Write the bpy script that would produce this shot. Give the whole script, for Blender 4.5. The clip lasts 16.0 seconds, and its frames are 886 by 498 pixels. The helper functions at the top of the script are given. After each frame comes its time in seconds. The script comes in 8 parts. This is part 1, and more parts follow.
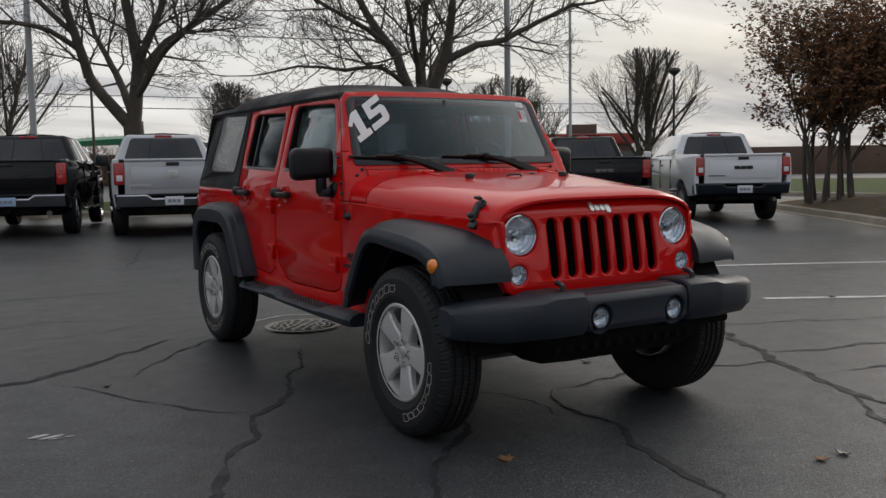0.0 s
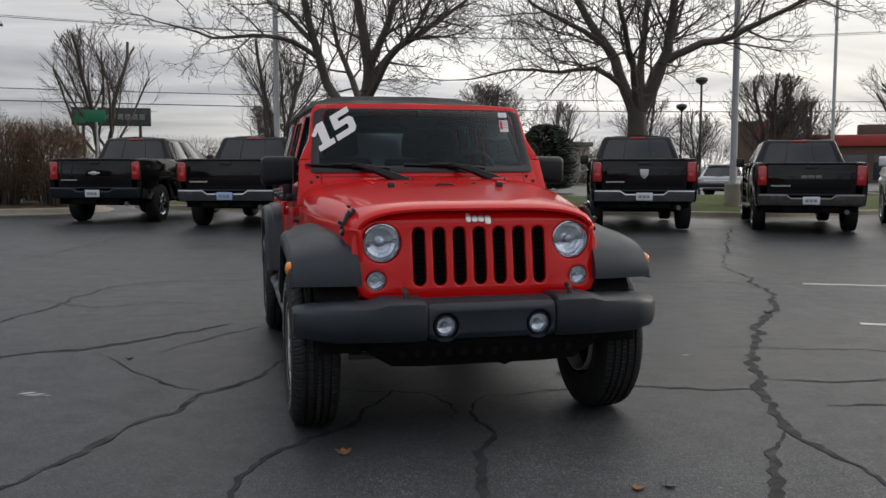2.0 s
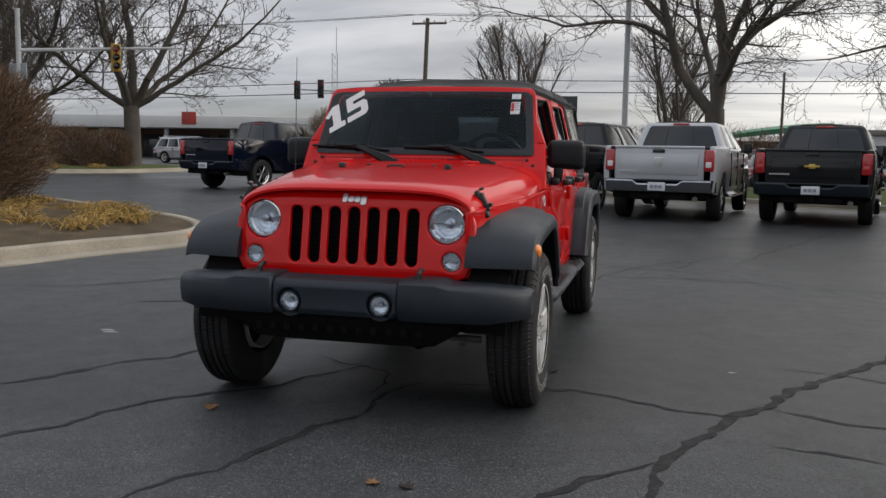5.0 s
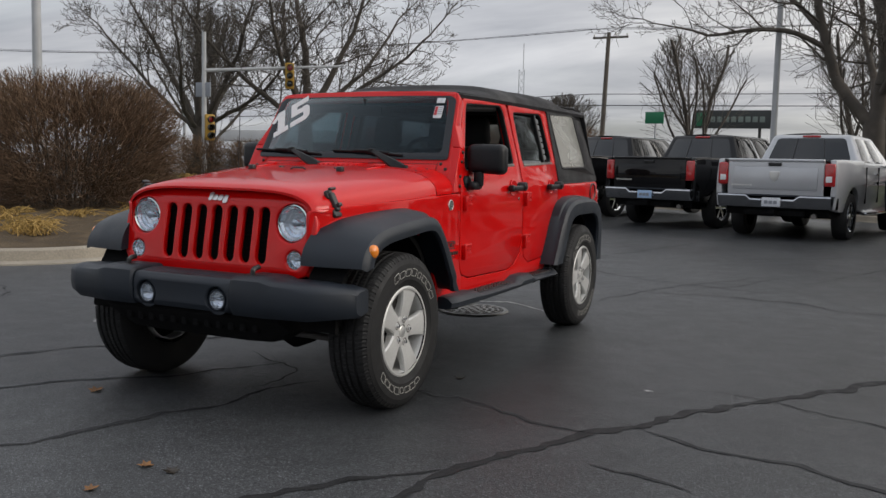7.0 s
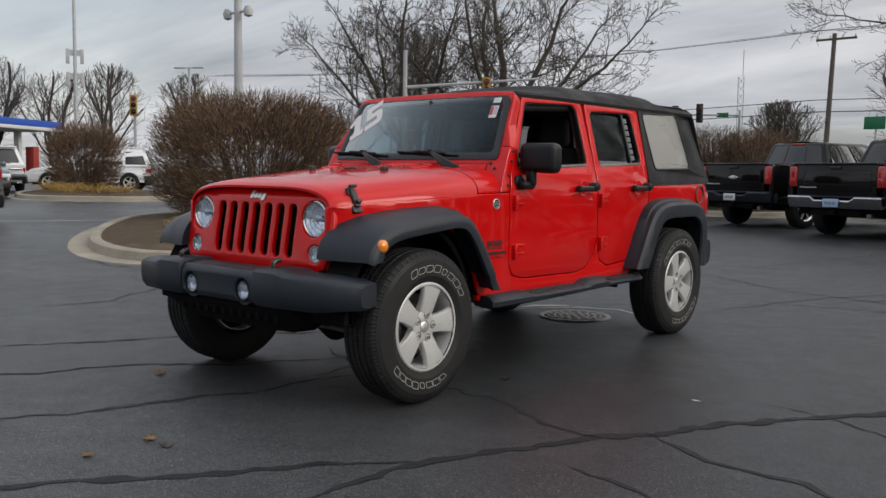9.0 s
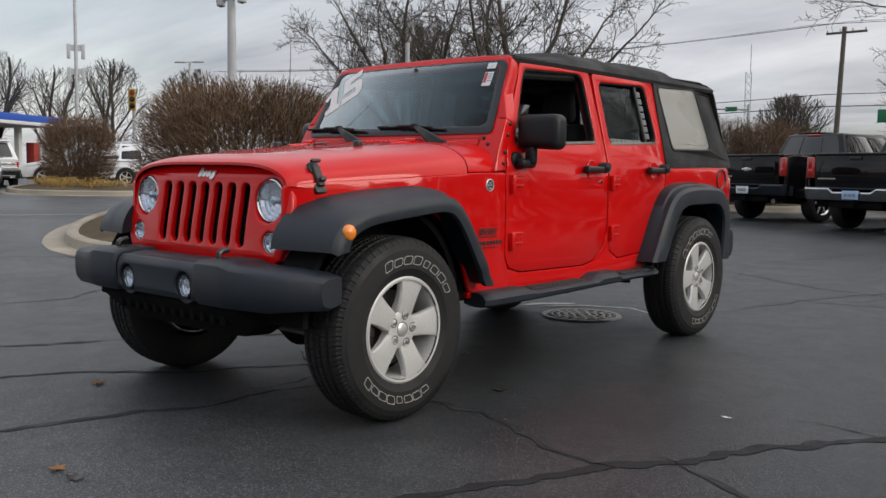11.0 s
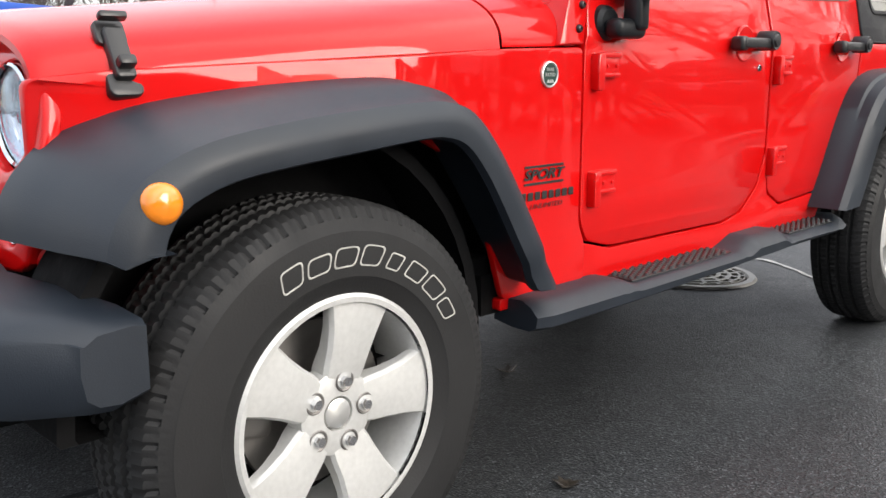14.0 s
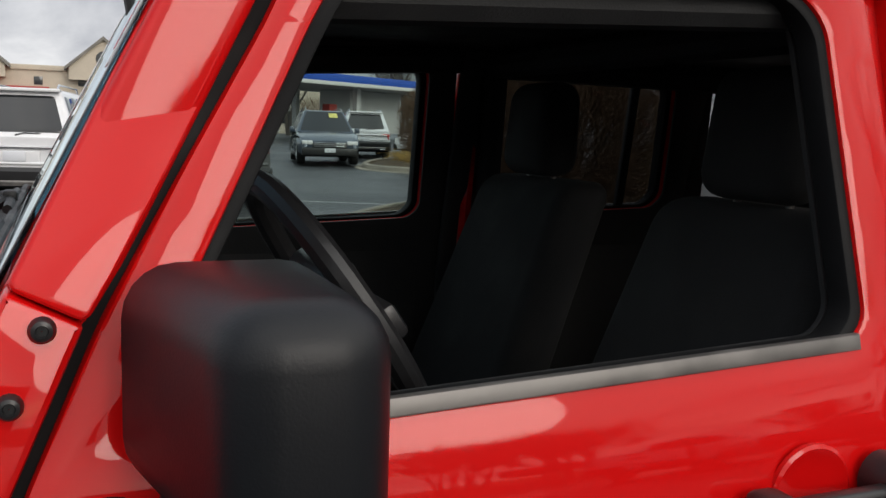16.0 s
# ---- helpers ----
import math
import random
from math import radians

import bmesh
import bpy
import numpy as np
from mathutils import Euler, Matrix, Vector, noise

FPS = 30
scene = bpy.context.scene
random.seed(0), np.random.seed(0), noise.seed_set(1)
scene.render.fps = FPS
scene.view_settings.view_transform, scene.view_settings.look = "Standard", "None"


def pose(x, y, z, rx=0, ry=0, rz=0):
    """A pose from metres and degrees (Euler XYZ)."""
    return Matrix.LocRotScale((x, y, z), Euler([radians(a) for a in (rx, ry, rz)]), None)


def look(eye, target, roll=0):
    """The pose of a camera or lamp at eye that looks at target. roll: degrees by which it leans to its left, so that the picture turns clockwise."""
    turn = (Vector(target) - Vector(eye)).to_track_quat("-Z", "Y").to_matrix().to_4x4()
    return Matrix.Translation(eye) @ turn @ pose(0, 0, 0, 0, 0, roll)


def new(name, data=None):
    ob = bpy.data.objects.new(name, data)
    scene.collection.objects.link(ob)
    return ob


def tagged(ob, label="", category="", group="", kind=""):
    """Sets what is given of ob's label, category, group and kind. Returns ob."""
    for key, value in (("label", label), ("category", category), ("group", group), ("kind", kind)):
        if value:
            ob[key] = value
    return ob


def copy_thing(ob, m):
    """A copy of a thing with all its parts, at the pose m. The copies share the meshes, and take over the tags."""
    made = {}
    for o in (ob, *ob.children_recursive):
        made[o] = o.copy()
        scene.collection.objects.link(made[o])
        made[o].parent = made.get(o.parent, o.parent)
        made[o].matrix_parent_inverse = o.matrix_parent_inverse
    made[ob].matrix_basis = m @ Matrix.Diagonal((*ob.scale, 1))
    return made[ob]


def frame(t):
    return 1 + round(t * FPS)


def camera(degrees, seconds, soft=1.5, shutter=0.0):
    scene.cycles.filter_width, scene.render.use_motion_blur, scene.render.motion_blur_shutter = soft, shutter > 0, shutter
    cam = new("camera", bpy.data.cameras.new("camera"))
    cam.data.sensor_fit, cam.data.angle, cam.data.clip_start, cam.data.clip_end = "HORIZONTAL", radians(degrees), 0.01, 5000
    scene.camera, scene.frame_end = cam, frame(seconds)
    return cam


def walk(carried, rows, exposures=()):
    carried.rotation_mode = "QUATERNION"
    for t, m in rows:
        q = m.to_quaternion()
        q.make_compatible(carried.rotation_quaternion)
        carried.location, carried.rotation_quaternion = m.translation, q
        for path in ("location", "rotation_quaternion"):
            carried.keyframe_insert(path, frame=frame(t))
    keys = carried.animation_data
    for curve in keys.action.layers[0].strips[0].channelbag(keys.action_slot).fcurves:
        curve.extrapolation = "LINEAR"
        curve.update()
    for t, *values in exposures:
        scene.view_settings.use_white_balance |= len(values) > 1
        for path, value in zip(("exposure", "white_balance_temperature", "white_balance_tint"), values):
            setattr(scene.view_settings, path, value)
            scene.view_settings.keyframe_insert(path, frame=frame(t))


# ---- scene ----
cam = camera(52.3, 16.0)
PATH = [
    (0, (-2.93, -3.724, 1.298), (-1.896, -2.022, 1.113), -0.9),
    (0.5, (-2.549, -4.015, 1.306), (-1.627, -2.25, 1.12), -0.7),
    (1, (-2.137, -4.257, 1.325), (-1.358, -2.424, 1.143), -0.0),
    (1.5, (-1.661, -4.44, 1.34), (-0.993, -2.564, 1.15), -0.2),
    (2, (-1.199, -4.68, 1.338), (-0.739, -2.742, 1.157), -0.1),
    (2.5, (-0.741, -4.769, 1.309), (-0.481, -2.794, 1.128), 0.2),
    (3, (-0.285, -4.825, 1.324), (-0.181, -2.836, 1.141), -0.3),
    (3.5, (0.204, -4.852, 1.343), (0.159, -2.862, 1.146), -0.0),
    (4, (0.649, -4.749, 1.327), (0.505, -2.765, 1.121), 1.0),
    (4.5, (1.125, -4.725, 1.33), (0.813, -2.76, 1.119), 1.2),
    (5, (1.548, -4.628, 1.326), (1.057, -2.701, 1.111), 0.9),
    (5.2, (1.718, -4.575, 1.331), (1.185, -2.659, 1.118), 0.8),
    (7.3, (3.393, -3.901, 1.254), (2.357, -2.199, 1.075), 1.3),
    (7.5, (3.539, -3.806, 1.236), (2.403, -2.17, 1.056), 1.2),
    (7.8, (3.698, -3.686, 1.239), (2.503, -2.093, 1.055), 1.1),
    (8, (3.808, -3.611, 1.251), (2.595, -2.031, 1.068), 1.4),
    (8.2, (3.913, -3.562, 1.206), (2.654, -2.017, 1.039), 1.2),
    (10.3, (4.045, -3.339, 1.225), (2.738, -1.834, 1.06), 0.6),
    (10.5, (3.859, -3.202, 1.189), (2.564, -1.686, 1.032), 0.9),
    (11, (3.594, -2.836, 1.107), (2.29, -1.328, 0.935), 0.7),
    (11.5, (3.339, -2.456, 1.006), (2.002, -0.987, 0.774), 0.6),
    (12, (3.037, -2.124, 0.92), (1.693, -0.667, 0.653), 1.5),
    (12.5, (2.785, -1.795, 0.851), (1.403, -0.375, 0.579), 1.0),
    (13, (2.506, -1.569, 0.827), (1.119, -0.153, 0.557), 1.2),
    (13.5, (2.355, -1.339, 0.822), (0.946, 0.049, 0.533), 0.9),
    (14, (2.188, -0.976, 1.063), (0.792, 0.4, 0.662), 0.1),
    (14.2, (2.119, -0.816, 1.168), (0.716, 0.556, 0.784), 0.8),
    (14.5, (2.0, -0.542, 1.29), (0.588, 0.833, 0.948), 2.4),
    (15, (1.897, -0.018, 1.425), (0.363, 1.235, 1.15), 2.3),
    (15.2, (1.834, 0.192, 1.472), (0.226, 1.348, 1.195), 2.0),
    (15.5, (1.717, 0.493, 1.502), (0.02, 1.509, 1.204), 3.3),
    (15.6, (1.678, 0.593, 1.506), (-0.057, 1.547, 1.225), 2.9),
    (16, (1.514, 0.957, 1.515), (-0.311, 1.731, 1.25), 1.8),
]
walk(cam, [(t, look(eye, aim, lean)) for t, eye, aim, lean in PATH],
     ((0.0, -0.42), (0.7, -0.2), (2.0, -0.1), (3.5, -0.12), (5.0, -0.05), (8.2, -0.05), (10.5, -0.02), (11.5, 0.3), (12.5, 0.68), (13.5, 0.98), (14.0, 1.15), (14.5, 0.75), (15.0, 0.2), (15.5, 0.1), (16.0, 0.12)))

# ---- sky, sun ----
SUN_TURN, SUN_RISE = radians(74), radians(21)     # from +y towards +x, above the horizon
world = bpy.data.worlds.new("sky")
scene.world = world
world.use_nodes = True
wn, wl = world.node_tree.nodes, world.node_tree.links
wn.clear()


def wnode(kind, **values):
    n = wn.new(kind)
    for k, v in values.items():
        n.inputs[int(k[1:]) if k[0] == "_" else k].default_value = v
    return n


sky = wn.new("ShaderNodeTexSky")
sky.sky_type, sky.sun_disc = "NISHITA", False
sky.sun_elevation, sky.sun_rotation = SUN_RISE, SUN_TURN
sky.air_density, sky.dust_density = 1.0, 2.0
blue = wnode("ShaderNodeVectorMath", _1=(0.11, 0.11, 0.11))
blue.operation = "MULTIPLY"
wl.new(sky.outputs[0], blue.inputs[0])
coord = wn.new("ShaderNodeTexCoord")
parts_ = wn.new("ShaderNodeSeparateXYZ")
wl.new(coord.outputs["Generated"], parts_.inputs[0])
# a flat cloud layer: direction divided by its height
lift = wnode("ShaderNodeMath", _1=0.16)
lift.operation = "ADD"
up = wnode("ShaderNodeMath", _1=0.0)
up.operation = "MAXIMUM"
wl.new(parts_.outputs[2], up.inputs[0])
wl.new(up.outputs[0], lift.inputs[0])
flat = []
for i in (0, 1):
    d = wn.new("ShaderNodeMath")
    d.operation = "DIVIDE"
    wl.new(parts_.outputs[i], d.inputs[0])
    wl.new(lift.outputs[0], d.inputs[1])
    flat.append(d)
layer = wn.new("ShaderNodeCombineXYZ")
wl.new(flat[0].outputs[0], layer.inputs[0])
wl.new(flat[1].outputs[0], layer.inputs[1])
turn = wnode("ShaderNodeMapping")
turn.inputs["Rotation"].default_value = (0, 0, radians(14))
turn.inputs["Scale"].default_value = (0.42, 1.0, 1.0)
wl.new(layer.outputs[0], turn.inputs[0])
cloud = wnode("ShaderNodeTexNoise", Scale=1.15, Detail=7.0, Roughness=0.56, Distortion=0.35)
wl.new(turn.outputs[0], cloud.inputs["Vector"])
tone = wn.new("ShaderNodeValToRGB")
tone.color_ramp.elements[0].position, tone.color_ramp.elements[0].color = 0.34, (0.36, 0.37, 0.40, 1)
tone.color_ramp.elements[1].position, tone.color_ramp.elements[1].color = 0.66, (0.80, 0.79, 0.78, 1)
wl.new(cloud.outputs["Fac"], tone.inputs[0])
gaps = wn.new("ShaderNodeValToRGB")
gaps.color_ramp.elements[0].position, gaps.color_ramp.elements[0].color = 0.46, (1, 1, 1, 1)
gaps.color_ramp.elements[1].position, gaps.color_ramp.elements[1].color = 0.64, (0.58, 0.58, 0.58, 1)
gapn = wnode("ShaderNodeTexNoise", Scale=0.55, Detail=3.0, Roughness=0.5)
wl.new(turn.outputs[0], gapn.inputs["Vector"])
wl.new(gapn.outputs["Fac"], gaps.inputs[0])
# the veiled sun brightens its side of the overcast
toward = wnode("ShaderNodeVectorMath", _1=(math.sin(SUN_TURN), math.cos(SUN_TURN), 0.10))
toward.operation = "DOT_PRODUCT"
wl.new(coord.outputs["Generated"], toward.inputs[0])
half = wnode("ShaderNodeMath", _1=0.5, _2=0.5)
half.operation = "MULTIPLY_ADD"
wl.new(toward.outputs["Value"], half.inputs[0])
warm = wn.new("ShaderNodeValToRGB")
warm.color_ramp.interpolation = "EASE"
warm.color_ramp.elements[0].position, warm.color_ramp.elements[0].color = 0.10, (1.20, 1.22, 1.25, 1)
warm.color_ramp.elements[1].position, warm.color_ramp.elements[1].color = 1.0, (1.60, 1.54, 1.45, 1)
for at_, c_ in ((0.44, (0.92, 0.95, 1.01, 1)), (0.60, (1.18, 1.18, 1.18, 1)), (0.74, (1.85, 1.82, 1.76, 1)), (0.86, (2.0, 1.94, 1.84, 1))):
    warm.color_ramp.elements.new(at_).color = c_
wl.new(half.outputs[0], warm.inputs[0])
glow = wn.new("ShaderNodeMix")
glow.data_type, glow.blend_type = "RGBA", "MULTIPLY"
glow.inputs["Factor"].default_value = 1.0
wl.new(tone.outputs[0], glow.inputs["A"])
wl.new(warm.outputs[0], glow.inputs["B"])
both = wn.new("ShaderNodeMix")
both.data_type = "RGBA"
wl.new(gaps.outputs[0], both.inputs["Factor"])
wl.new(blue.outputs[0], both.inputs["A"])
wl.new(glow.outputs[2], both.inputs["B"])
# an overcast sky grows brighter towards the zenith
rise = wnode("ShaderNodeMapRange", _1=0.05, _2=0.85, _3=0.90, _4=1.55)
wl.new(parts_.outputs[2], rise.inputs["Value"])
bright = wn.new("ShaderNodeVectorMath")
bright.operation = "SCALE"
wl.new(both.outputs[2], bright.inputs[0])
wl.new(rise.outputs[0], bright.inputs["Scale"])
air = wnode("ShaderNodeBackground", Strength=1.0)
wl.new(bright.outputs[0], air.inputs["Color"])
wout = wn.new("ShaderNodeOutputWorld")
wl.new(air.outputs[0], wout.inputs[0])

sun = new("sun", bpy.data.lights.new("sun", "SUN"))
sun.data.energy, sun.data.angle, sun.data.color = 1.0, radians(28), (1.0, 0.93, 0.85)
sun.matrix_world = look((0, 0, 30), (-math.sin(SUN_TURN) * 30, -math.cos(SUN_TURN) * 30, 30 - math.tan(SUN_RISE) * 30))


# ---- materials ----
def material(name, color, rough=0.5, metal=0.0, spots=None, bump=None, coat=0.0, grain=None, island=0.0, **more):
    """color; spots = (scale, amount) soft stains; grain = (scale, amount) fine mottling; bump = (scale, metres)."""
    m = bpy.data.materials.new(name)
    m.use_nodes = True
    n, l = m.node_tree.nodes, m.node_tree.links
    p = n["Principled BSDF"]
    p.inputs["Base Color"].default_value = (*color, 1)
    p.inputs["Roughness"].default_value = rough
    p.inputs["Metallic"].default_value = metal
    p.inputs["Coat Weight"].default_value = coat
    p.inputs["Coat Roughness"].default_value = 0.03
    for k, v in more.items():
        p.inputs[k.replace("_", " ")].default_value = v
    here = n.new("ShaderNodeTexCoord").outputs["Object"]
    mul = None
    for scale, amount in [v for v in (spots, grain) if v]:
        t = n.new("ShaderNodeTexNoise")
        t.inputs["Scale"].default_value, t.inputs["Detail"].default_value = scale, 6
        l.new(here, t.inputs["Vector"])
        r = n.new("ShaderNodeMapRange")
        r.inputs["From Min"].default_value, r.inputs["From Max"].default_value = 0.3, 0.7
        r.inputs["To Min"].default_value, r.inputs["To Max"].default_value = 1 - amount, 1 + amount
        l.new(t.outputs["Fac"], r.inputs["Value"])
        if mul is None:
            mul = r.outputs[0]
        else:
            x = n.new("ShaderNodeMath")
            x.operation = "MULTIPLY"
            l.new(mul, x.inputs[0])
            l.new(r.outputs[0], x.inputs[1])
            mul = x.outputs[0]
    if island:
        g = n.new("ShaderNodeNewGeometry")
        r = n.new("ShaderNodeMapRange")
        r.inputs["To Min"].default_value, r.inputs["To Max"].default_value = 1 - island, 1 + island
        l.new(g.outputs["Random Per Island"], r.inputs["Value"])
        if mul is None:
            mul = r.outputs[0]
        else:
            x = n.new("ShaderNodeMath")
            x.operation = "MULTIPLY"
            l.new(mul, x.inputs[0])
            l.new(r.outputs[0], x.inputs[1])
            mul = x.outputs[0]
    if mul is not None:
        v = n.new("ShaderNodeVectorMath")
        v.operation = "SCALE"
        v.inputs[0].default_value = color
        l.new(mul, v.inputs["Scale"])
        l.new(v.outputs[0], p.inputs["Base Color"])
        rr_ = n.new("ShaderNodeMath")
        rr_.operation = "MULTIPLY"
        rr_.inputs[1].default_value = rough
        l.new(mul, rr_.inputs[0])
        if spots and coat == 0.0:
            l.new(rr_.outputs[0], p.inputs["Roughness"])
    if bump:
        t = n.new("ShaderNodeTexNoise")
        t.inputs["Scale"].default_value, t.inputs["Detail"].default_value = bump[0], 4
        l.new(here, t.inputs["Vector"])
        b = n.new("ShaderNodeBump")
        b.inputs["Distance"].default_value = bump[1]
        b.inputs["Strength"].default_value = 0.8
        l.new(t.outputs["Fac"], b.inputs["Height"])
        l.new(b.outputs[0], p.inputs["Normal"])
    return m


def glass(name, tint, ior=1.5, rough=0.0, steep=5.0, gain=1.0):
    m = bpy.data.materials.new(name)
    m.use_nodes = True
    n, l = m.node_tree.nodes, m.node_tree.links
    n.remove(n["Principled BSDF"])
    clear = n.new("ShaderNodeBsdfTransparent")
    clear.inputs[0].default_value = (*tint, 1)
    shine = n.new("ShaderNodeBsdfGlossy")
    shine.inputs["Roughness"].default_value = rough
    shine.inputs["Color"].default_value = (0.90, 0.98, 1.0, 1)
    f = n.new("ShaderNodeMapRange")
    f.inputs["To Min"].default_value, f.inputs["To Max"].default_value = ((ior - 1) / (ior + 1)) ** 2, gain
    edge = n.new("ShaderNodeLayerWeight")
    edge.inputs["Blend"].default_value = 0.5
    five = n.new("ShaderNodeMath")
    five.operation = "POWER"
    five.inputs[1].default_value = steep
    l.new(edge.outputs["Facing"], five.inputs[0])
    l.new(five.outputs[0], f.inputs["Value"])
    mix = n.new("ShaderNodeMixShader")
    l.new(f.outputs[0], mix.inputs[0])
    l.new(clear.outputs[0], mix.inputs[1])
    l.new(shine.outputs[0], mix.inputs[2])
    l.new(mix.outputs[0], n["Material Output"].inputs[0])
    return m


def milky(name, color, share):
    """Clouded clear plastic: partly see-through, partly pale."""
    m = bpy.data.materials.new(name)
    m.use_nodes = True
    n, l = m.node_tree.nodes, m.node_tree.links
    p = n["Principled BSDF"]
    p.inputs["Base Color"].default_value, p.inputs["Roughness"].default_value = (*color, 1), 0.16
    clear = n.new("ShaderNodeBsdfTransparent")
    mix = n.new("ShaderNodeMixShader")
    mix.inputs[0].default_value = share
    l.new(clear.outputs[0], mix.inputs[1])
    l.new(p.outputs[0], mix.inputs[2])
    l.new(mix.outputs[0], n["Material Output"].inputs[0])
    return m


def asphalt_material():
    m = bpy.data.materials.new("asphalt")
    m.use_nodes = True
    n, l = m.node_tree.nodes, m.node_tree.links
    p = n["Principled BSDF"]
    here = n.new("ShaderNodeTexCoord").outputs["Object"]

    def tex(scale, detail=5, rough=0.6):
        t = n.new("ShaderNodeTexNoise")
        t.inputs["Scale"].default_value, t.inputs["Detail"].default_value, t.inputs["Roughness"].default_value = scale, detail, rough
        l.new(here, t.inputs["Vector"])
        return t.outputs["Fac"]

    def ramp(src, a, b, lo, hi):
        r = n.new("ShaderNodeMapRange")
        for k, v in zip(("From Min", "From Max", "To Min", "To Max"), (a, b, lo, hi)):
            r.inputs[k].default_value = v
        l.new(src, r.inputs["Value"])
        return r.outputs[0]

    def times(a, b):
        x = n.new("ShaderNodeMath")
        x.operation = "MULTIPLY"
        l.new(a, x.inputs[0])
        l.new(b, x.inputs[1])
        return x.outputs[0]

    stone = n.new("ShaderNodeTexVoronoi")
    stone.inputs["Scale"].default_value = 150
    l.new(here, stone.inputs["Vector"])
    damp = tex(0.23, 4, 0.55)
    chip = n.new("ShaderNodeSeparateColor")
    l.new(stone.outputs["Color"], chip.inputs[0])
    pale = n.new("ShaderNodeTexVoronoi")
    pale.inputs["Scale"].default_value = 210
    l.new(here, pale.inputs["Vector"])
    chip2 = n.new("ShaderNodeSeparateColor")
    l.new(pale.outputs["Color"], chip2.inputs[0])
    shade = times(ramp(damp, 0.35, 0.65, 0.68, 1.36), times(ramp(tex(2.2), 0.3, 0.7, 0.85, 1.15), times(ramp(tex(160, 3), 0.3, 0.7, 0.65, 1.35), times(ramp(chip.outputs[0], 0.0, 1.0, 0.65, 1.35), ramp(chip2.outputs[1], 0.80, 1.0, 0.86, 3.2)))))
    v = n.new("ShaderNodeVectorMath")
    v.operation = "SCALE"
    v.inputs[0].default_value = (0.042, 0.0440, 0.0465)
    p.inputs["Specular IOR Level"].default_value = 0.26
    l.new(shade, v.inputs["Scale"])
    l.new(v.outputs[0], p.inputs["Base Color"])
    l.new(times(ramp(damp, 0.32, 0.62, 0.31, 0.50), ramp(tex(5), 0.3, 0.7, 0.9, 1.1)), p.inputs["Roughness"])
    b = n.new("ShaderNodeBump")
    b.inputs["Distance"].default_value, b.inputs["Strength"].default_value = 0.0022, 0.8
    l.new(stone.outputs["Distance"], b.inputs["Height"])
    b2 = n.new("ShaderNodeBump")
    b2.inputs["Distance"].default_value, b2.inputs["Strength"].default_value = 0.02, 0.4
    l.new(tex(1.6), b2.inputs["Height"])
    l.new(b.outputs[0], b2.inputs["Normal"])
    l.new(b2.outputs[0], p.inputs["Normal"])
    return m


ASPHALT = asphalt_material()
TAR = material("crack_filler", (0.021, 0.0212, 0.0224), 0.7, spots=(9, 0.35), bump=(60, 0.004), Specular_IOR_Level=0.2)
FAINT = material("worn_crack", (0.0205, 0.0215, 0.0235), 0.7, spots=(7, 0.4), bump=(60, 0.004), Specular_IOR_Level=0.3)
PAINT_LINE = material("road_paint", (0.50, 0.50, 0.49), 0.6, spots=(6, 0.3), grain=(70, 0.15))
RED = material("red_paint", (0.58, 0.0034, 0.0036), 0.40, coat=0.72, spots=(1.3, 0.04), Specular_IOR_Level=0.05)
TRIM = material("black_textured_plastic", (0.0140, 0.0190, 0.0270), 0.48, spots=(5, 0.18), bump=(420, 0.0004), Specular_IOR_Level=0.42)
SATIN = material("black_satin_plastic", (0.016, 0.016, 0.017), 0.32, bump=(300, 0.0003))
WIPER = material("black_wiper_paint", (0.007, 0.007, 0.0075), 0.5, spots=(20, 0.2), Specular_IOR_Level=0.3)
FABRIC = material("black_canvas", (0.016, 0.016, 0.018), 0.82, spots=(4, 0.25), bump=(700, 0.001))
RUBBER = material("tyre_rubber", (0.014, 0.014, 0.0145), 0.66, spots=(7, 0.25), bump=(250, 0.0006), Specular_IOR_Level=0.35)
LETTER = material("tyre_lettering", (0.42, 0.41, 0.38), 0.7, spots=(60, 0.3))
ALLOY = material("silver_alloy", (0.60, 0.60, 0.585), 0.40, metal=0.35, spots=(5, 0.06), grain=(90, 0.05))
CHROME = material("chrome", (0.62, 0.63, 0.65), 0.10, metal=1.0, spots=(9, 0.05))
STEEL = material("dull_steel", (0.20, 0.19, 0.18), 0.5, metal=0.8, spots=(12, 0.3))
UNDER = material("underbody_black", (0.008, 0.008, 0.0085), 0.9, spots=(6, 0.3), bump=(40, 0.003), Specular_IOR_Level=0.1)
SEAL = material("black_rubber_seal", (0.006, 0.006, 0.0065), 0.7, spots=(9, 0.2), Specular_IOR_Level=0.2)
LENS = glass("clear_lens", (0.95, 0.97, 1.0))
REFLECTOR = material("lamp_reflector", (0.78, 0.77, 0.76), 0.07, metal=0.95)
AMBER = material("amber_lens", (0.85, 0.24, 0.01), 0.15, coat=1.0, spots=(40, 0.15))
WINDSHIELD = glass("windshield_glass", (0.42, 0.51, 0.56), 1.25, 0.0, 3.6, 3.6)
PANE = glass("side_glass", (0.78, 0.85, 0.83), 1.52, 0.0, 3.4)
TINTED = glass("tinted_glass", (0.36, 0.37, 0.37), 1.25)
DARKGLASS = glass("privacy_glass", (0.10, 0.11, 0.12), 1.55)
VINYL = milky("clear_vinyl", (0.46, 0.46, 0.43), 0.5)
CABIN = material("dark_grey_trim", (0.018, 0.0185, 0.0195), 0.7, spots=(8, 0.2), bump=(300, 0.0008))
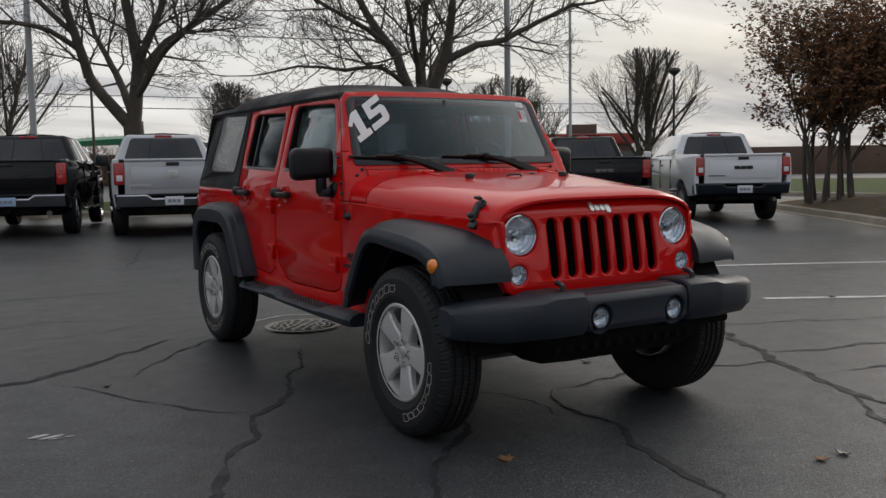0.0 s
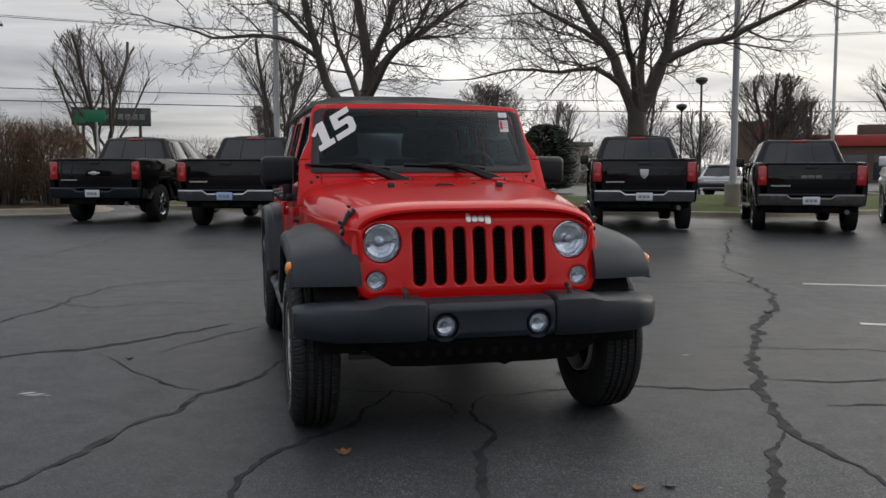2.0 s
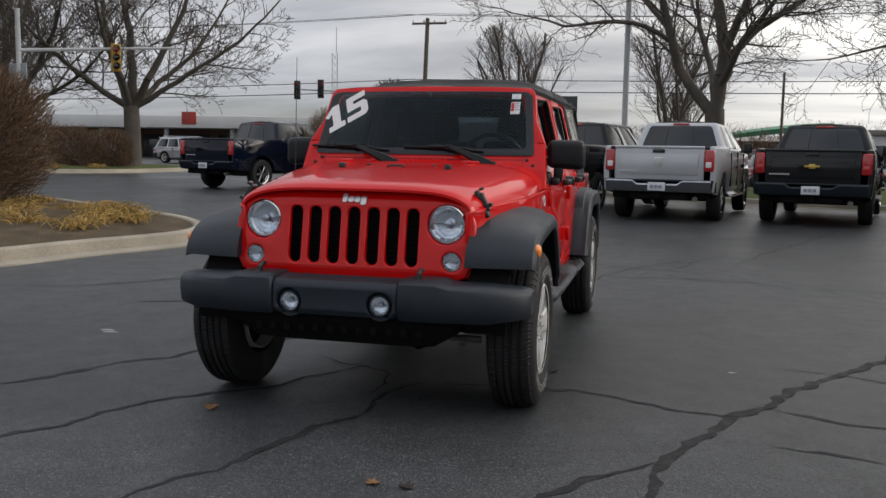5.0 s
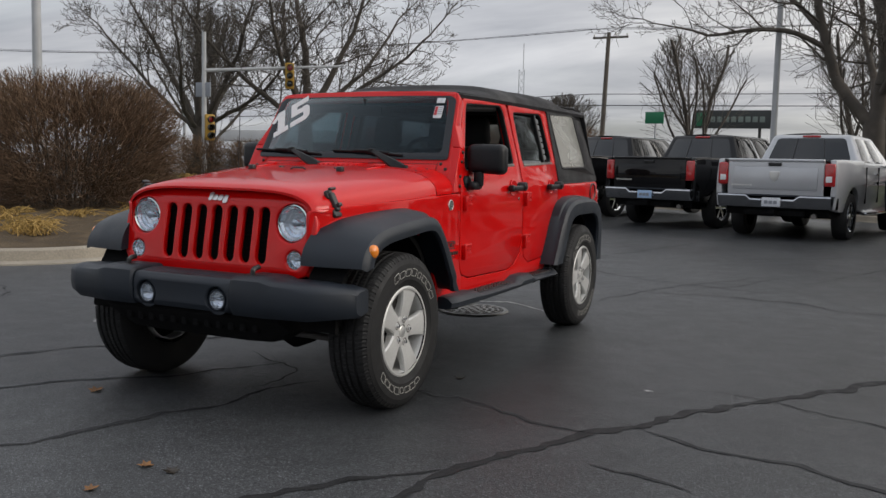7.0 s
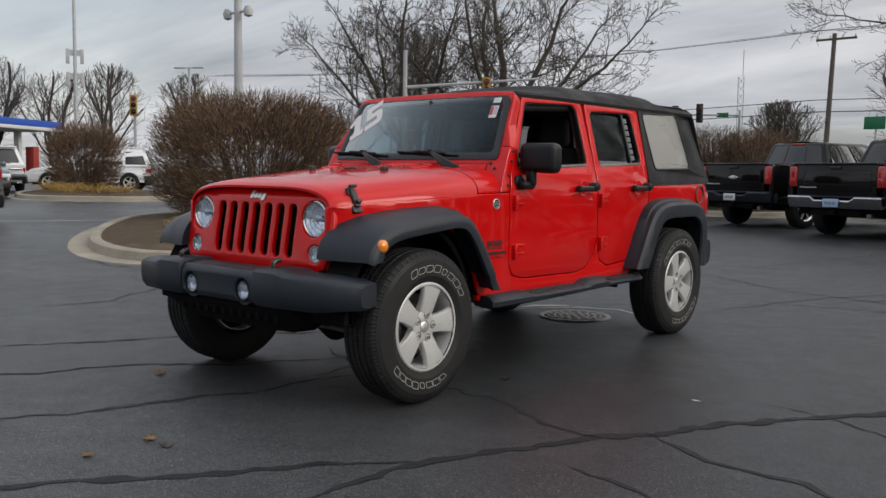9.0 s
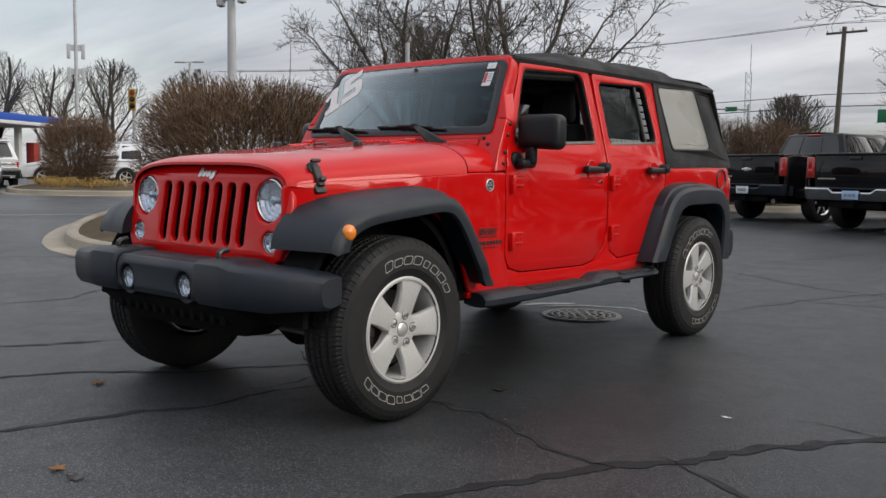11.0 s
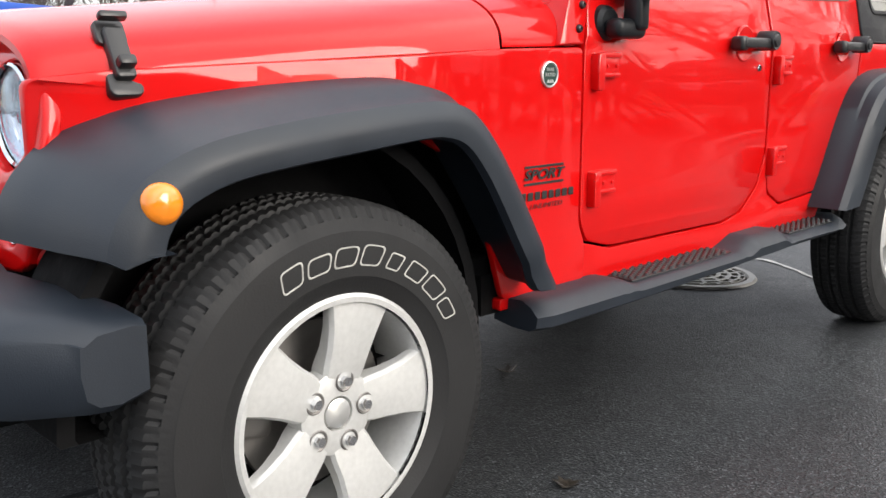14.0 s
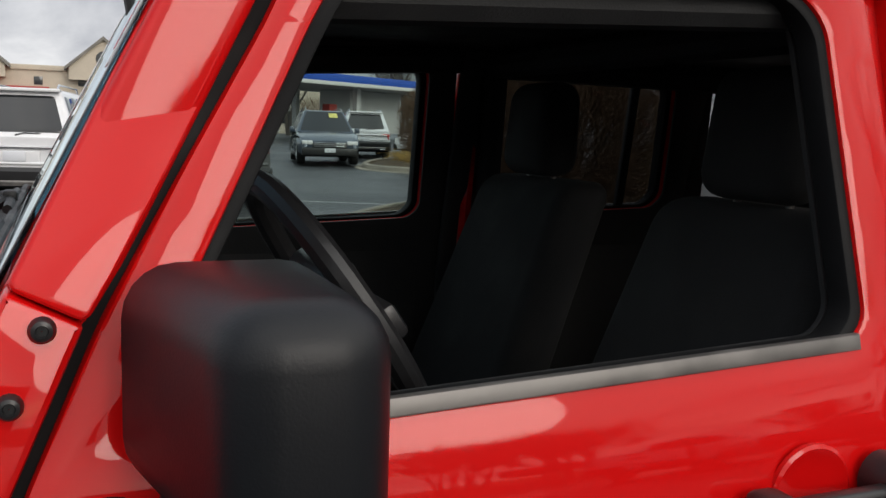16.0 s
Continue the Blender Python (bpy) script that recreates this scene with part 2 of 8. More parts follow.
SEAT_CLOTH = material("charcoal_seat_cloth", (0.015, 0.0155, 0.0165), 0.95, spots=(6, 0.2), bump=(500, 0.001))
WHITE_VINYL = material("white_sticker", (0.80, 0.80, 0.80), 0.5, grain=(30, 0.04))
PAPER = material("paper_label", (0.70, 0.72, 0.74), 0.7, spots=(40, 0.15))
WINDOW_PRINT = material("faded_window_print", (0.16, 0.17, 0.18), 0.7, spots=(40, 0.3))
PRINT = material("printed_grey", (0.25, 0.27, 0.30), 0.7)
DARK_RED = material("dark_red_decal", (0.10, 0.008, 0.008), 0.5)
DECAL = material("black_decal", (0.012, 0.012, 0.012), 0.5)
BADGE_GREEN = material("dark_green_enamel", (0.02, 0.05, 0.04), 0.3, coat=0.6)
SILVER = material("silver_badge", (0.70, 0.70, 0.68), 0.3, metal=0.7)
CONCRETE = material("kerb_concrete", (0.31, 0.275, 0.22), 0.85, spots=(1.7, 0.22), grain=(45, 0.18), bump=(90, 0.003))
MULCH = material("brown_mulch", (0.095, 0.072, 0.048), 0.95, spots=(3, 0.4), grain=(60, 0.5), bump=(35, 0.03), Specular_IOR_Level=0.1)
GRASS = material("winter_grass", (0.085, 0.105, 0.040), 0.9, spots=(1.2, 0.3), grain=(50, 0.4), bump=(60, 0.03), Specular_IOR_Level=0.1)
DRY = material("straw_grass", (0.36, 0.24, 0.085), 0.9, island=0.45, Specular_IOR_Level=0.1)
TWIG = material("bare_twigs", (0.150, 0.100, 0.066), 0.9, island=0.5, Specular_IOR_Level=0.1)
BARK = material("grey_bark", (0.085, 0.073, 0.061), 0.92, spots=(3, 0.3), bump=(28, 0.012))
LEAF = material("brown_leaves", (0.150, 0.078, 0.040), 0.85, island=0.5, Specular_IOR_Level=0.1)
PINE = material("dark_evergreen", (0.040, 0.052, 0.034), 0.9, island=0.4)


# ---- mesh helpers ----
def part(name, bm, mat, parent=None, label="", mirror=False, smooth=32, at=None):
    """One mesh object from a bmesh, under parent; mirror adds its twin across x = 0."""
    bmesh.ops.recalc_face_normals(bm, faces=bm.faces)
    made = []
    for side in (1, -1) if mirror else (1,):
        if side < 0:
            bmesh.ops.scale(bm, vec=(-1, 1, 1), verts=bm.verts)
            bmesh.ops.reverse_faces(bm, faces=bm.faces)
        me = bpy.data.meshes.new(name)
        bm.to_mesh(me)
        me.materials.append(mat)
        if smooth:
            me.shade_smooth()
            me.set_sharp_from_angle(angle=radians(smooth))
        ob = new(name, me)
        if at is not None:
            ob.matrix_world = at
        if parent is not None:
            ob.parent = parent
        if label:
            ob["label"] = label
        made.append(ob)
    bm.free()
    return made[0] if not mirror else made


def empty(name, m=None, **tags):
    ob = new(name)
    ob.empty_display_size = 0.2
    if m is not None:
        ob.matrix_world = m
    return tagged(ob, **tags)


def join(*meshes):
    """Several bmeshes as one."""
    out = bmesh.new()
    for b in meshes:
        me = bpy.data.meshes.new("tmp")
        b.to_mesh(me)
        out.from_mesh(me)
        bpy.data.meshes.remove(me)
        b.free()
    return out


def box(x0, y0, z0, x1, y1, z1, bevel=0.0, seg=2, m=None):
    bm = bmesh.new()
    bmesh.ops.create_cube(bm, size=1)
    for v in bm.verts:
        v.co = Vector((x0 + (v.co.x + .5) * (x1 - x0), y0 + (v.co.y + .5) * (y1 - y0), z0 + (v.co.z + .5) * (z1 - z0)))
    if bevel:
        bmesh.ops.bevel(bm, geom=bm.edges[:], offset=bevel, segments=seg, profile=0.5, affect="EDGES")
    if m is not None:
        bm.transform(m)
    return bm


def loft(rings, closed=True, cap=True, loop=False):
    """Skin over rings of points, each ring with the same count."""
    bm = bmesh.new()
    rows = [[bm.verts.new(p) for p in r] for r in rings]
    k = len(rows[0])
    pairs = list(zip(rows, rows[1:])) + ([(rows[-1], rows[0])] if loop else [])
    for a, b in pairs:
        for i in range(k if closed else k - 1):
            j = (i + 1) % k
            bm.faces.new((a[i], a[j], b[j], b[i]))
    if cap and closed and not loop:
        bm.faces.new(rows[0])
        bm.faces.new(rows[-1][::-1])
    return bm


def lathe(profile, n=48, axis="x"):
    """profile: (radius, along) pairs, turned about an axis."""
    rings = []
    for i in range(n):
        a = 2 * math.pi * i / n
        ring = []
        for r, h in profile:
            c, s = r * math.cos(a), r * math.sin(a)
            ring.append({"x": (h, c, s), "y": (c, h, s), "z": (c, s, h)}[axis])
        rings.append(ring)
    bm = loft(rings, closed=False, cap=False, loop=True)
    bmesh.ops.remove_doubles(bm, verts=bm.verts, dist=1e-5)
    return bm


def tube(points, r, n=8, taper=None):
    pts = [Vector(p) for p in points]
    rings = []
    side = None
    for i, p in enumerate(pts):
        d = (pts[min(i + 1, len(pts) - 1)] - pts[max(i - 1, 0)]).normalized()
        if side is None:
            side = d.orthogonal().normalized()
        side = (side - d * side.dot(d)).normalized()
        other = d.cross(side)
        rad = r if taper is None else r + (taper - r) * i / (len(pts) - 1)
        rings.append([p + (side * math.cos(2 * math.pi * k / n) + other * math.sin(2 * math.pi * k / n)) * rad for k in range(n)])
    return loft(rings)


def rounded(cx, cy, w, h, r, n=5):
    pts = []
    for qx, qy, a0 in ((1, 1, 0), (-1, 1, 90), (-1, -1, 180), (1, -1, 270)):
        for i in range(n + 1):
            a = radians(a0 + 90 * i / n)
            pts.append((cx + qx * (w / 2 - r) + r * math.cos(a), cy + qy * (h / 2 - r) + r * math.sin(a)))
    return pts


def circle(cx, cy, r, n=28):
    return [(cx + r * math.cos(2 * math.pi * i / n), cy + r * math.sin(2 * math.pi * i / n)) for i in range(n)]


def soften(pts, r=0.03, n=4):
    """Round off the corners of a polygon."""
    out, k = [], len(pts)
    for i, p in enumerate(pts):
        p, a, b = Vector(p), Vector(pts[i - 1]), Vector(pts[(i + 1) % k])
        da, db = a - p, b - p
        q = min(r, da.length * .45, db.length * .45)
        s, e = p + da.normalized() * q, p + db.normalized() * q
        for j in range(n + 1):
            t = j / n
            out.append(tuple((1 - t) ** 2 * s + 2 * t * (1 - t) * p + t * t * e))
    return out


def plate(outer, holes=(), depth=0.03, bevel=0.004, cuts=(), seg=2):
    """A flat panel with holes in (u, v), with rounded rims; w runs from -depth to 0."""
    cu = bpy.data.curves.new("tmp", "CURVE")
    cu.dimensions, cu.fill_mode = "2D", "BOTH"
    cu.extrude, cu.bevel_depth, cu.bevel_resolution, cu.offset = max(depth / 2 - bevel, 1e-4), bevel, seg - 1, -bevel
    for loop in (outer, *holes):
        sp = cu.splines.new("POLY")
        sp.points.add(len(loop) - 1)
        for q, (u, v) in zip(sp.points, loop):
            q.co = (u, v, 0, 1)
        sp.use_cyclic_u = True
    ob = bpy.data.objects.new("tmp", cu)
    scene.collection.objects.link(ob)
    me = bpy.data.meshes.new_from_object(ob.evaluated_get(bpy.context.evaluated_depsgraph_get()))
    bm = bmesh.new()
    bm.from_mesh(me)
    bpy.data.objects.remove(ob)
    bpy.data.curves.remove(cu)
    bpy.data.meshes.remove(me)
    bmesh.ops.remove_doubles(bm, verts=bm.verts, dist=1e-5)
    for v in bm.verts:
        v.co.z -= depth / 2
    for axis, value in cuts:
        no = (1, 0, 0) if axis == "u" else (0, 1, 0)
        bmesh.ops.bisect_plane(bm, geom=bm.verts[:] + bm.edges[:] + bm.faces[:], plane_co=(value, 0, 0) if axis == "u" else (0, value, 0), plane_no=no)
    return bm


def bend(bm, f):
    """Moves every vertex (u, v, w) to f(u, v, w)."""
    for v in bm.verts:
        v.co = Vector(f(*v.co))
    return bm


def smoothstep(a, b, x):
    t = min(1.0, max(0.0, (x - a) / (b - a)))
    return t * t * (3 - 2 * t)


def letters(text, size, depth=0.0015, bold=0.0):
    """Writing in (u, v), centred."""
    cu = bpy.data.curves.new("tmp", "FONT")
    cu.body, cu.size, cu.extrude, cu.align_x, cu.align_y = text, size, depth, "CENTER", "CENTER"
    cu.resolution_u, cu.offset = 3, bold
    ob = bpy.data.objects.new("tmp", cu)
    scene.collection.objects.link(ob)
    me = bpy.data.meshes.new_from_object(ob.evaluated_get(bpy.context.evaluated_depsgraph_get()))
    bm = bmesh.new()
    bm.from_mesh(me)
    bpy.data.objects.remove(ob)
    bpy.data.curves.remove(cu)
    bpy.data.meshes.remove(me)
    return bm


# ---- the ground ----
def ground_z(x, y):
    """The lot drains to the manhole: level there, rising gently away from it."""
    rise = 0.011 * min(max(y, 0.0), 11.0) - 0.008 * min(max(x, -40.0), 14.0)
    return rise * smoothstep(2.5, 10.0, math.hypot(x, y - 1.4))


def spread(near, far, step, grow):
    vals, v, s = [0.0], 0.0, step
    while v < far:
        if v > near:
            s *= grow
        v += s
        vals.append(v)
    return [-a for a in vals[:0:-1]] + vals


def ground_sheet():
    bm = bmesh.new()
    xs, ys = spread(20, 1500, 0.6, 1.28), spread(22, 1500, 0.6, 1.28)
    grid = [[bm.verts.new((x, y + 1.4, ground_z(x, y + 1.4))) for x in xs] for y in ys]
    for a, b in zip(grid, grid[1:]):
        for i in range(len(xs) - 1):
            bm.faces.new((a[i], a[i + 1], b[i + 1], b[i]))
    return part("ground", bm, ASPHALT)


tagged(ground_sheet(), "dark damp patched asphalt of a car lot", "ground", kind="structure")


def strip(points, width, lift=0.004, jitter=0.0, wide=0.0, step=0.06, seed=1):
    """A ragged flat band along a line on the ground."""
    rng = random.Random(seed)
    pts = [Vector((x, y, 0)) for x, y in points]
    line = []
    for a, b in zip(pts, pts[1:]):
        k = max(1, int((b - a).length / step))
        line += [a.lerp(b, i / k) for i in range(k)]
    line.append(pts[-1])
    bm = bmesh.new()
    prev = None
    for i, p in enumerate(line):
        d = (line[min(i + 1, len(line) - 1)] - line[max(i - 1, 0)]).normalized()
        s = Vector((-d.y, d.x, 0))
        off = s * jitter * (noise.noise((p.x * 2.3, p.y * 2.3, seed)) * 1.3 + noise.noise((p.x * 9, p.y * 9, seed)) * 0.6)
        taper = min(1.0, 0.25 + 3.0 * min(i, len(line) - 1 - i) / len(line)) if jitter else 1.0
        w = width * taper * (1 + wide * noise.noise((p.x * 5, p.y * 5, seed + 7)) + (0.35 * rng.uniform(-1, 1) if jitter else 0)) / 2
        row = []
        for q in (p + off - s * w, p + off + s * w):
            row.append(bm.verts.new((q.x, q.y, ground_z(q.x, q.y) + lift)))
        if prev:
            bm.faces.new((prev[0], prev[1], row[1], row[0]))
        prev = row
    return bm


CRACKS = (
    (0.062, ((5.16, 6.0), (4.84, 4.89), (4.28, 3.61), (3.9, 2.95), (3.25, 2.13), (2.72, 1.45), (2.4, 0.9), (1.98, 0.2), (1.66, -0.36), (1.54, -0.75), (1.52, -1.08), (1.5, -1.37), (1.45, -2.2))),
    (0.060, ((1.52, -0.74), (1.25, -1.02), (1.08, -1.3), (0.94, -1.46), (0.78, -1.71), (0.55, -2.03), (0.3, -2.6))),
    (0.05, ((9.6, 13.2), (6.5, 8.2), (5.16, 6.0))),
    (0.040, ((0.28, 0.3), (0.66, 0.33), (1.16, 0.34), (1.44, 0.23), (1.62, 0.09), (1.93, 0.12))),
    (0.044, ((1.95, 0.29), (2.2, 0.27), (2.5, 0.17), (2.78, 0.08), (3.05, -0.02), (3.6, -0.1))),
    (0.022, ((2.16, 1.24), (2.6, 1.2), (3.05, 1.08), (3.85, 0.64), (4.6, 0.5))),
    (0.03, ((0.5, 5.15), (0.8, 5.2), (1.65, 5.29), (2.2, 5.28), (2.73, 4.97), (3.6, 4.9), (4.36, 4.6), (5.25, 4.11))),
    (0.025, ((1.21, 5.5), (1.76, 6.5), (2.27, 7.6))),
    (0.022, ((0.6, 8.2), (1.64, 9.06), (3.34, 10.2), (4.87, 11.1))),
    (0.03, ((2.28, 6.55), (2.8, 8.0), (3.78, 10.4), (4.7, 13.0))),
    (0.05, ((-2.5, -1.2), (-2.16, -0.72), (-1.97, -0.4), (-1.78, 0.0), (-1.6, 0.3), (-1.4, 0.64), (-0.98, 1.3), (-0.46, 2.28))),
    (0.045, ((-1.75, -1.8), (-1.44, -1.3), (-1.25, -1.0), (-1.1, -0.65), (-0.94, -0.38), (-0.55, -0.02), (-0.42, 0.26), (-0.29, 0.59))),
    (0.04, ((-4.5, 2.41), (-3.83, 2.73), (-3.47, 3.2), (-3.15, 3.71), (-2.85, 4.58), (-2.5, 5.8), (-1.9, 6.12), (-0.6, 6.1))),
    (0.026, ((-2.15, 2.1), (-1.84, 1.53), (-1.62, 1.04), (-1.39, 0.8))),
    (0.056, ((-2.9, 2.2), (-2.55, 2.28), (-2.27, 2.32), (-2.0, 2.5), (-1.8, 2.65), (-1.2, 3.2))),
    (0.026, ((-1.72, 2.08), (-1.34, 2.58), (-0.89, 3.07))),
    (0.03, ((-4.04, 7.9), (-3.54, 9.5), (-2.97, 11.6), (-2.2, 13.6))),
    (0.045, ((-0.5, -1.9), (-0.33, -1.5), (-0.24, -1.25), (-0.1, -0.86), (0.06, -0.4), (0.06, -0.13), (0.14, 0.15), (0.28, 0.29))),
    (0.03, ((-7.1, 1.74), (-6.68, 2.24), (-5.26, 2.33))),
    (0.03, ((-3.83, 0.14), (-3.65, 0.8), (-3.97, 1.18), (-4.14, 1.6), (-5.2, 1.9))),
    (0.028, ((-0.62, 6.9), (0.68, 6.12), (1.96, 5.79))),
    (0.025, ((0.58, 4.1), (0.9, 5.45), (1.7, 7.05))),
    (0.025, ((-0.72, 7.4), (-0.2, 8.8), (0.6, 11.7))),
    (0.024, ((-0.62, 0.74), (-0.34, 0.62), (-0.1, 0.49), (-0.02, 0.3), (-0.03, -0.1))),
    (0.03, ((2.05, -0.3), (2.17, -0.34), (2.29, -0.41), (2.5, -0.44))),
    (0.018, ((-2.17, 3.77), (-1.9, 3.7), (-1.62, 3.88), (-1.2, 4.0))),
    (0.018, ((-3.2, 5.0), (-2.4, 4.4), (-1.9, 4.6), (-1.2, 4.3))),
)
for i, (wide, line) in enumerate(CRACKS):
    tagged(part("asphalt_crack", strip(line, wide * (0.95 if wide > 0.055 else 0.72), 0.003, 0.07, 0.8, 0.05, i), TAR if wide > 0.055 else FAINT, smooth=0),
           "dark sealed crack in the asphalt" if wide > .045 else "thin dark crack in the asphalt", "crack", "cracks in the asphalt", "structure")
for a, b in (((5.15, 4.3), (8.4, 2.9)), ((4.02, 1.9), (6.6, 0.45)), ((-13.2, 6.3), (-14.8, 3.5))):
    tagged(part("parking_line", strip((a, b), 0.10, 0.004, 0.0, 0.15, 0.1), PAINT_LINE, smooth=0), "worn white painted parking line on asphalt", "parking line", "parking lines", "structure")
tagged(part("parking_line", strip(((-9.5, 1.2), (-14.5, -1.0)), 0.10, 0.004, 0.0, 0.15, 0.3), PAINT_LINE, smooth=0), "worn white painted parking line on asphalt", "parking line", "parking lines", "structure")


# ---- the red off-road vehicle ----
JEEP = empty("off_road_vehicle", label="red four-door off-road vehicle with black soft top", category="car")
JEEP.location.z = 0.008
R, T = RED, TRIM


def P(name, bm, mat, parent=JEEP, label="", mirror=False, smooth=32):
    return part(name, bm, mat, parent, label, mirror, smooth)


def side_x(z):
    """Half width of the body at a height: upright below the waist, leaning in above."""
    if z < 1.13:
        return 0.795 - 0.10 * max(0.0, 0.70 - z) ** 1.5
    return 0.795 - (z - 1.13) * 0.245


def nose_x(y):
    """Half width of the front fender, from the grille back to the door."""
    return 0.612 + 0.183 * smoothstep(-0.62, 0.62, y) ** 0.9 if y < 0.60 else 0.795


def on_side(y, z, w):
    return (side_x(z) + w, y, z)


def hood_ring(y, w, edge, crown, n=32, flat=0.0):
    """Across the hood from side to side; flat: 0 round at the nose, 1 square-shouldered at the cowl."""
    pts = []
    for i in range(n + 1):
        s = -1 + 2 * i / n
        s = math.copysign(1 - (1 - abs(s)) ** 1.7, s)
        pts.append((s * w, y, edge + (crown - edge) * (1 - abs(s) ** (3.2 + 1.8 * flat)) ** (0.62 - 0.17 * flat)))
    return pts


def shell(rings, t=0.012):
    """A sheet over open rings with a turned-down inner skin."""
    inner = [[(x * 0.985, y, z - t) for x, y, z in r] for r in rings]
    bm = loft([a + b[::-1] for a, b in zip(rings, inner)])
    return bm


hood = [hood_ring(-0.388, 0.604, 1.020, 1.128, flat=0.75), hood_ring(-0.372, 0.617, 1.024, 1.142, flat=0.7), hood_ring(-0.34, 0.624, 1.032, 1.152, flat=0.6)]
for k in range(9):
    t = k / 8
    y = -0.28 + 0.870 * t
    hood.append(hood_ring(y, nose_x(y) - 0.012, 1.044 + 0.046 * t, 1.164 + 0.084 * t, flat=0.5 + 0.5 * t))
P("hood", shell(hood), R)


def cowl_z(x, y):
    t = (y - 0.598) / 0.27
    return 1.092 + 0.006 * t + (0.158 + 0.012 * t) * (1 - min(1.0, abs(x) / 0.782) ** 5.0) ** 0.45


def sheet(xs, ys, height, t=0.010):
    """A sheet of metal over a grid, with thickness."""
    bm = bmesh.new()
    rows = [[[bm.verts.new((x, y, height(x, y) - d)) for x in xs] for y in ys] for d in (0.0, t)]
    for k in range(2):
        for r0, r1 in zip(rows[k], rows[k][1:]):
            for a, b, c, d in zip(r0, r0[1:], r1[1:], r1):
                bm.faces.new((a, b, c, d) if k == 0 else (d, c, b, a))
    loop = [rows[k] for k in (0, 1)]
    rim = lambda g: g[0] + [r[-1] for r in g[1:]] + g[-1][-2::-1] + [r[0] for r in g[-2:0:-1]]
    up_, low_ = rim(loop[0]), rim(loop[1])
    for i in range(len(up_)):
        j = (i + 1) % len(up_)
        bm.faces.new((up_[j], up_[i], low_[i], low_[j]))
    return bm


def dish(x, y):
    """The hollow round each wiper pivot, deepest beside the arm."""
    deep = 0.0
    for x0 in (0.47, -0.145):
        a = smoothstep(x0 - 0.26, x0 - 0.05, x - (0.79 - y) * 0.25) * smoothstep(x0 + 0.075, x0 + 0.045, x)
        b = smoothstep(0.640, 0.735, y) * smoothstep(0.812, 0.790, y)
        deep = max(deep, 0.032 * a * b)
    return deep


ys_ = [0.598 + 0.27 * i / 54 for i in range(55)]
P("cowl", sheet([-0.640 + 1.28 * i / 160 for i in range(161)], ys_, lambda x, y: cowl_z(x, y) + 0.001 - dish(x, y)), R, label="red cowl panel with hollows for the wiper pivots")
for s in (1, -1):
    P("cowl_side", sheet(sorted(s * (0.7815 - 0.137 * (1 - math.cos(math.pi / 2 * i / 20))) for i in range(21)), [0.598 + 0.27 * i / 8 for i in range(9)], cowl_z), R)
    P("cowl_joint", tube([(s * 0.642, 0.60 + 0.026 * i, cowl_z(0.642, 0.60 + 0.026 * i) - 0.004) for i in range(11)], 0.0025, 6), SEAL)
    for y in (0.651, 0.789):
        P("cowl_bolt", bend(lathe([(0.0005, 0.004), (0.006, 0.004), (0.010, 0.001), (0.010, -0.004)], 14, "z"), lambda a, b, c: (s * 0.610 + a, y + b, cowl_z(0.61, y) + c)), SATIN, label="small black cowl bolt")
for i in range(8):
    x = -0.085 + 0.036 * i
    P("cowl_vent_slat", loft([[(x + dx, y, cowl_z(x + dx, y) + dz) for dx, dz in ((-0.012, -0.004), (-0.009, 0.004), (-0.004, 0.0075), (0.004, 0.0075), (0.009, 0.004), (0.012, -0.004))] for y in (0.665, 0.69, 0.75, 0.80, 0.818)]), R, label="raised red vent rib")

# grille with seven slots and round lamps
outline = [(0.0, 0.682), (0.46, 0.682), (0.545, 0.69), (0.590, 0.712), (0.622, 0.78), (0.632, 0.875), (0.628, 0.965), (0.606, 1.032), (0.570, 1.069), (0.52, 1.092), (0.45, 1.104), (0.3, 1.112), (0.0, 1.115)]
outline = outline + [(-u, v) for u, v in outline[-2:0:-1]]
slot_u = [-0.301 + 0.1023 * i for i in range(7)]
holes = [rounded(u, 0.893, 0.063, 0.282, 0.0305) for u in slot_u]
holes += [circle(s * 0.484, 0.963, 0.097) for s in (1, -1)] + [circle(s * 0.517, 0.784, 0.048, 20) for s in (1, -1)]


def grille_y(z):
    return -0.425 + 0.05 * smoothstep(0.72, 1.12, z) + 0.03 * smoothstep(1.04, 1.12, z)


def on_grille(u, v, w):
    return (u, grille_y(v) - w + 0.07 * max(0.0, abs(u) - 0.35) ** 2 * 2, v)


P("grille", bend(plate(outline, holes, 0.034, 0.010, [("v", z) for z in (0.74, 0.8, 0.86, 0.92, 0.98, 1.03, 1.06)], 3), on_grille), R)
edge = [(u, v) for u, v in outline if v > 0.99]
edge.sort(key=lambda p: math.atan2(p[0], p[1] - 0.75))
P("grille_seal", tube([(u * 1.006, on_grille(u, v, 0)[1] + 0.018, 0.75 + (v - 0.75) * 1.012) for u, v in edge], 0.005, 8), SEAL, label="black rubber seal between grille and hood")
back = box(-0.40, -0.335, 0.72, 0.40, -0.325, 1.06)
P("grille_backing", back, UNDER)
for i in range(13):
    P("radiator_fin", box(-0.37, -0.346, 0.742 + 0.023 * i, 0.37, -0.336, 0.750 + 0.023 * i), UNDER)


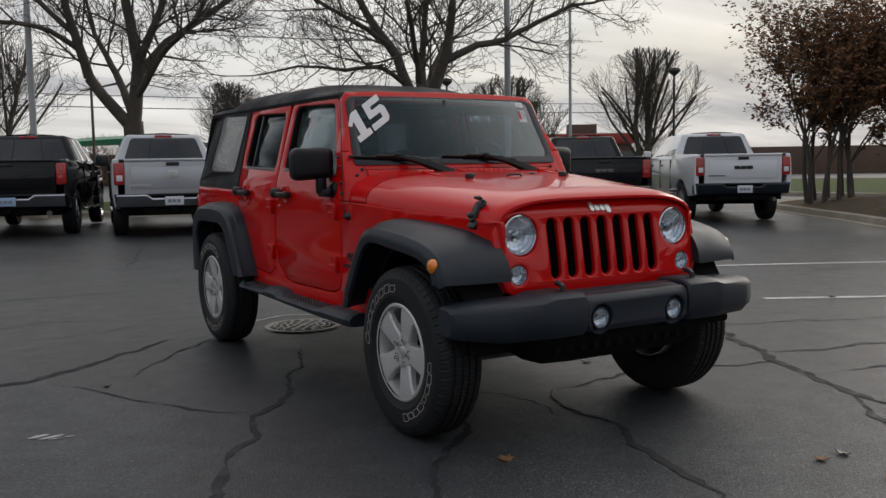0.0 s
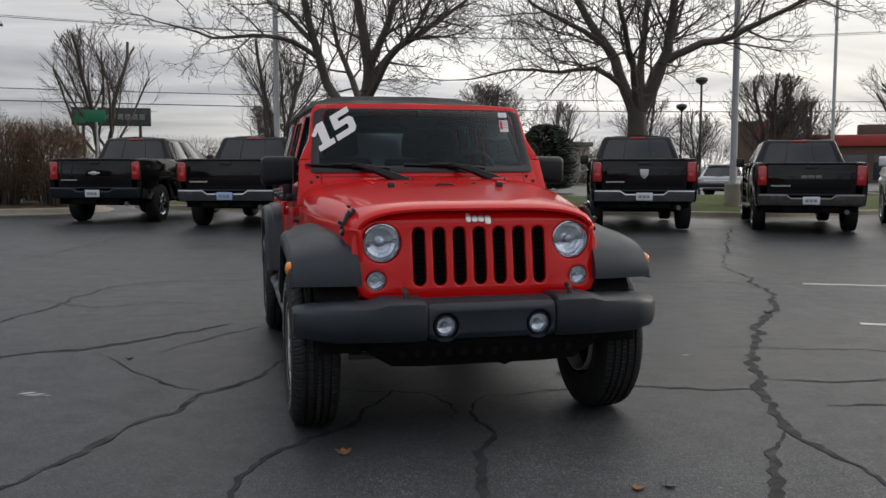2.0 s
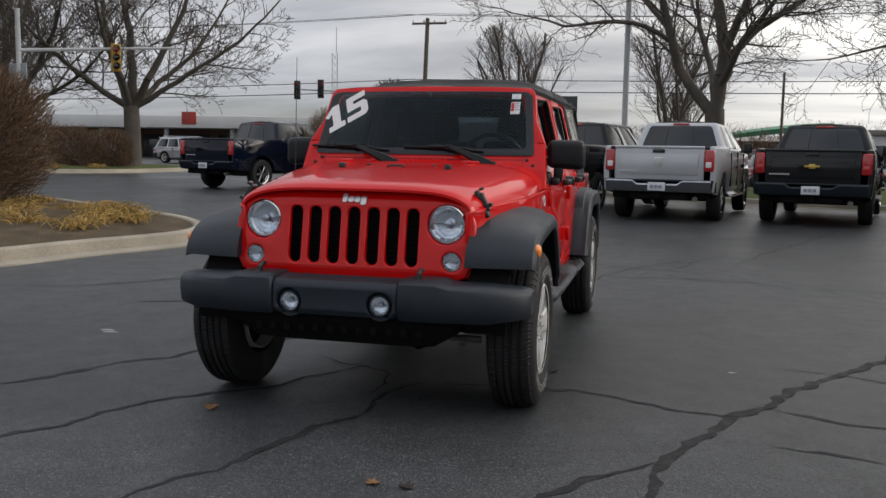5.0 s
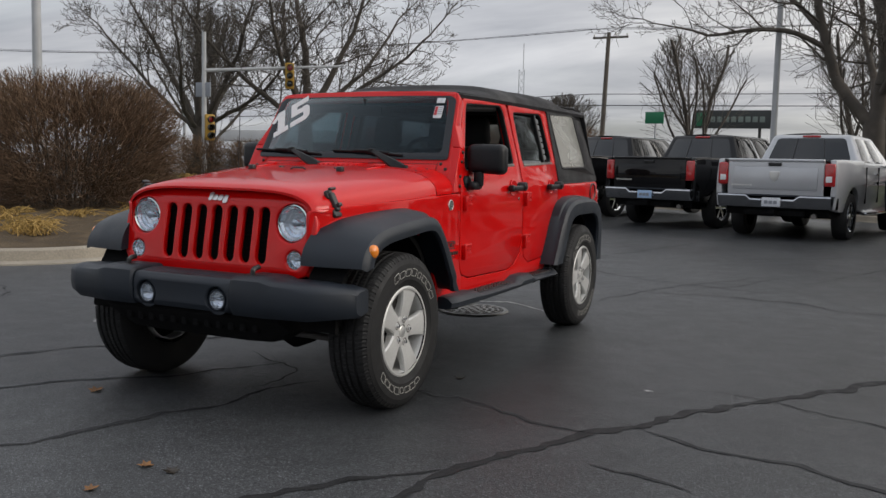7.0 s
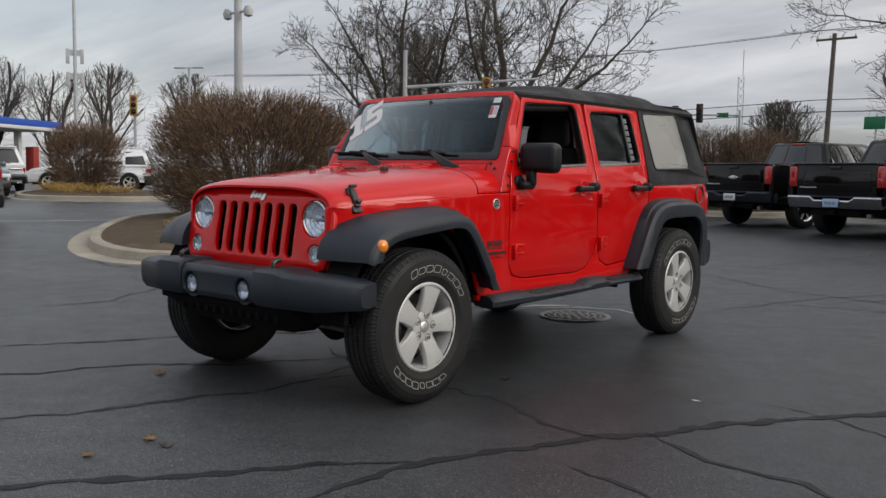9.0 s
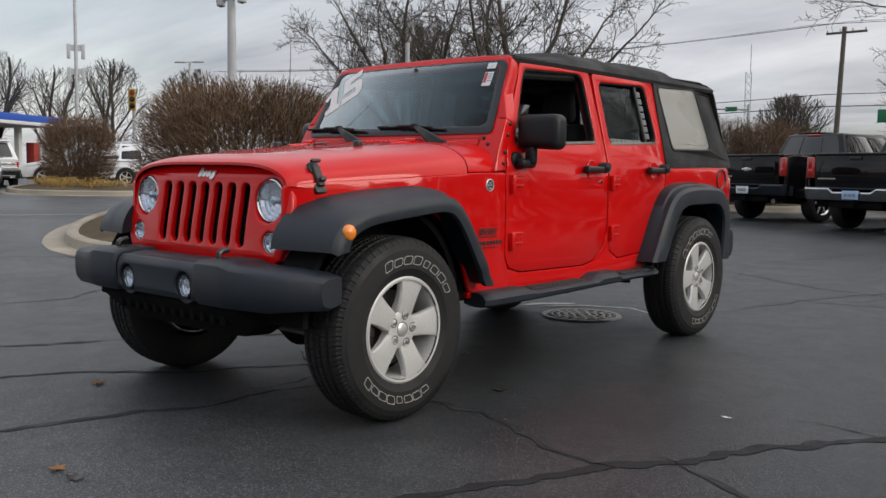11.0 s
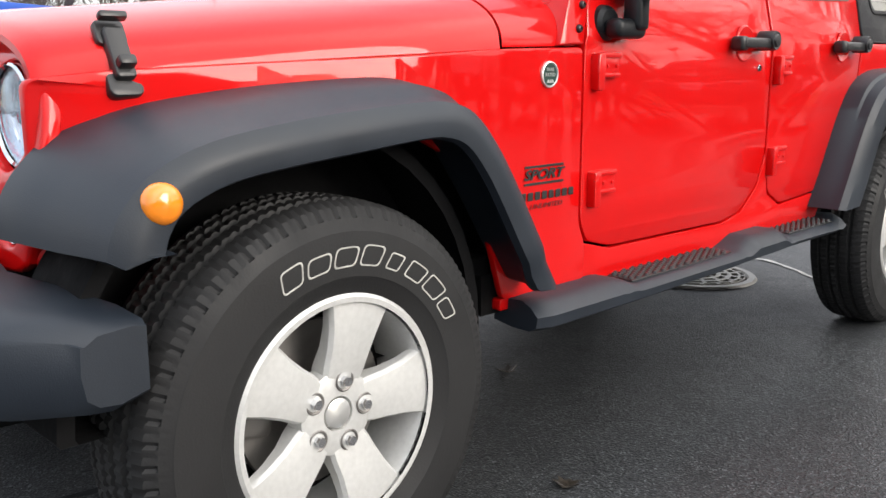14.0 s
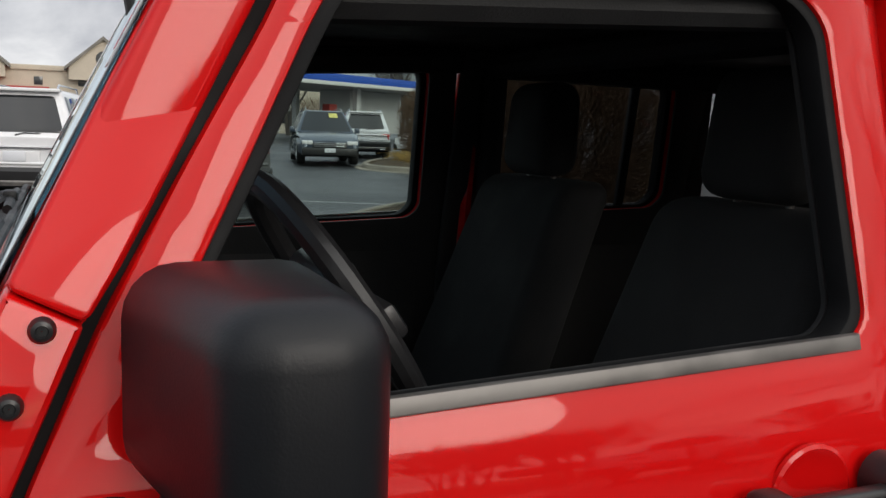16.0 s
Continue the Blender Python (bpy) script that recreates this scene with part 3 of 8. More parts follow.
def lamp(name, x, y, z, r, depth, label):
    """Round lamp facing -y: bowl, bulb, rim and domed lens."""
    root = P(name, lathe([(r * 0.20, depth), (r * 0.38, depth * 0.96), (r * 0.40, depth * 0.88), (r * 0.60, depth * 0.78), (r * 0.62, depth * 0.68), (r * 0.80, depth * 0.5), (r * 0.82, depth * 0.40), (r * 0.95, depth * 0.1), (r * 0.97, 0.0), (r * 1.0, 0.0), (r * 1.02, depth), (r * 0.2, depth)], 18, "y"), REFLECTOR, label=label, smooth=0)
    root.matrix_basis = pose(x, y, z)
    part("lens", lathe([(0.0005, -r * 0.20), (r * 0.4, -r * 0.17), (r * 0.75, -r * 0.09), (r * 0.97, 0.0), (r * 0.965, 0.004), (r * 0.74, -r * 0.07), (0.0005, -r * 0.17)], 32, "y"), LENS, root, "clear domed lens")
    for k in range(-5, 6):
        u = r * 0.155 * k
        hh = math.sqrt(max(0.0, (r * 0.86) ** 2 - u * u))
        part("lens_flute", tube([(u, -r * 0.17 * (1 - (u * u + hh * hh) / r / r) - 0.0005, -hh), (u, -r * 0.17 * (1 - u * u / r / r) - 0.002, 0), (u, -r * 0.17 * (1 - (u * u + hh * hh) / r / r) - 0.0005, hh)], r * 0.022, 5), LENS, root)
    part("bulb", join(lathe([(0.0005, depth * 0.10), (r * 0.17, depth * 0.12), (r * 0.22, depth * 0.2), (r * 0.16, depth * 0.45), (r * 0.16, depth), (0.0005, depth)], 20, "y"),
                         box(-r * 0.8, depth * 0.30, -r * 0.03, r * 0.8, depth * 0.34, r * 0.03)), CHROME, root)
    rim = part("rim", lathe([(r * 0.96, -0.004), (r * 1.0, -0.010), (r * 1.05, -0.006), (r * 1.06, 0.012), (r * 0.96, 0.012)], 32, "y"), CHROME, root)
    return root


for s in (1, -1):
    y = grille_y(0.958) + 0.02
    lamp("headlight", s * 0.484, y, 0.963, 0.090, 0.042, "round clear headlight with chrome reflector")
    lamp("turn_signal", s * 0.517, grille_y(0.78) + 0.02, 0.784, 0.045, 0.03, "round clear turn signal")
# the maker's badge, as plain silver blocks
for u, w, h, dz in ((-0.047, 0.026, 0.042, 0.0), (-0.015, 0.030, 0.030, -0.005), (0.018, 0.030, 0.030, -0.005), (0.052, 0.030, 0.042, -0.011)):
    P("badge_block", bend(plate(rounded(u, 1.080 + dz, w, h, 0.010), (), 0.008, 0.002), lambda a, b, c: (a, grille_y(b) - 0.007 - c, b)), SILVER, label="small silver badge block")

# front fender sides, lower body, doors, rear quarter
fend = [(-0.40, 0.70), (-0.40, 1.03), (-0.28, 1.044), (0.0, 1.058), (0.30, 1.072), (0.60, 1.09), (0.886, 1.098), (0.889, 0.665), (0.898, 0.635), (0.919, 0.597), (0.919, 0.50), (0.60, 0.50), (0.53, 0.72), (0.42, 0.86), (0.25, 0.95), (0.02, 0.98), (-0.18, 0.94), (-0.26, 0.85), (-0.29, 0.70)]
P("fender", bend(plate(soften(fend, 0.02), (), 0.02, 0.004, [("u", y) for y in (-0.3, -0.2, -0.1, 0, .1, .2, .3, .4, .5, .6, .7)]), lambda u, v, w: (nose_x(u) + w - 0.04 * smoothstep(-0.36, -0.41, u), u, v)), R, mirror=True)
door1 = [(0.893, 1.10), (0.920, 1.20), (0.982, 1.34), (1.058, 1.475), (1.130, 1.60), (1.172, 1.685), (1.20, 1.70), (1.84, 1.715), (1.875, 1.69), (1.90, 1.30), (1.905, 0.78), (1.86, 0.665), (1.76, 0.585), (1.64, 0.565), (1.04, 0.572), (0.93, 0.60), (0.897, 0.66)]
win1 = [(1.0, 1.245), (1.02, 1.295), (1.178, 1.610), (1.212, 1.662), (1.768, 1.682), (1.806, 1.645), (1.82, 1.30), (1.79, 1.272), (1.06, 1.24)]
door2 = [(1.915, 1.20), (1.912, 1.69), (1.94, 1.715), (2.62, 1.72), (2.665, 1.69), (2.655, 1.30), (2.635, 1.10), (2.615, 0.92), (2.50, 0.78), (2.38, 0.625), (2.33, 0.60), (2.05, 0.583), (1.95, 0.63), (1.915, 0.75)]
win2 = [(1.975, 1.30), (1.968, 1.625), (1.995, 1.652), (2.52, 1.668), (2.555, 1.64), (2.585, 1.33), (2.55, 1.295), (2.01, 1.272)]
CUTS = [("v", z) for z in (0.62, 0.7, 0.85, 1.0, 1.13, 1.2, 1.3, 1.4, 1.5, 1.6)]


for s in (1, -1):
    for name, out, win, y0 in (("front_door", door1, win1, 0.945), ("rear_door", door2, win2, 1.945)):
        skin = bend(plate(soften(out, 0.025), [soften(win, 0.03)], 0.055, 0.006, CUTS), on_side)
        if s < 0:
            bmesh.ops.scale(skin, vec=(-1, 1, 1), verts=skin.verts)
        door = part(name, skin, R, JEEP)

        def dp(n, bm, mat, label=""):
            if s < 0:
                bmesh.ops.scale(bm, vec=(-1, 1, 1), verts=bm.verts)
            return part(n, bm, mat, door, label)

        # rubber seal inside the window opening
        c = Vector((sum(p[0] for p in win) / len(win), sum(p[1] for p in win) / len(win)))
        inner = [tuple(c + (Vector(p) - c) * (1 - 0.016 / (Vector(p) - c).length)) for p in win]
        outer = [tuple(c + (Vector(p) - c) * (1 + 0.004 / (Vector(p) - c).length)) for p in win]
        dp("window_seal", bend(plate(soften(outer, 0.03), [soften(inner, 0.03)], 0.036, 0.004, [("v", z) for z in (1.3, 1.4, 1.5, 1.6)]), lambda u, v, w: on_side(u, v, w - 0.006)), SEAL, "black rubber window seal")
        if s < 0 or name == "rear_door":
            pane = dp("window_pane", bend(plate(soften(outer, 0.03), (), 0.005, 0.001, [("v", z) for z in (1.3, 1.4, 1.5, 1.6)]), lambda u, v, w: on_side(u, v, w - 0.028)), PANE if name == "front_door" else TINTED, "window glass")
            pane.visible_shadow = False
        if name == "rear_door":
            dp("window_divider", bend(plate([(2.45, 1.29), (2.475, 1.29), (2.455, 1.66), (2.43, 1.66)], (), 0.02, 0.004), lambda u, v, w: on_side(u, v, w - 0.014)), SATIN)
            if s > 0:
                for a in range(7):
                    dp("window_label", bend(plate(rounded(2.505 - 0.003 * a, 1.34 + 0.045 * a, 0.05, 0.035, 0.004), (), 0.002, 0.0005), lambda u, v, w: on_side(u, v, w - 0.022)), WINDOW_PRINT, "white printed window label")
                for a in range(8):
                    dp("window_label", bend(plate(rounded(2.03 + 0.05 * a, 1.298, 0.044, 0.024, 0.004), (), 0.002, 0.0005), lambda u, v, w: on_side(u, v, w - 0.022)), WINDOW_PRINT, "white printed window label")
        # outer belt strip below the glass
        dp("belt_strip", bend(plate([(min(p[0] for p in win) + 0.02, 1.236 if name == "front_door" else 1.268), (max(p[0] for p in win) - 0.015, 1.268 if name == "front_door" else 1.29), (max(p[0] for p in win) - 0.015, 1.286 if name == "front_door" else 1.306), (min(p[0] for p in win) + 0.02, 1.254 if name == "front_door" else 1.286)], (), 0.012, 0.003), lambda u, v, w: on_side(u, v, w + 0.004)), STEEL, "grey window belt strip")
        # handle: bar between a pivot block and a push button, over a round dish
        hy = 1.622 if name == "front_door" else 2.372
        dp("handle_dish", bend(lathe([(0.0005, 0.0015), (0.030, 0.001), (0.044, 0.003), (0.052, 0.0045), (0.056, 0.002), (0.056, -0.004)], 28, "x"), lambda u, v, w: (side_x(1.12) + u, hy + 0.09 + v, 1.120 + w)), R)
        dp("handle", join(box(0.80, hy - 0.012, 1.097, 0.846, hy + 0.032, 1.141, 0.012, 3), box(0.826, hy, 1.105, 0.850, hy + 0.19, 1.137, 0.008, 3),
                          bend(lathe([(0.0005, 0.862), (0.017, 0.861), (0.021, 0.855), (0.028, 0.856), (0.031, 0.848), (0.031, 0.80)], 20, "x"), lambda u, v, w: (u, hy + 0.185 + v, 1.130 + w))), SATIN, "black pull handle with push button")
        if name == "front_door":
            dp("door_lock", bend(lathe([(0.0005, 0.803), (0.009, 0.803), (0.011, 0.80), (0.011, 0.79)], 16, "x"), lambda u, v, w: (u, 1.814 + v, 1.045 + w)), CHROME, "round chrome door lock")
        for z in (1.045, 0.745):
            h = join(box(0.787, y0 - 0.024, z - 0.055, 0.822, y0 + 0.006, z + 0.04, 0.008), box(0.792, y0, z - 0.022, 0.811, y0 + 0.078, z + 0.040, 0.006),
                     box(0.794, y0 - 0.002, z + 0.026, 0.817, y0 + 0.082, z + 0.042, 0.006), box(0.797, y0, z - 0.022, 0.815, y0 + 0.08, z - 0.010, 0.004),
                     box(0.806, y0 + 0.02, z + 0.002, 0.815, y0 + 0.03, z + 0.012, 0.003), box(0.806, y0 + 0.058, z + 0.002, 0.815, y0 + 0.068, z + 0.012, 0.003))
            dp("hinge", h, R, "exposed red door hinge")
        # inner trim
        dp("inner_frame", bend(plate(soften(out, 0.025), [soften(win, 0.03)], 0.008, 0.001, CUTS), lambda u, v, w: on_side(u, v, w - 0.059)), CABIN)
        dp("inner_panel", box(0.715, out[0][0] + 0.06, 0.60, 0.735, max(p[0] for p in out) - 0.08, 1.235, 0.006), CABIN)

# rocker, rear quarter, tail
rock = [(0.60, 0.50), (0.922, 0.50), (0.922, 0.595), (1.04, 0.566), (1.65, 0.559), (1.768, 0.580), (1.867, 0.661), (1.909, 0.765), (1.945, 0.625), (2.045, 0.577), (2.335, 0.594), (2.42, 0.62), (2.36, 0.47), (0.60, 0.47)]
P("rocker_panel", bend(plate(soften(rock, 0.008), (), 0.03, 0.003), on_side), R, mirror=True)
quarter = [(2.395, 0.63), (2.625, 0.91), (2.645, 1.10), (2.655, 1.135), (3.60, 1.148), (3.625, 1.12), (3.625, 0.52), (3.44, 0.50), (3.40, 0.80), (3.28, 0.93), (3.05, 0.97), (2.80, 0.96), (2.62, 0.85), (2.50, 0.66), (2.44, 0.60)]
P("rear_quarter", bend(plate(soften(quarter, 0.025), (), 0.03, 0.006), on_side), R, mirror=True)
P("door_jamb", bend(plate([(1.893, 0.70), (1.93, 0.70), (1.925, 1.70), (1.89, 1.70)], (), 0.05, 0.004, CUTS), lambda u, v, w: on_side(u, v, w - 0.022)), R, mirror=True)
P("jamb_trim", bend(plate([(1.88, 0.70), (1.94, 0.70), (1.935, 1.70), (1.88, 1.70)], (), 0.02, 0.004, CUTS), lambda u, v, w: on_side(u, v, w - 0.078)), CABIN, mirror=True)
P("tailgate", box(-0.70, 3.60, 0.60, 0.70, 3.64, 1.14, 0.015), R)
P("taillight", box(0.70, 3.60, 0.90, 0.80, 3.665, 1.08, 0.012), material("red_lens", (0.45, 0.01, 0.01), 0.15, coat=1.0), mirror=True)
P("fuel_filler", bend(lathe([(0.0005, 0.79), (0.055, 0.79), (0.065, 0.797), (0.07, 0.803), (0.078, 0.80), (0.08, 0.79)], 28, "x"), lambda u, v, w: (u, 3.50 + v, 1.06 + w)), SATIN, label="round black fuel filler")
P("rear_bumper", loft([[(x, y + (-0.08 if abs(x) > 0.80 else 0), z) for y, z in ((3.58, 0.52), (3.58, 0.66), (3.62, 0.69), (3.70, 0.69), (3.73, 0.66), (3.73, 0.55), (3.70, 0.50), (3.62, 0.49))] for x in (-0.84, -0.78, -0.5, 0, 0.5, 0.78, 0.84)]), T)
P("floor_pan", join(box(-0.74, -0.25, 0.46, 0.74, 0.60, 0.60), box(-0.76, 0.56, 0.46, 0.76, 3.6, 0.56), box(-0.58, -0.30, 0.60, 0.58, 0.80, 0.98)), UNDER)
P("firewall", box(-0.68, 0.79, 0.55, 0.68, 0.83, 1.10), UNDER)

# windshield frame, glass, wipers, stickers
WS0, WS1 = Vector((0, 0.828, 1.205)), Vector((0, 1.092, 1.725))
slope = (WS1 - WS0).normalized()
face = Vector((0, -slope.z, slope.y))
HIGH = (WS1 - WS0).length


def on_ws(u, v, w):
    return Vector((u, 0, 0)) + WS0 + slope * v + face * w


frame_out = [(-0.742, -0.01), (0.742, -0.01), (0.734, 0.12), (0.684, HIGH - 0.05), (0.660, HIGH), (0.45, HIGH + 0.012), (0.0, HIGH + 0.018), (-0.45, HIGH + 0.012), (-0.660, HIGH), (-0.684, HIGH - 0.05), (-0.734, 0.12)]
hole = [(-0.712, 0.100), (0.712, 0.100), (0.668, HIGH - 0.062), (0.632, HIGH - 0.034), (0.3, HIGH - 0.028), (-0.3, HIGH - 0.028), (-0.632, HIGH - 0.034), (-0.668, HIGH - 0.062)]
P("windshield_frame", bend(plate(soften(frame_out, 0.03), [soften([(u * 0.965, 0.114 + (v - 0.1) * 0.95) for u, v in hole], 0.035)], 0.075, 0.010, (), 3), on_ws), R)
band = [(u * 0.925, 0.100 + (v - 0.100) * 0.88 + 0.046) for u, v in hole]
P("windshield_border", bend(plate(soften(hole, 0.03), [soften(band, 0.04)], 0.001, 0.0003), lambda u, v, w: on_ws(u, v, w + 0.0072)), material("black_ceramic", (0.012, 0.014, 0.018), 0.14), label="black ceramic glass border")
wsg = P("windshield", bend(plate(soften(hole, 0.03), (), 0.004, 0.001), lambda u, v, w: on_ws(u, v, w + 0.0065)), WINDSHIELD, label="tinted curved windshield")
wsg.visible_shadow = False
# hinge plates of the windshield, with black bolts
brk = [(0.790, 1.10), (0.886, 1.105), (0.910, 1.205), (0.970, 1.345), (0.914, 1.374), (0.873, 1.292), (0.832, 1.21)]
P("windshield_bracket", bend(plate(soften(brk, 0.005), (), 0.10, 0.006), lambda u, v, w: (0.795 - (v - 1.13) * 0.09 + w, u, v)), R, mirror=True)
for y, z in ((0.940, 1.345), (0.916, 1.288), (0.882, 1.20), (0.866, 1.142)):
    P("bolt", bend(lathe([(0.0005, 0.006), (0.004, 0.006), (0.005, 0.009), (0.008, 0.008), (0.0105, 0.003), (0.0105, -0.003)], 16, "x"), lambda a, b, c: (0.795 - (z - 1.13) * 0.09 + a, y + b, z + c)), SATIN, label="round black bolt", mirror=True)
for u, v in ((0.668, 0.075), (0.708, 0.04)):
    P("bolt", bend(lathe([(0.0005, 0.006), (0.004, 0.006), (0.005, 0.009), (0.008, 0.008), (0.0105, 0.003), (0.0105, -0.003)], 16, "z"), lambda a, b, c: on_ws(u + a, v + b, c)), SATIN, label="round black bolt", mirror=True)
P("pillar_cover", bend(plate(soften([(0.914, 1.376), (0.972, 1.347), (1.045, 1.475), (1.117, 1.605), (1.16, 1.695), (1.14, 1.718), (1.081, 1.715)], 0.01), (), 0.06, 0.006, [("v", z) for z in (1.45, 1.5, 1.55, 1.6, 1.65)], 3), lambda u, v, w: (side_x(v) - 0.004 + 0.039 * (1 - smoothstep(1.36, 1.56, v)) + w, u, v)), R, mirror=True)
P("pillar_gap", bend(plate([(0.88, 1.12), (0.93, 1.12), (1.0, 1.35), (1.14, 1.60), (1.19, 1.69), (1.14, 1.69), (0.95, 1.35)], (), 0.02, 0.002, CUTS), lambda u, v, w: (side_x(v) - 0.018 + w, u, v)), SEAL, mirror=True)
P("cowl_panel", bend(plate(rounded(0.0, 0.050, 1.28, 0.040, 0.008), (), 0.010, 0.004, (), 3), lambda u, v, w: on_ws(u, v, w + 0.008)), R, label="raised red panel below the glass")
P("frame_joint", bend(plate(rounded(0.0, 0.0735, 1.28, 0.005, 0.002), (), 0.002, 0.0005), lambda u, v, w: on_ws(u, v, w + 0.0015)), SEAL)
P("corner_joint", bend(plate(rounded(0.646, 0.055, 0.003, 0.085, 0.001), (), 0.002, 0.0005), lambda u, v, w: on_ws(u, v, w + 0.0015)), SEAL, mirror=True)

for x in (0.470, -0.145):
    foot = Vector((x, 0.742, cowl_z(x, 0.742) - 0.022))
    tip = on_ws(x - 0.295, 0.142, 0.034)
    line = [foot, foot.lerp(tip, 0.22) + face * 0.018, foot.lerp(tip, 0.6) + face * 0.022, tip]
    rows = []
    for q, half, thick in zip(line, (0.030, 0.027, 0.017, 0.008), (0.016, 0.013, 0.010, 0.007)):
        rows.append([q + slope * (half * a) + Vector((1, 0, 0)) * (half * 0.55 * a) + face * (thick * b) for a, b in ((-1, -1), (-1, 0.2), (-0.7, 1), (0.7, 1), (1, 0.2), (1, -1))])
    w = P("wiper_arm", join(loft(rows), bend(lathe([(0.0005, 0.030), (0.014, 0.030), (0.018, 0.024), (0.020, -0.01)], 16, "z"), lambda a, b, c: foot + Vector((a + 0.012, b + 0.012, c)))), WIPER, label="black windshield wiper arm")
    part("wiper_blade", join(tube([on_ws(x - 0.595, 0.150, 0.0165), on_ws(x - 0.32, 0.140, 0.0180), on_ws(x - 0.075, 0.122, 0.0165)], 0.0075, 8),
                             tube([on_ws(x - 0.43, 0.146, 0.028), on_ws(x - 0.30, 0.141, 0.032), on_ws(x - 0.17, 0.131, 0.028)], 0.009, 8),
                             box(x - 0.315, on_ws(0, 0.14, 0.03).y - 0.016, on_ws(0, 0.14, 0.03).z - 0.016, x - 0.275, on_ws(0, 0.14, 0.03).y + 0.012, on_ws(0, 0.14, 0.03).z + 0.018, 0.006)), WIPER, w)

# the painted-on year figures and the price labels behind the glass
tilt = Matrix.Rotation(radians(34), 4, "Z")


def year(u, v, w):
    q = tilt @ Vector((u + v * 0.30, v, 0))
    return on_ws(q.x - 0.655, q.y + 0.232, w + 0.0081)


FIGURES = (((0.0, 0.118), (0.058, 0.168), (0.108, 0.168), (0.108, 0.036), (0.136, 0.036), (0.136, 0.0), (0.016, 0.0), (0.016, 0.036), (0.050, 0.036), (0.050, 0.122), (0.022, 0.100)),
           ((0.160, 0.168), (0.300, 0.168), (0.300, 0.130), (0.208, 0.130), (0.208, 0.108), (0.286, 0.108), (0.308, 0.086), (0.308, 0.022), (0.286, 0.0), (0.152, 0.0), (0.152, 0.038), (0.258, 0.038), (0.258, 0.070), (0.160, 0.070)))
for figure in FIGURES:
    P("year_sticker", bend(plate(soften(figure, 0.006, 2), (), 0.0008, 0.0002), year), WHITE_VINYL, label="large white year figure on the windshield", smooth=0)
for v0, h in ((0.516, 0.036), (0.434, 0.086)):
    P("window_label", bend(plate(rounded(0.563, v0, 0.058, h, 0.004), (), 0.001, 0.0003), lambda u, v, w: on_ws(u, v, w + 0.0077)), PAPER, label="white paper label on the windshield")
for k in range(4):
    P("label_print", bend(plate(rounded(0.574, 0.464 - 0.014 * k, 0.028, 0.006, 0.001), (), 0.001, 0.0002), lambda u, v, w: on_ws(u, v, w + 0.0083)), PRINT)
P("label_print", bend(plate(rounded(0.546, 0.442, 0.019, 0.062, 0.001), (), 0.001, 0.0002), lambda u, v, w: on_ws(u, v, w + 0.0083)), material("red_print", (0.5, 0.03, 0.04), 0.5))

# front bumper, air dam, fog lamps, tow hooks
BUMP = (((0.0, 0.0), 0), ((0.3145, 0.0), 0), ((0.3155, 0.004), 0.004), ((0.325, 0.016), 0.012), ((0.35, 0.022), 0.016), ((0.50, 0.022), 0.016), ((0.535, 0.020), 0.008), ((0.56, 0.012), 0.0), ((0.74, -0.014), -0.006), ((0.85, -0.075), -0.016), ((0.905, -0.165), -0.03))
ring_of = []
for (x, out), up_ in [((-x, o), u) for (x, o), u in BUMP[:0:-1]] + list(BUMP):
    f = -0.655 - out + (0.045 if abs(x) < 0.315 else 0.0)
    rear = -0.44 if abs(x) < 0.6 else -0.44 + (abs(x) - 0.6) * 0.25
    z0 = 0.522 + (0.012 if abs(x) > 0.8 else 0)
    ring_of.append([(x, rear, 0.55), (x, rear, 0.700 + up_), (x, f + 0.10, 0.706 + up_), (x, f + 0.035, 0.700 + up_), (x, f + 0.010, 0.684 + up_), (x, f + 0.002, 0.655), (x, f, 0.60), (x, f + 0.008, 0.555), (x, f + 0.03, z0 + 0.004), (x, f + 0.07, z0)])
for k, i in ((1, 0), (1, -1)):
    ring = ring_of[i]
    cy, cz = sum(p[1] for p in ring) / len(ring), sum(p[2] for p in ring) / len(ring)
    end = [(p[0] + math.copysign(0.013, p[0]), cy + (p[1] - cy) * 0.84 + 0.012, cz + (p[2] - cz) * 0.84) for p in ring]
    ring_of = [end] + ring_of if i == 0 else ring_of + [end]
P("front_bumper", loft(ring_of), T, label="black textured plastic bumper")
nose = [(-0.316, 0.545), (-0.316, 0.690), (-0.30, 0.698), (0.30, 0.698), (0.316, 0.690), (0.316, 0.545), (0.30, 0.528), (-0.30, 0.528)]
P("bumper_centre", bend(plate(soften(nose, 0.012), [circle(s * 0.228, 0.590, 0.062) for s in (1, -1)], 0.075, 0.012, [("v", z) for z in (0.56, 0.645, 0.675)], 3), lambda u, v, w: (u, -0.655 - w + 0.022 * smoothstep(0.66, 0.70, v) + 0.018 * smoothstep(0.56, 0.53, v), v)), T, label="black bumper centre with sunk lamp openings")
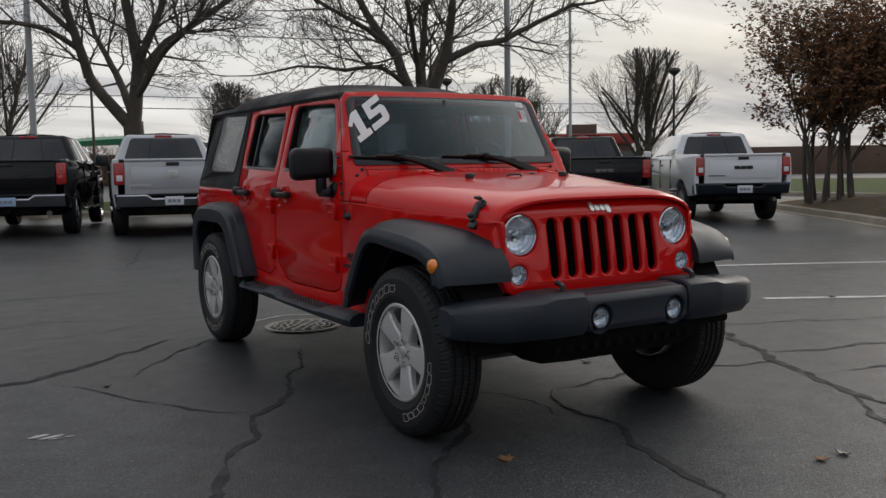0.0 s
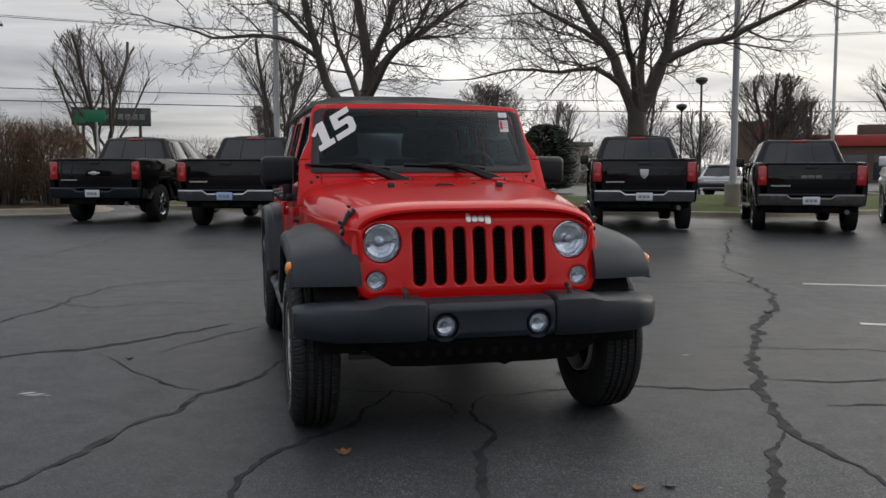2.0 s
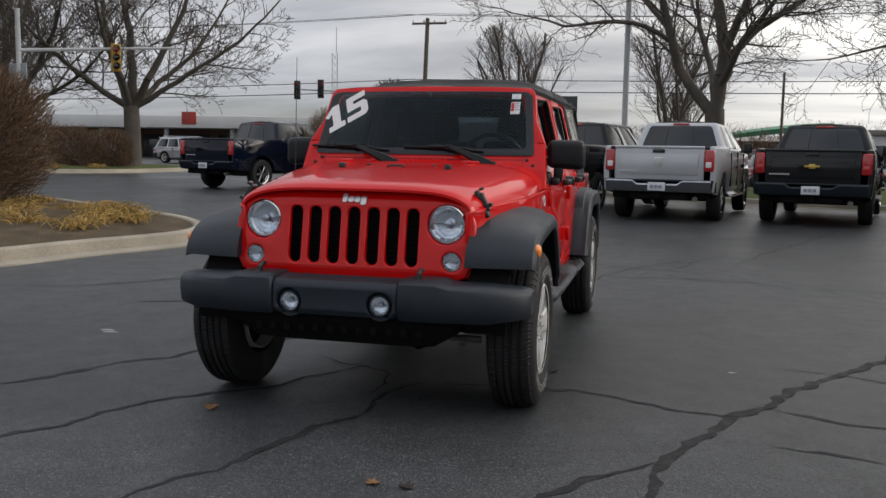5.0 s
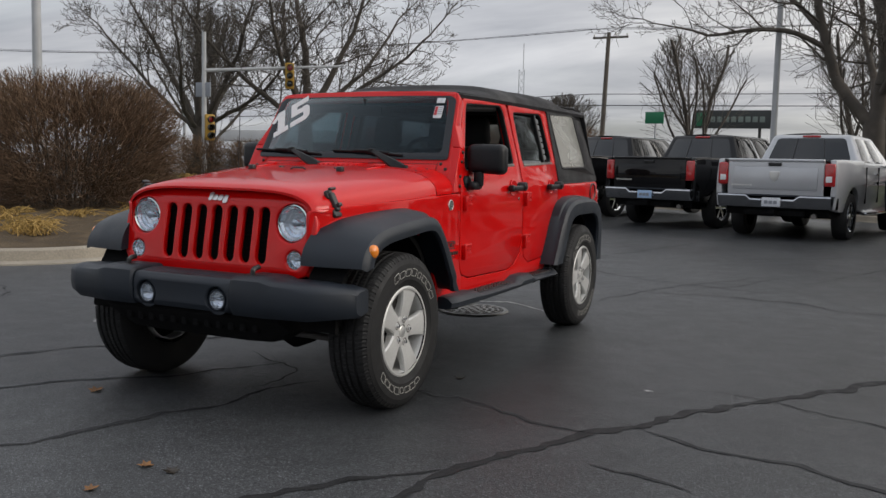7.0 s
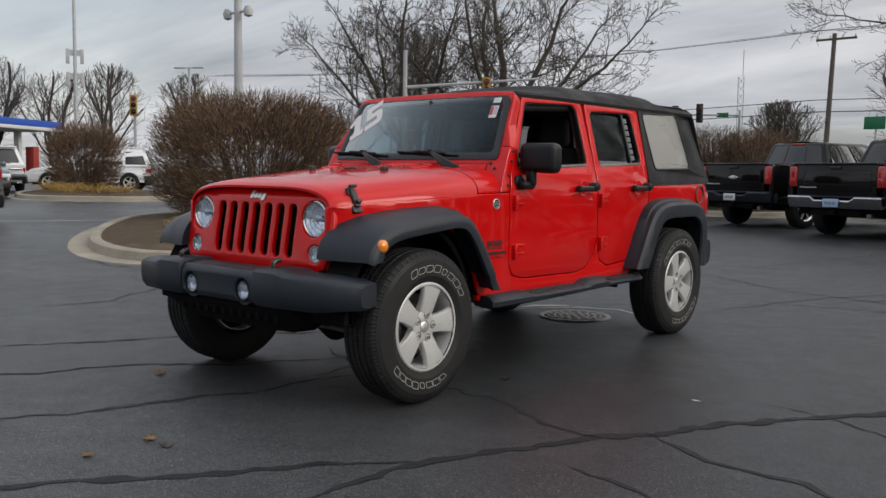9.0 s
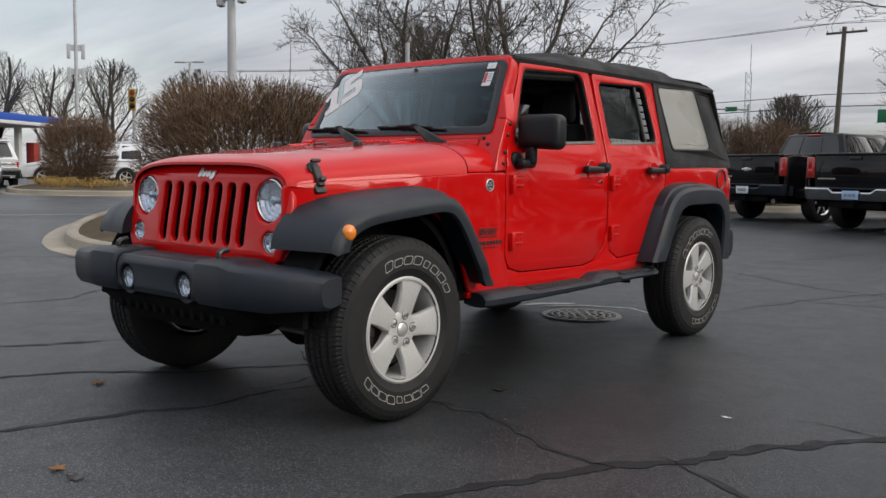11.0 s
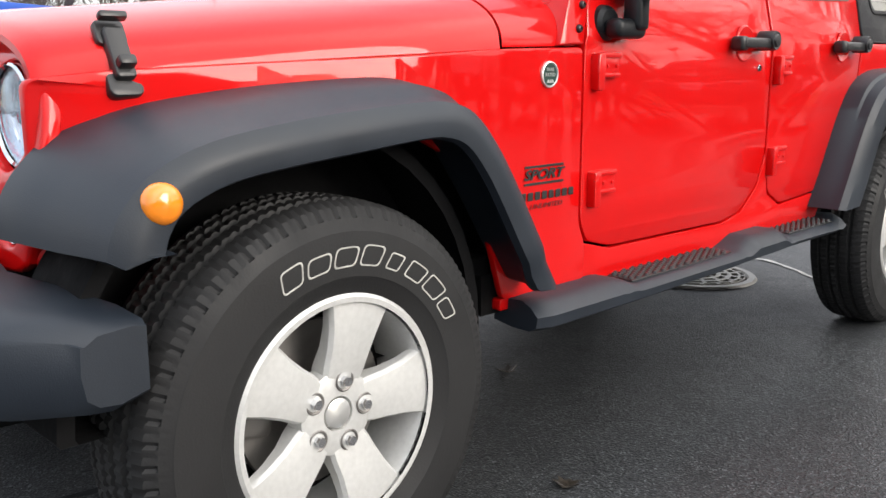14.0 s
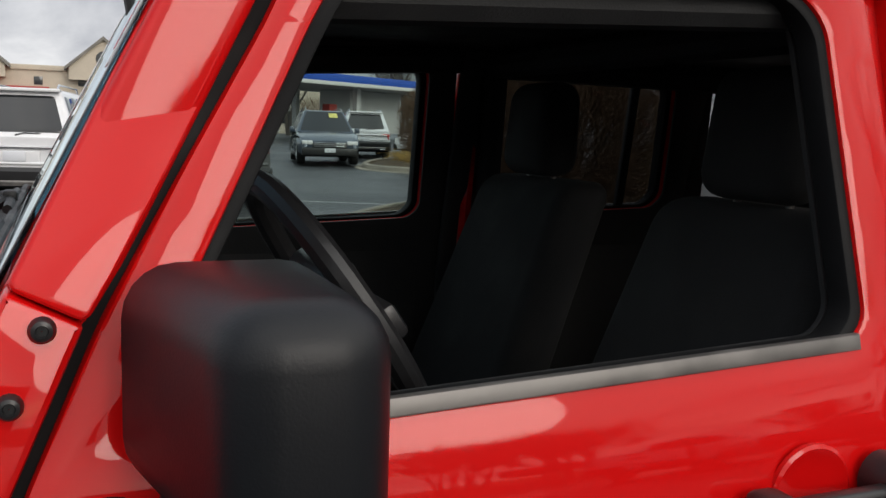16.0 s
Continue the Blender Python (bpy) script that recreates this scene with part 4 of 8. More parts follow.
for s in (1, -1):
    P("fog_lamp_bezel", bend(lathe([(0.043, 0.0), (0.0445, -0.014), (0.050, -0.014), (0.056, -0.004), (0.0625, 0.016), (0.0625, 0.03)], 32, "y"), lambda a, b, c: (s * 0.228 + a, -0.632 + b, 0.590 + c)), T)
    lamp("fog_lamp", s * 0.228, -0.632, 0.590, 0.044, 0.024, "round clear fog lamp")
    P("tow_hook", join(tube([(s * 0.405, -0.575, 0.70), (s * 0.405, -0.592, 0.725), (s * 0.405, -0.590, 0.742), (s * 0.405, -0.574, 0.752), (s * 0.405, -0.556, 0.754), (s * 0.405, -0.545, 0.757)], 0.013, 10), box(s * 0.405 - 0.042, -0.615, 0.705, s * 0.405 + 0.042, -0.53, 0.722, 0.006)), SATIN, label="black tow hook")
dam = []
for x in (-0.56, -0.46, -0.3, 0.0, 0.3, 0.46, 0.56):
    low = 0.375 + 0.06 * (abs(x) > 0.5) + 0.008 * (abs(x) > 0.4)
    dam.append([(x, -0.36, 0.53), (x, -0.58, 0.53), (x, -0.60, 0.50), (x, -0.50, low), (x, -0.36, low - 0.005)])
P("air_dam", loft(dam), UNDER, label="black lower air dam")
for i in range(12):
    P("air_dam_slot", box(-0.44 + 0.075 * i, -0.578, 0.43, -0.405 + 0.075 * i, -0.548, 0.49, 0.006, 1), UNDER)


# fender flares
def glide(pts, n=4):
    """A smooth line through the points."""
    q = [Vector(p) for p in (pts[0], *pts, pts[-1])]
    out = []
    for a, b, c, d in zip(q, q[1:], q[2:], q[3:]):
        for j in range(n):
            t = j / n
            out.append(tuple(0.5 * (2 * b + (c - a) * t + (2 * a - 5 * b + 4 * c - d) * t * t + (3 * b - a - 3 * c + d) * t ** 3)))
    return out + [tuple(q[-1])]


def flare(path, centre, lip, xin, xo, toward_front, rise=0.035):
    rings = []
    path = glide(path)
    k = len(path)
    for i, (y, z) in enumerate(path):
        t = i / (k - 1)
        to = Vector((centre[0] - y, centre[1] - z)).normalized()
        wd = lip(t)
        by, bz = y + to.x * wd, z + to.y * wd
        if i == 0 or i == k - 1:
            by, bz = y + (wd if y < centre[0] else -wd), z
        bz = max(bz, path[0][1] if t < 0.5 else path[-1][1])
        iy = y + toward_front(t)
        iz = z + rise * math.sin(math.pi * min(1, max(0, t * 1.15))) ** 0.6
        if i in (0, k - 1):
            iz = z
        x = xo(t)
        rings.append([(xin(iy) - 0.02, iy, iz), (xin(iy) + (x - xin(iy)) * 0.55, y + (iy - y) * 0.5, z + (iz - z) * 0.62), (x - 0.055, y + (iy - y) * 0.18, z + (iz - z) * 0.22), (x - 0.018, y - to.x * 0.004, z - to.y * 0.0), (x, y + to.x * 0.022, z + to.y * 0.022),
                      (x + 0.004, y + (by - y) * 0.6, z + (bz - z) * 0.6), (x, by, bz), (x - 0.018, by + to.x * 0.006, bz + to.y * 0.006), (x - 0.06, by - to.x * 0.02, bz - to.y * 0.02), (xin(iy) - 0.02, by - to.x * 0.03, bz - to.y * 0.03)])
    return loft(rings)


FF = [(-0.412, 0.767), (-0.402, 0.808), (-0.374, 0.852), (-0.322, 0.898), (-0.225, 0.935), (-0.07, 0.960), (0.09, 0.975), (0.23, 0.984), (0.31, 0.980), (0.375, 0.956), (0.438, 0.895), (0.502, 0.808), (0.580, 0.685), (0.668, 0.545)]
P("front_fender_flare", flare(FF, (0.06, 0.42), lambda t: 0.072 + 0.03 * (1 - smoothstep(0.0, 0.2, t)), lambda y: nose_x(y) - 0.01, lambda t: 0.928 - 0.012 * (t > 0.95), lambda t: -0.055 * (1 - smoothstep(0.0, 0.55, t)), 0.052), T, mirror=True, label="black textured fender flare")
RF = [(2.285, 0.545), (2.36, 0.67), (2.43, 0.79), (2.50, 0.89), (2.58, 0.96), (2.70, 1.0), (2.88, 1.014), (3.08, 1.012), (3.23, 1.0), (3.33, 0.96), (3.39, 0.89), (3.415, 0.78), (3.42, 0.64), (3.418, 0.50)]
P("rear_fender_flare", flare(RF, (2.94, 0.45), lambda t: 0.135 - 0.02 * math.sin(math.pi * t), lambda y: 0.78, lambda t: 0.922, lambda t: 0.0), T, mirror=True, label="black textured fender flare")
P("side_marker", bend(lathe([(0.0005, 0.018), (0.018, 0.016), (0.028, 0.010), (0.033, 0.002), (0.034, -0.01)], 24, "x"), lambda u, v, w: (0.926 + u, -0.328 + v, 0.846 + w)), AMBER, mirror=True, label="amber side marker lamp")
for y in (0.0, 2.946):
    P("wheel_housing", bend(lathe([(0.47, 0.60), (0.50, 0.60), (0.50, 0.80), (0.47, 0.80)], 40, "x"), lambda u, v, w: (u, y + v * 0.98 + 0.02, max(0.45, 0.46 + w))), UNDER, mirror=True)
    P("housing_wall", box(0.575, y - 0.34, 0.45, 0.59, y + 0.5, 0.95), UNDER, mirror=True)


# running boards with studded pads
def board(y):
    keys = ((0.63, 0.500, 0.428), (0.66, 0.505, 0.428), (0.975, 0.506, 0.43), (1.035, 0.482, 0.43), (1.60, 0.486, 0.44), (1.64, 0.496, 0.442), (1.71, 0.521, 0.444), (1.90, 0.523, 0.447), (1.965, 0.490, 0.45), (2.33, 0.495, 0.452), (2.395, 0.512, 0.455), (2.44, 0.508, 0.46))
    for a, b in zip(keys, keys[1:]):
        if a[0] <= y <= b[0]:
            t = (y - a[0]) / (b[0] - a[0])
            return [a[i] + (b[i] - a[i]) * t for i in (1, 2)]
    return keys[-1][1:]


rings = []
for k in range(83):
    y = 0.63 + 1.81 * k / 82
    zt, zb = board(y)
    high = smoothstep(0.488, 0.503, zt)
    xo = 0.898 - 0.02 * smoothstep(0.67, 0.63, y) - 0.03 * smoothstep(2.38, 2.44, y)
    rings.append([(0.74, y, zb + 0.01), (0.74, y, zt - 0.004), (xo - 0.030 - 0.022 * high, y, zt), (xo - 0.014 - 0.008 * high, y, zt - 0.004 - 0.010 * high), (xo, y, zt - 0.018 - 0.018 * high), (xo - 0.004, y, zb + 0.012), (xo - 0.025, y, zb), (0.80, y, zb)])
for m_ in P("running_board", loft(rings), T, mirror=True, label="black moulded running board"):
    s = 1 if m_.data.vertices[0].co.x > 0 else -1
    for y0, y1 in ((1.04, 1.585), (1.975, 2.325)):
        part("step_pad", box(min(s * 0.772, s * 0.868), y0, board((y0 + y1) / 2)[0] - 0.004, max(s * 0.772, s * 0.868), y1, board((y0 + y1) / 2)[0] + 0.005, 0.004), SATIN, m_, "grooved rubber step pad")
        studs = bmesh.new()
        for i in range(int((y1 - y0) / 0.021)):
            for j in range(5):
                b = bmesh.ops.create_cone(studs, segments=6, radius1=0.0085, radius2=0.005, depth=0.008, cap_ends=True)
                bmesh.ops.translate(studs, verts=b["verts"], vec=(s * (0.779 + 0.0185 * j + 0.0085 * (i % 2)), y0 + 0.012 + 0.021 * i, board((y0 + y1) / 2)[0] + 0.008))
        tagged(part("pad_studs", studs, SATIN, m_), kind="stuff")
P("board_bracket", join(box(0.60, 0.80, 0.41, 0.78, 0.84, 0.45, 0.004), box(0.60, 1.5, 0.41, 0.78, 1.54, 0.45, 0.004), box(0.60, 2.2, 0.41, 0.78, 2.24, 0.45, 0.004)), UNDER, mirror=True)

# door mirrors
SHELL = material("smooth_black_plastic", (0.0075, 0.0085, 0.0105), 0.42, spots=(7, 0.15), bump=(420, 0.0002), Specular_IOR_Level=0.32)
for s in (1, -1):
    house = box(0.768, 0.995, 1.214, 1.000, 1.155, 1.400, 0.042, 5)
    for v in house.verts:
        if v.co.y < 1.055:
            v.co.y += 0.04 * smoothstep(0.86, 0.97, v.co.x)
        v.co.z += 0.012 * (0.97 - v.co.x) / 0.2 * (1 if v.co.z < 1.3 else 0)
    bits = (("mirror_base", bend(lathe([(0.0005, 0.018), (0.036, 0.016), (0.045, 0.006), (0.048, -0.012)], 28, "x"), lambda u, v, w: (side_x(1.16) + u, 0.985 + v, 1.158 + w))),
            ("mirror_arm", box(0.80, 0.955, 1.120, 0.855, 1.080, 1.170, 0.018, 3)), ("mirror_stem", box(0.812, 1.02, 1.14, 0.868, 1.07, 1.235, 0.014, 3)))
    for b in (house,) + tuple(q for _, q in bits):
        if s < 0:
            bmesh.ops.scale(b, vec=(-1, 1, 1), verts=b.verts)
    root = P("door_mirror", house, SHELL, label="black plastic door mirror")
    for n_, q in bits:
        part(n_, q, SHELL, root)
    g = box(0.806, 1.1525, 1.252, 0.962, 1.1562, 1.362, 0.003)
    if s < 0:
        bmesh.ops.scale(g, vec=(-1, 1, 1), verts=g.verts)
    part("mirror_glass", g, material("mirror", (0.85, 0.86, 0.87), 0.02, metal=1.0), root)

# hood latches, rubber stops, hinges, nozzles, antenna, badges
for s in (1, -1):
    grip = lambda u, v, w: (s * (0.668 - 0.058 * v / 0.125 + 0.86 * w), -0.248 + u, 1.012 + 0.88 * v + 0.5 * w)
    P("hood_latch", join(*[bend(q, grip) for q in (plate(rounded(0, 0.112, 0.056, 0.048, 0.010), (), 0.018, 0.004), bend(plate(rounded(0, 0.066, 0.038, 0.10, 0.008), (), 0.030, 0.006), lambda u, v, w: (u, v, w + 0.016)), plate(rounded(0, 0.012, 0.064, 0.046, 0.014), (), 0.024, 0.005), box(-0.026, 0.124, 0.010, 0.026, 0.138, 0.030, 0.005), box(-0.016, 0.030, 0.010, 0.016, 0.050, 0.036, 0.006))]), SATIN, label="black rubber hood latch")
    P("hood_stop", box(s * 0.314 - 0.019, 0.280, 1.205, s * 0.314 + 0.019, 0.318, 1.246, 0.008, 3), SATIN, label="black rubber hood stop")
    strap = plate([(-0.024, 0.0), (0.024, 0.0), (0.020, -0.05), (0.009, -0.135), (-0.009, -0.135), (-0.020, -0.05)], (), 0.010, 0.003)
    P("hood_hinge", join(bend(strap, lambda u, v, w: (s * 0.395 + u, 0.585 + v, 1.252 + 0.105 * v + w)), bend(lathe([(0.0005, -0.034), (0.010, -0.034), (0.0125, -0.031), (0.0125, 0.031), (0.010, 0.034), (0.0005, 0.034)], 16, "x"), lambda u, v, w: (s * 0.395 + u, 0.592 + v, 1.253 + w)), box(s * 0.395 - 0.022, 0.588, 1.236, s * 0.395 + 0.022, 0.63, 1.252, 0.005)), R, label="red hood hinge")
    P("washer_nozzle", box(s * 0.2 - 0.012, 0.42, 1.222, s * 0.2 + 0.012, 0.455, 1.240, 0.005), SATIN)
P("footman_loop", tube([(-0.055, 0.33, 1.20), (-0.05, 0.33, 1.226), (-0.035, 0.33, 1.234), (0.035, 0.33, 1.234), (0.05, 0.33, 1.226), (0.055, 0.33, 1.20)], 0.006, 8), SATIN, label="black hood loop")
P("antenna", join(bend(lathe([(0.0005, 0.03), (0.010, 0.028), (0.022, 0.006), (0.026, -0.006)], 16, "x"), lambda u, v, w: (-0.795 - u, 0.783 + v, 1.018 + w)), tube([(-0.818, 0.783, 1.01), (-0.822, 0.784, 1.06), (-0.82, 0.813, 1.90)], 0.005, 6, 0.0018)), SATIN, label="thin black antenna mast")
tb = P("trail_badge", bend(lathe([(0.0005, 0.004), (0.026, 0.004), (0.028, 0.0)], 32, "x"), lambda u, v, w: (0.796 + u, 0.752 + v, 1.032 + w)), BADGE_GREEN, label="round green badge with silver rim")
part("badge_rim", bend(lathe([(0.026, 0.003), (0.028, 0.006), (0.031, 0.005), (0.032, 0.0)], 32, "x"), lambda u, v, w: (0.796 + u, 0.752 + v, 1.032 + w)), SILVER, tb)
on_badge = lambda u, v, w: (0.8005 + w, 0.752 + u, 1.032 + v)
part("badge_writing", join(bend(letters("TRAIL", 0.012, 0.0006), lambda u, v, w: on_badge(u, v + 0.011, w)), bend(letters("RATED", 0.012, 0.0006), lambda u, v, w: on_badge(u, v - 0.001, w))), SILVER, tb, smooth=0)
part("badge_hills", join(*[bend(plate([(a, -0.020), (a + 0.012, -0.020), (a + 0.006, -0.011)], (), 0.001, 0.0002), on_badge) for a in (-0.013, -0.004, 0.003)]), SILVER, tb)
for text, size, bold, yy, zz, mat in (("SPORT", 0.034, 0.0011, 0.742, 0.793, DECAL), ("UNLIMITED", 0.017, 0.0, 0.752, 0.716, DARK_RED)):
    for s in (1, -1):
        P("side_lettering", bend(letters(text, size, 0.0006, bold), lambda u, v, w: (s * (0.7985 + w), yy + s * (u * 1.45 + v * 0.4), zz + v)), mat, label="small side lettering", smooth=0)
for s in (1, -1):
    for zz in (0.8135, 0.772):
        P("side_stripe", bend(plate(rounded(0.742, zz, 0.150, 0.006, 0.001), (), 0.001, 0.0002), lambda u, v, w: (s * (0.7985 + w), u, v)), DECAL)
    for i in range(8):
        P("side_lettering_bar", bend(plate(rounded(0.664 + 0.0265 * i, 0.742, 0.019, 0.020, 0.003), (), 0.001, 0.0002), lambda u, v, w: (s * (0.7985 + w), u, v)), DECAL)


# soft top
def top_z(y):
    z = 1.735 + 0.105 * smoothstep(1.08, 1.9, y) + 0.012 * smoothstep(1.9, 2.7, y) - 0.075 * smoothstep(2.9, 3.62, y)
    return z - 0.028 * (math.cos((y - 1.95) * 2 * math.pi / 0.80) < -0.2) * math.sin(math.pi * ((y - 1.95) / 0.8 % 1.0)) ** 2


roof = []
ys = [1.10 + 2.5 * i / 50 for i in range(51)]
for y in ys:
    zc, half = top_z(y), 0.668
    zs = 1.712 + 0.006 * smoothstep(1.1, 1.6, y)
    ring = []
    for i in range(25):
        s = -1 + i / 12
        s = math.copysign(1 - (1 - abs(s)) ** 1.35, s)
        sag = 0.006 * noise.noise((s * 3, y * 4, 2))
        ring.append((s * half, y, zs + (zc - zs) * (1 - abs(s) ** 4) ** 0.55 + sag * (1 - abs(s))))
    roof.append(ring)
inner = [[(x * 0.985, y, z - 0.022) for x, y, z in r] for r in roof]
st = P("soft_top", loft([a + b[::-1] for a, b in zip(roof, inner)]), FABRIC, label="black canvas folding top")
qout = [(2.645, 1.14), (2.675, 1.72), (2.70, 1.76), (3.45, 1.77), (3.60, 1.745), (3.66, 1.70), (3.82, 1.15), (3.62, 1.14)]
qwin = [(2.775, 1.285), (2.725, 1.65), (2.745, 1.675), (3.255, 1.69), (3.285, 1.66), (3.36, 1.30), (3.33, 1.275), (2.80, 1.265)]
for s in (1, -1):
    sd = bend(plate(soften(qout, 0.05), [soften(qwin, 0.03)], 0.016, 0.004, CUTS + [("v", 1.68)]), lambda u, v, w: (side_x(min(v, 1.70)) + w + 0.006 - 0.03 * smoothstep(1.70, 1.78, v) - 0.06 * smoothstep(3.4, 3.8, u), u, v))
    rim = bend(plate(soften([(u + (0.014 if u > 3 else -0.014), v + (0.014 if v > 1.5 else -0.014)) for u, v in qwin], 0.03), [soften(qwin, 0.03)], 0.008, 0.003, CUTS), lambda u, v, w: (side_x(v) + w + 0.011, u, v))
    vin = bend(plate(soften([(u, v) for u, v in qwin], 0.03), (), 0.003, 0.001, CUTS), lambda u, v, w: (side_x(v) + w + 0.004 + 0.006 * noise.noise((u * 5, v * 5, 3)), u, v))
    for b in (sd, rim, vin):
        if s < 0:
            bmesh.ops.scale(b, vec=(-1, 1, 1), verts=b.verts)
    part("side_curtain", sd, FABRIC, st)
    part("window_hem", rim, FABRIC, st)
    part("vinyl_window", vin, VINYL, st, "creased clear vinyl window").visible_shadow = False
rear_at = lambda u, v, w: (u * (1 + 0.15 * (1.77 - v)), 3.585 + (1.77 - v) * 0.35 + w, v)
rear_out = [(-0.66, 1.15), (0.66, 1.15), (0.66, 1.70), (0.62, 1.765), (-0.62, 1.765), (-0.66, 1.70)]
rear_win = [(-0.52, 1.26), (0.52, 1.26), (0.50, 1.64), (-0.50, 1.64)]
P("rear_curtain", bend(plate(soften(rear_out, 0.04), [soften(rear_win, 0.04)], 0.016, 0.004), rear_at), FABRIC)
P("rear_vinyl_window", bend(plate(soften(rear_win, 0.04), (), 0.003, 0.001), rear_at), VINYL).visible_shadow = False
P("windshield_header", box(-0.64, 1.085, 1.690, 0.64, 1.19, 1.722, 0.012), R)
P("door_surround", bend(plate([(1.14, 1.700), (2.68, 1.716), (2.68, 1.742), (1.14, 1.726)], (), 0.05, 0.008), lambda u, v, w: (side_x(1.7) + w, u, v)), FABRIC, mirror=True)

# cabin: dash, wheel, seats, roll bars
P("dashboard", loft([[(x, 0.86, 0.85), (x, 0.87, 1.23), (x, 0.98, 1.262), (x, 1.12, 1.255), (x, 1.21, 1.21), (x, 1.22, 1.05), (x, 1.16, 0.85)] for x in (-0.72, -0.3, 0.0, 0.3, 0.72)]), CABIN)
P("instrument_hood", box(0.20, 1.06, 1.22, 0.58, 1.22, 1.30, 0.03, 3), CABIN)
wheel_at = pose(0.385, 1.285, 1.275, 123, 0, 0)
ring_pts = lathe([(0.187 + 0.017 * math.cos(2 * math.pi * i / 10), 0.017 * math.sin(2 * math.pi * i / 10)) for i in range(11)], 48, "z")
swo = P("steering_wheel", bend(join(ring_pts, box(-0.19, -0.02, -0.03, 0.19, 0.025, 0.0, 0.008), box(-0.025, -0.18, -0.03, 0.025, 0.0, 0.0, 0.008), box(-0.09, -0.08, -0.035, 0.09, 0.07, 0.02, 0.02, 3)), lambda u, v, w: wheel_at @ Vector((u, v, w))), SATIN, label="black steering wheel")
part("steering_column", tube([(0.385, 1.27, 1.265), (0.385, 1.10, 1.16)], 0.05, 12), CABIN, swo)


def seat(x, y, bench=False):
    wd = 0.25 if not bench else 0.30
    back = box(-wd, -0.07, 0.0, wd, 0.07, 0.60, 0.045, 4)
    for v in back.verts:
        v.co.y += 0.22 * v.co.z / 0.6 * 1.0
        v.co.x *= 1 - 0.16 * smoothstep(0.35, 0.6, v.co.z)
        v.co.y -= 0.03 * (abs(v.co.x) / wd) ** 2
    cush = box(-wd, -0.50, -0.16, wd, 0.02, 0.02, 0.045, 4)
    rest = box(-0.115, 0.13, 0.605, 0.115, 0.235, 0.82, 0.045, 4)
    for v in rest.verts:
        v.co.y += 0.06 * (v.co.z - 0.6)
        v.co.x *= 1 - 0.15 * smoothstep(0.68, 0.80, v.co.z)
    posts = [tube([(a, 0.19, 0.55), (a, 0.195, 0.70)], 0.007) for a in (-0.06, 0.06)]
    m = pose(x, y, 0.80)
    for b in (back, cush, rest, *posts):
        b.transform(m)
    root = P("seat", cush, SEAT_CLOTH, label="charcoal cloth seat")
    part("backrest", back, SEAT_CLOTH, root)
    part("headrest", rest, SEAT_CLOTH, root)
    for b in posts:
        part("headrest_post", b, STEEL, root)


for x in (0.37, -0.37):
    seat(x, 1.81)
for x in (0.33, -0.33):
    seat(x, 2.62, True)
for s in (1, -1):
    P("roll_bar", (tube([(s * 0.60, 1.16, 1.64), (s * 0.60, 1.9, 1.68), (s * 0.60, 2.0, 1.67), (s * 0.62, 3.2, 1.66), (s * 0.64, 3.45, 1.45), (s * 0.66, 3.5, 1.1)], 0.034, 10)), CABIN, label="padded black roll bar")
    P("roll_bar", (tube([(s * 0.60, 1.98, 1.67), (s * 0.66, 2.0, 1.45), (s * 0.70, 2.0, 0.95)], 0.038, 10)), CABIN, label="padded black roll bar")
P("roll_bar", tube([(-0.6, 1.98, 1.67), (0.6, 1.98, 1.67)], 0.036, 10), CABIN, label="padded black roll bar")
P("roll_bar", (tube([(-0.62, 3.1, 1.66), (0.62, 3.1, 1.66)], 0.032, 10)), CABIN, label="padded black roll bar")
P("rear_view_mirror", join(box(-0.12, 1.06, 1.575, 0.12, 1.09, 1.645, 0.012), tube([(0, 1.07, 1.62), (0, 1.06, 1.69)], 0.01)), SATIN)
P("centre_console", box(-0.11, 1.15, 0.70, 0.11, 1.95, 0.98, 0.03, 3), CABIN)
P("door_grip", join(box(0.66, 1.45, 1.17, 0.73, 1.62, 1.235, 0.02, 3)), CABIN)
P("headliner", bend(plate(rounded(0, 2.2, 1.22, 2.0, 0.05), (), 0.01, 0.002), lambda u, v, w: (u, v, 1.715 + w)), CABIN)
for s in (1, -1):
    P("seat_belt", tube([(s * 0.66, 1.95, 1.5), (s * 0.655, 1.93, 1.2), (s * 0.66, 1.92, 0.8)], 0.016, 6), R, label="dark red seat belt")


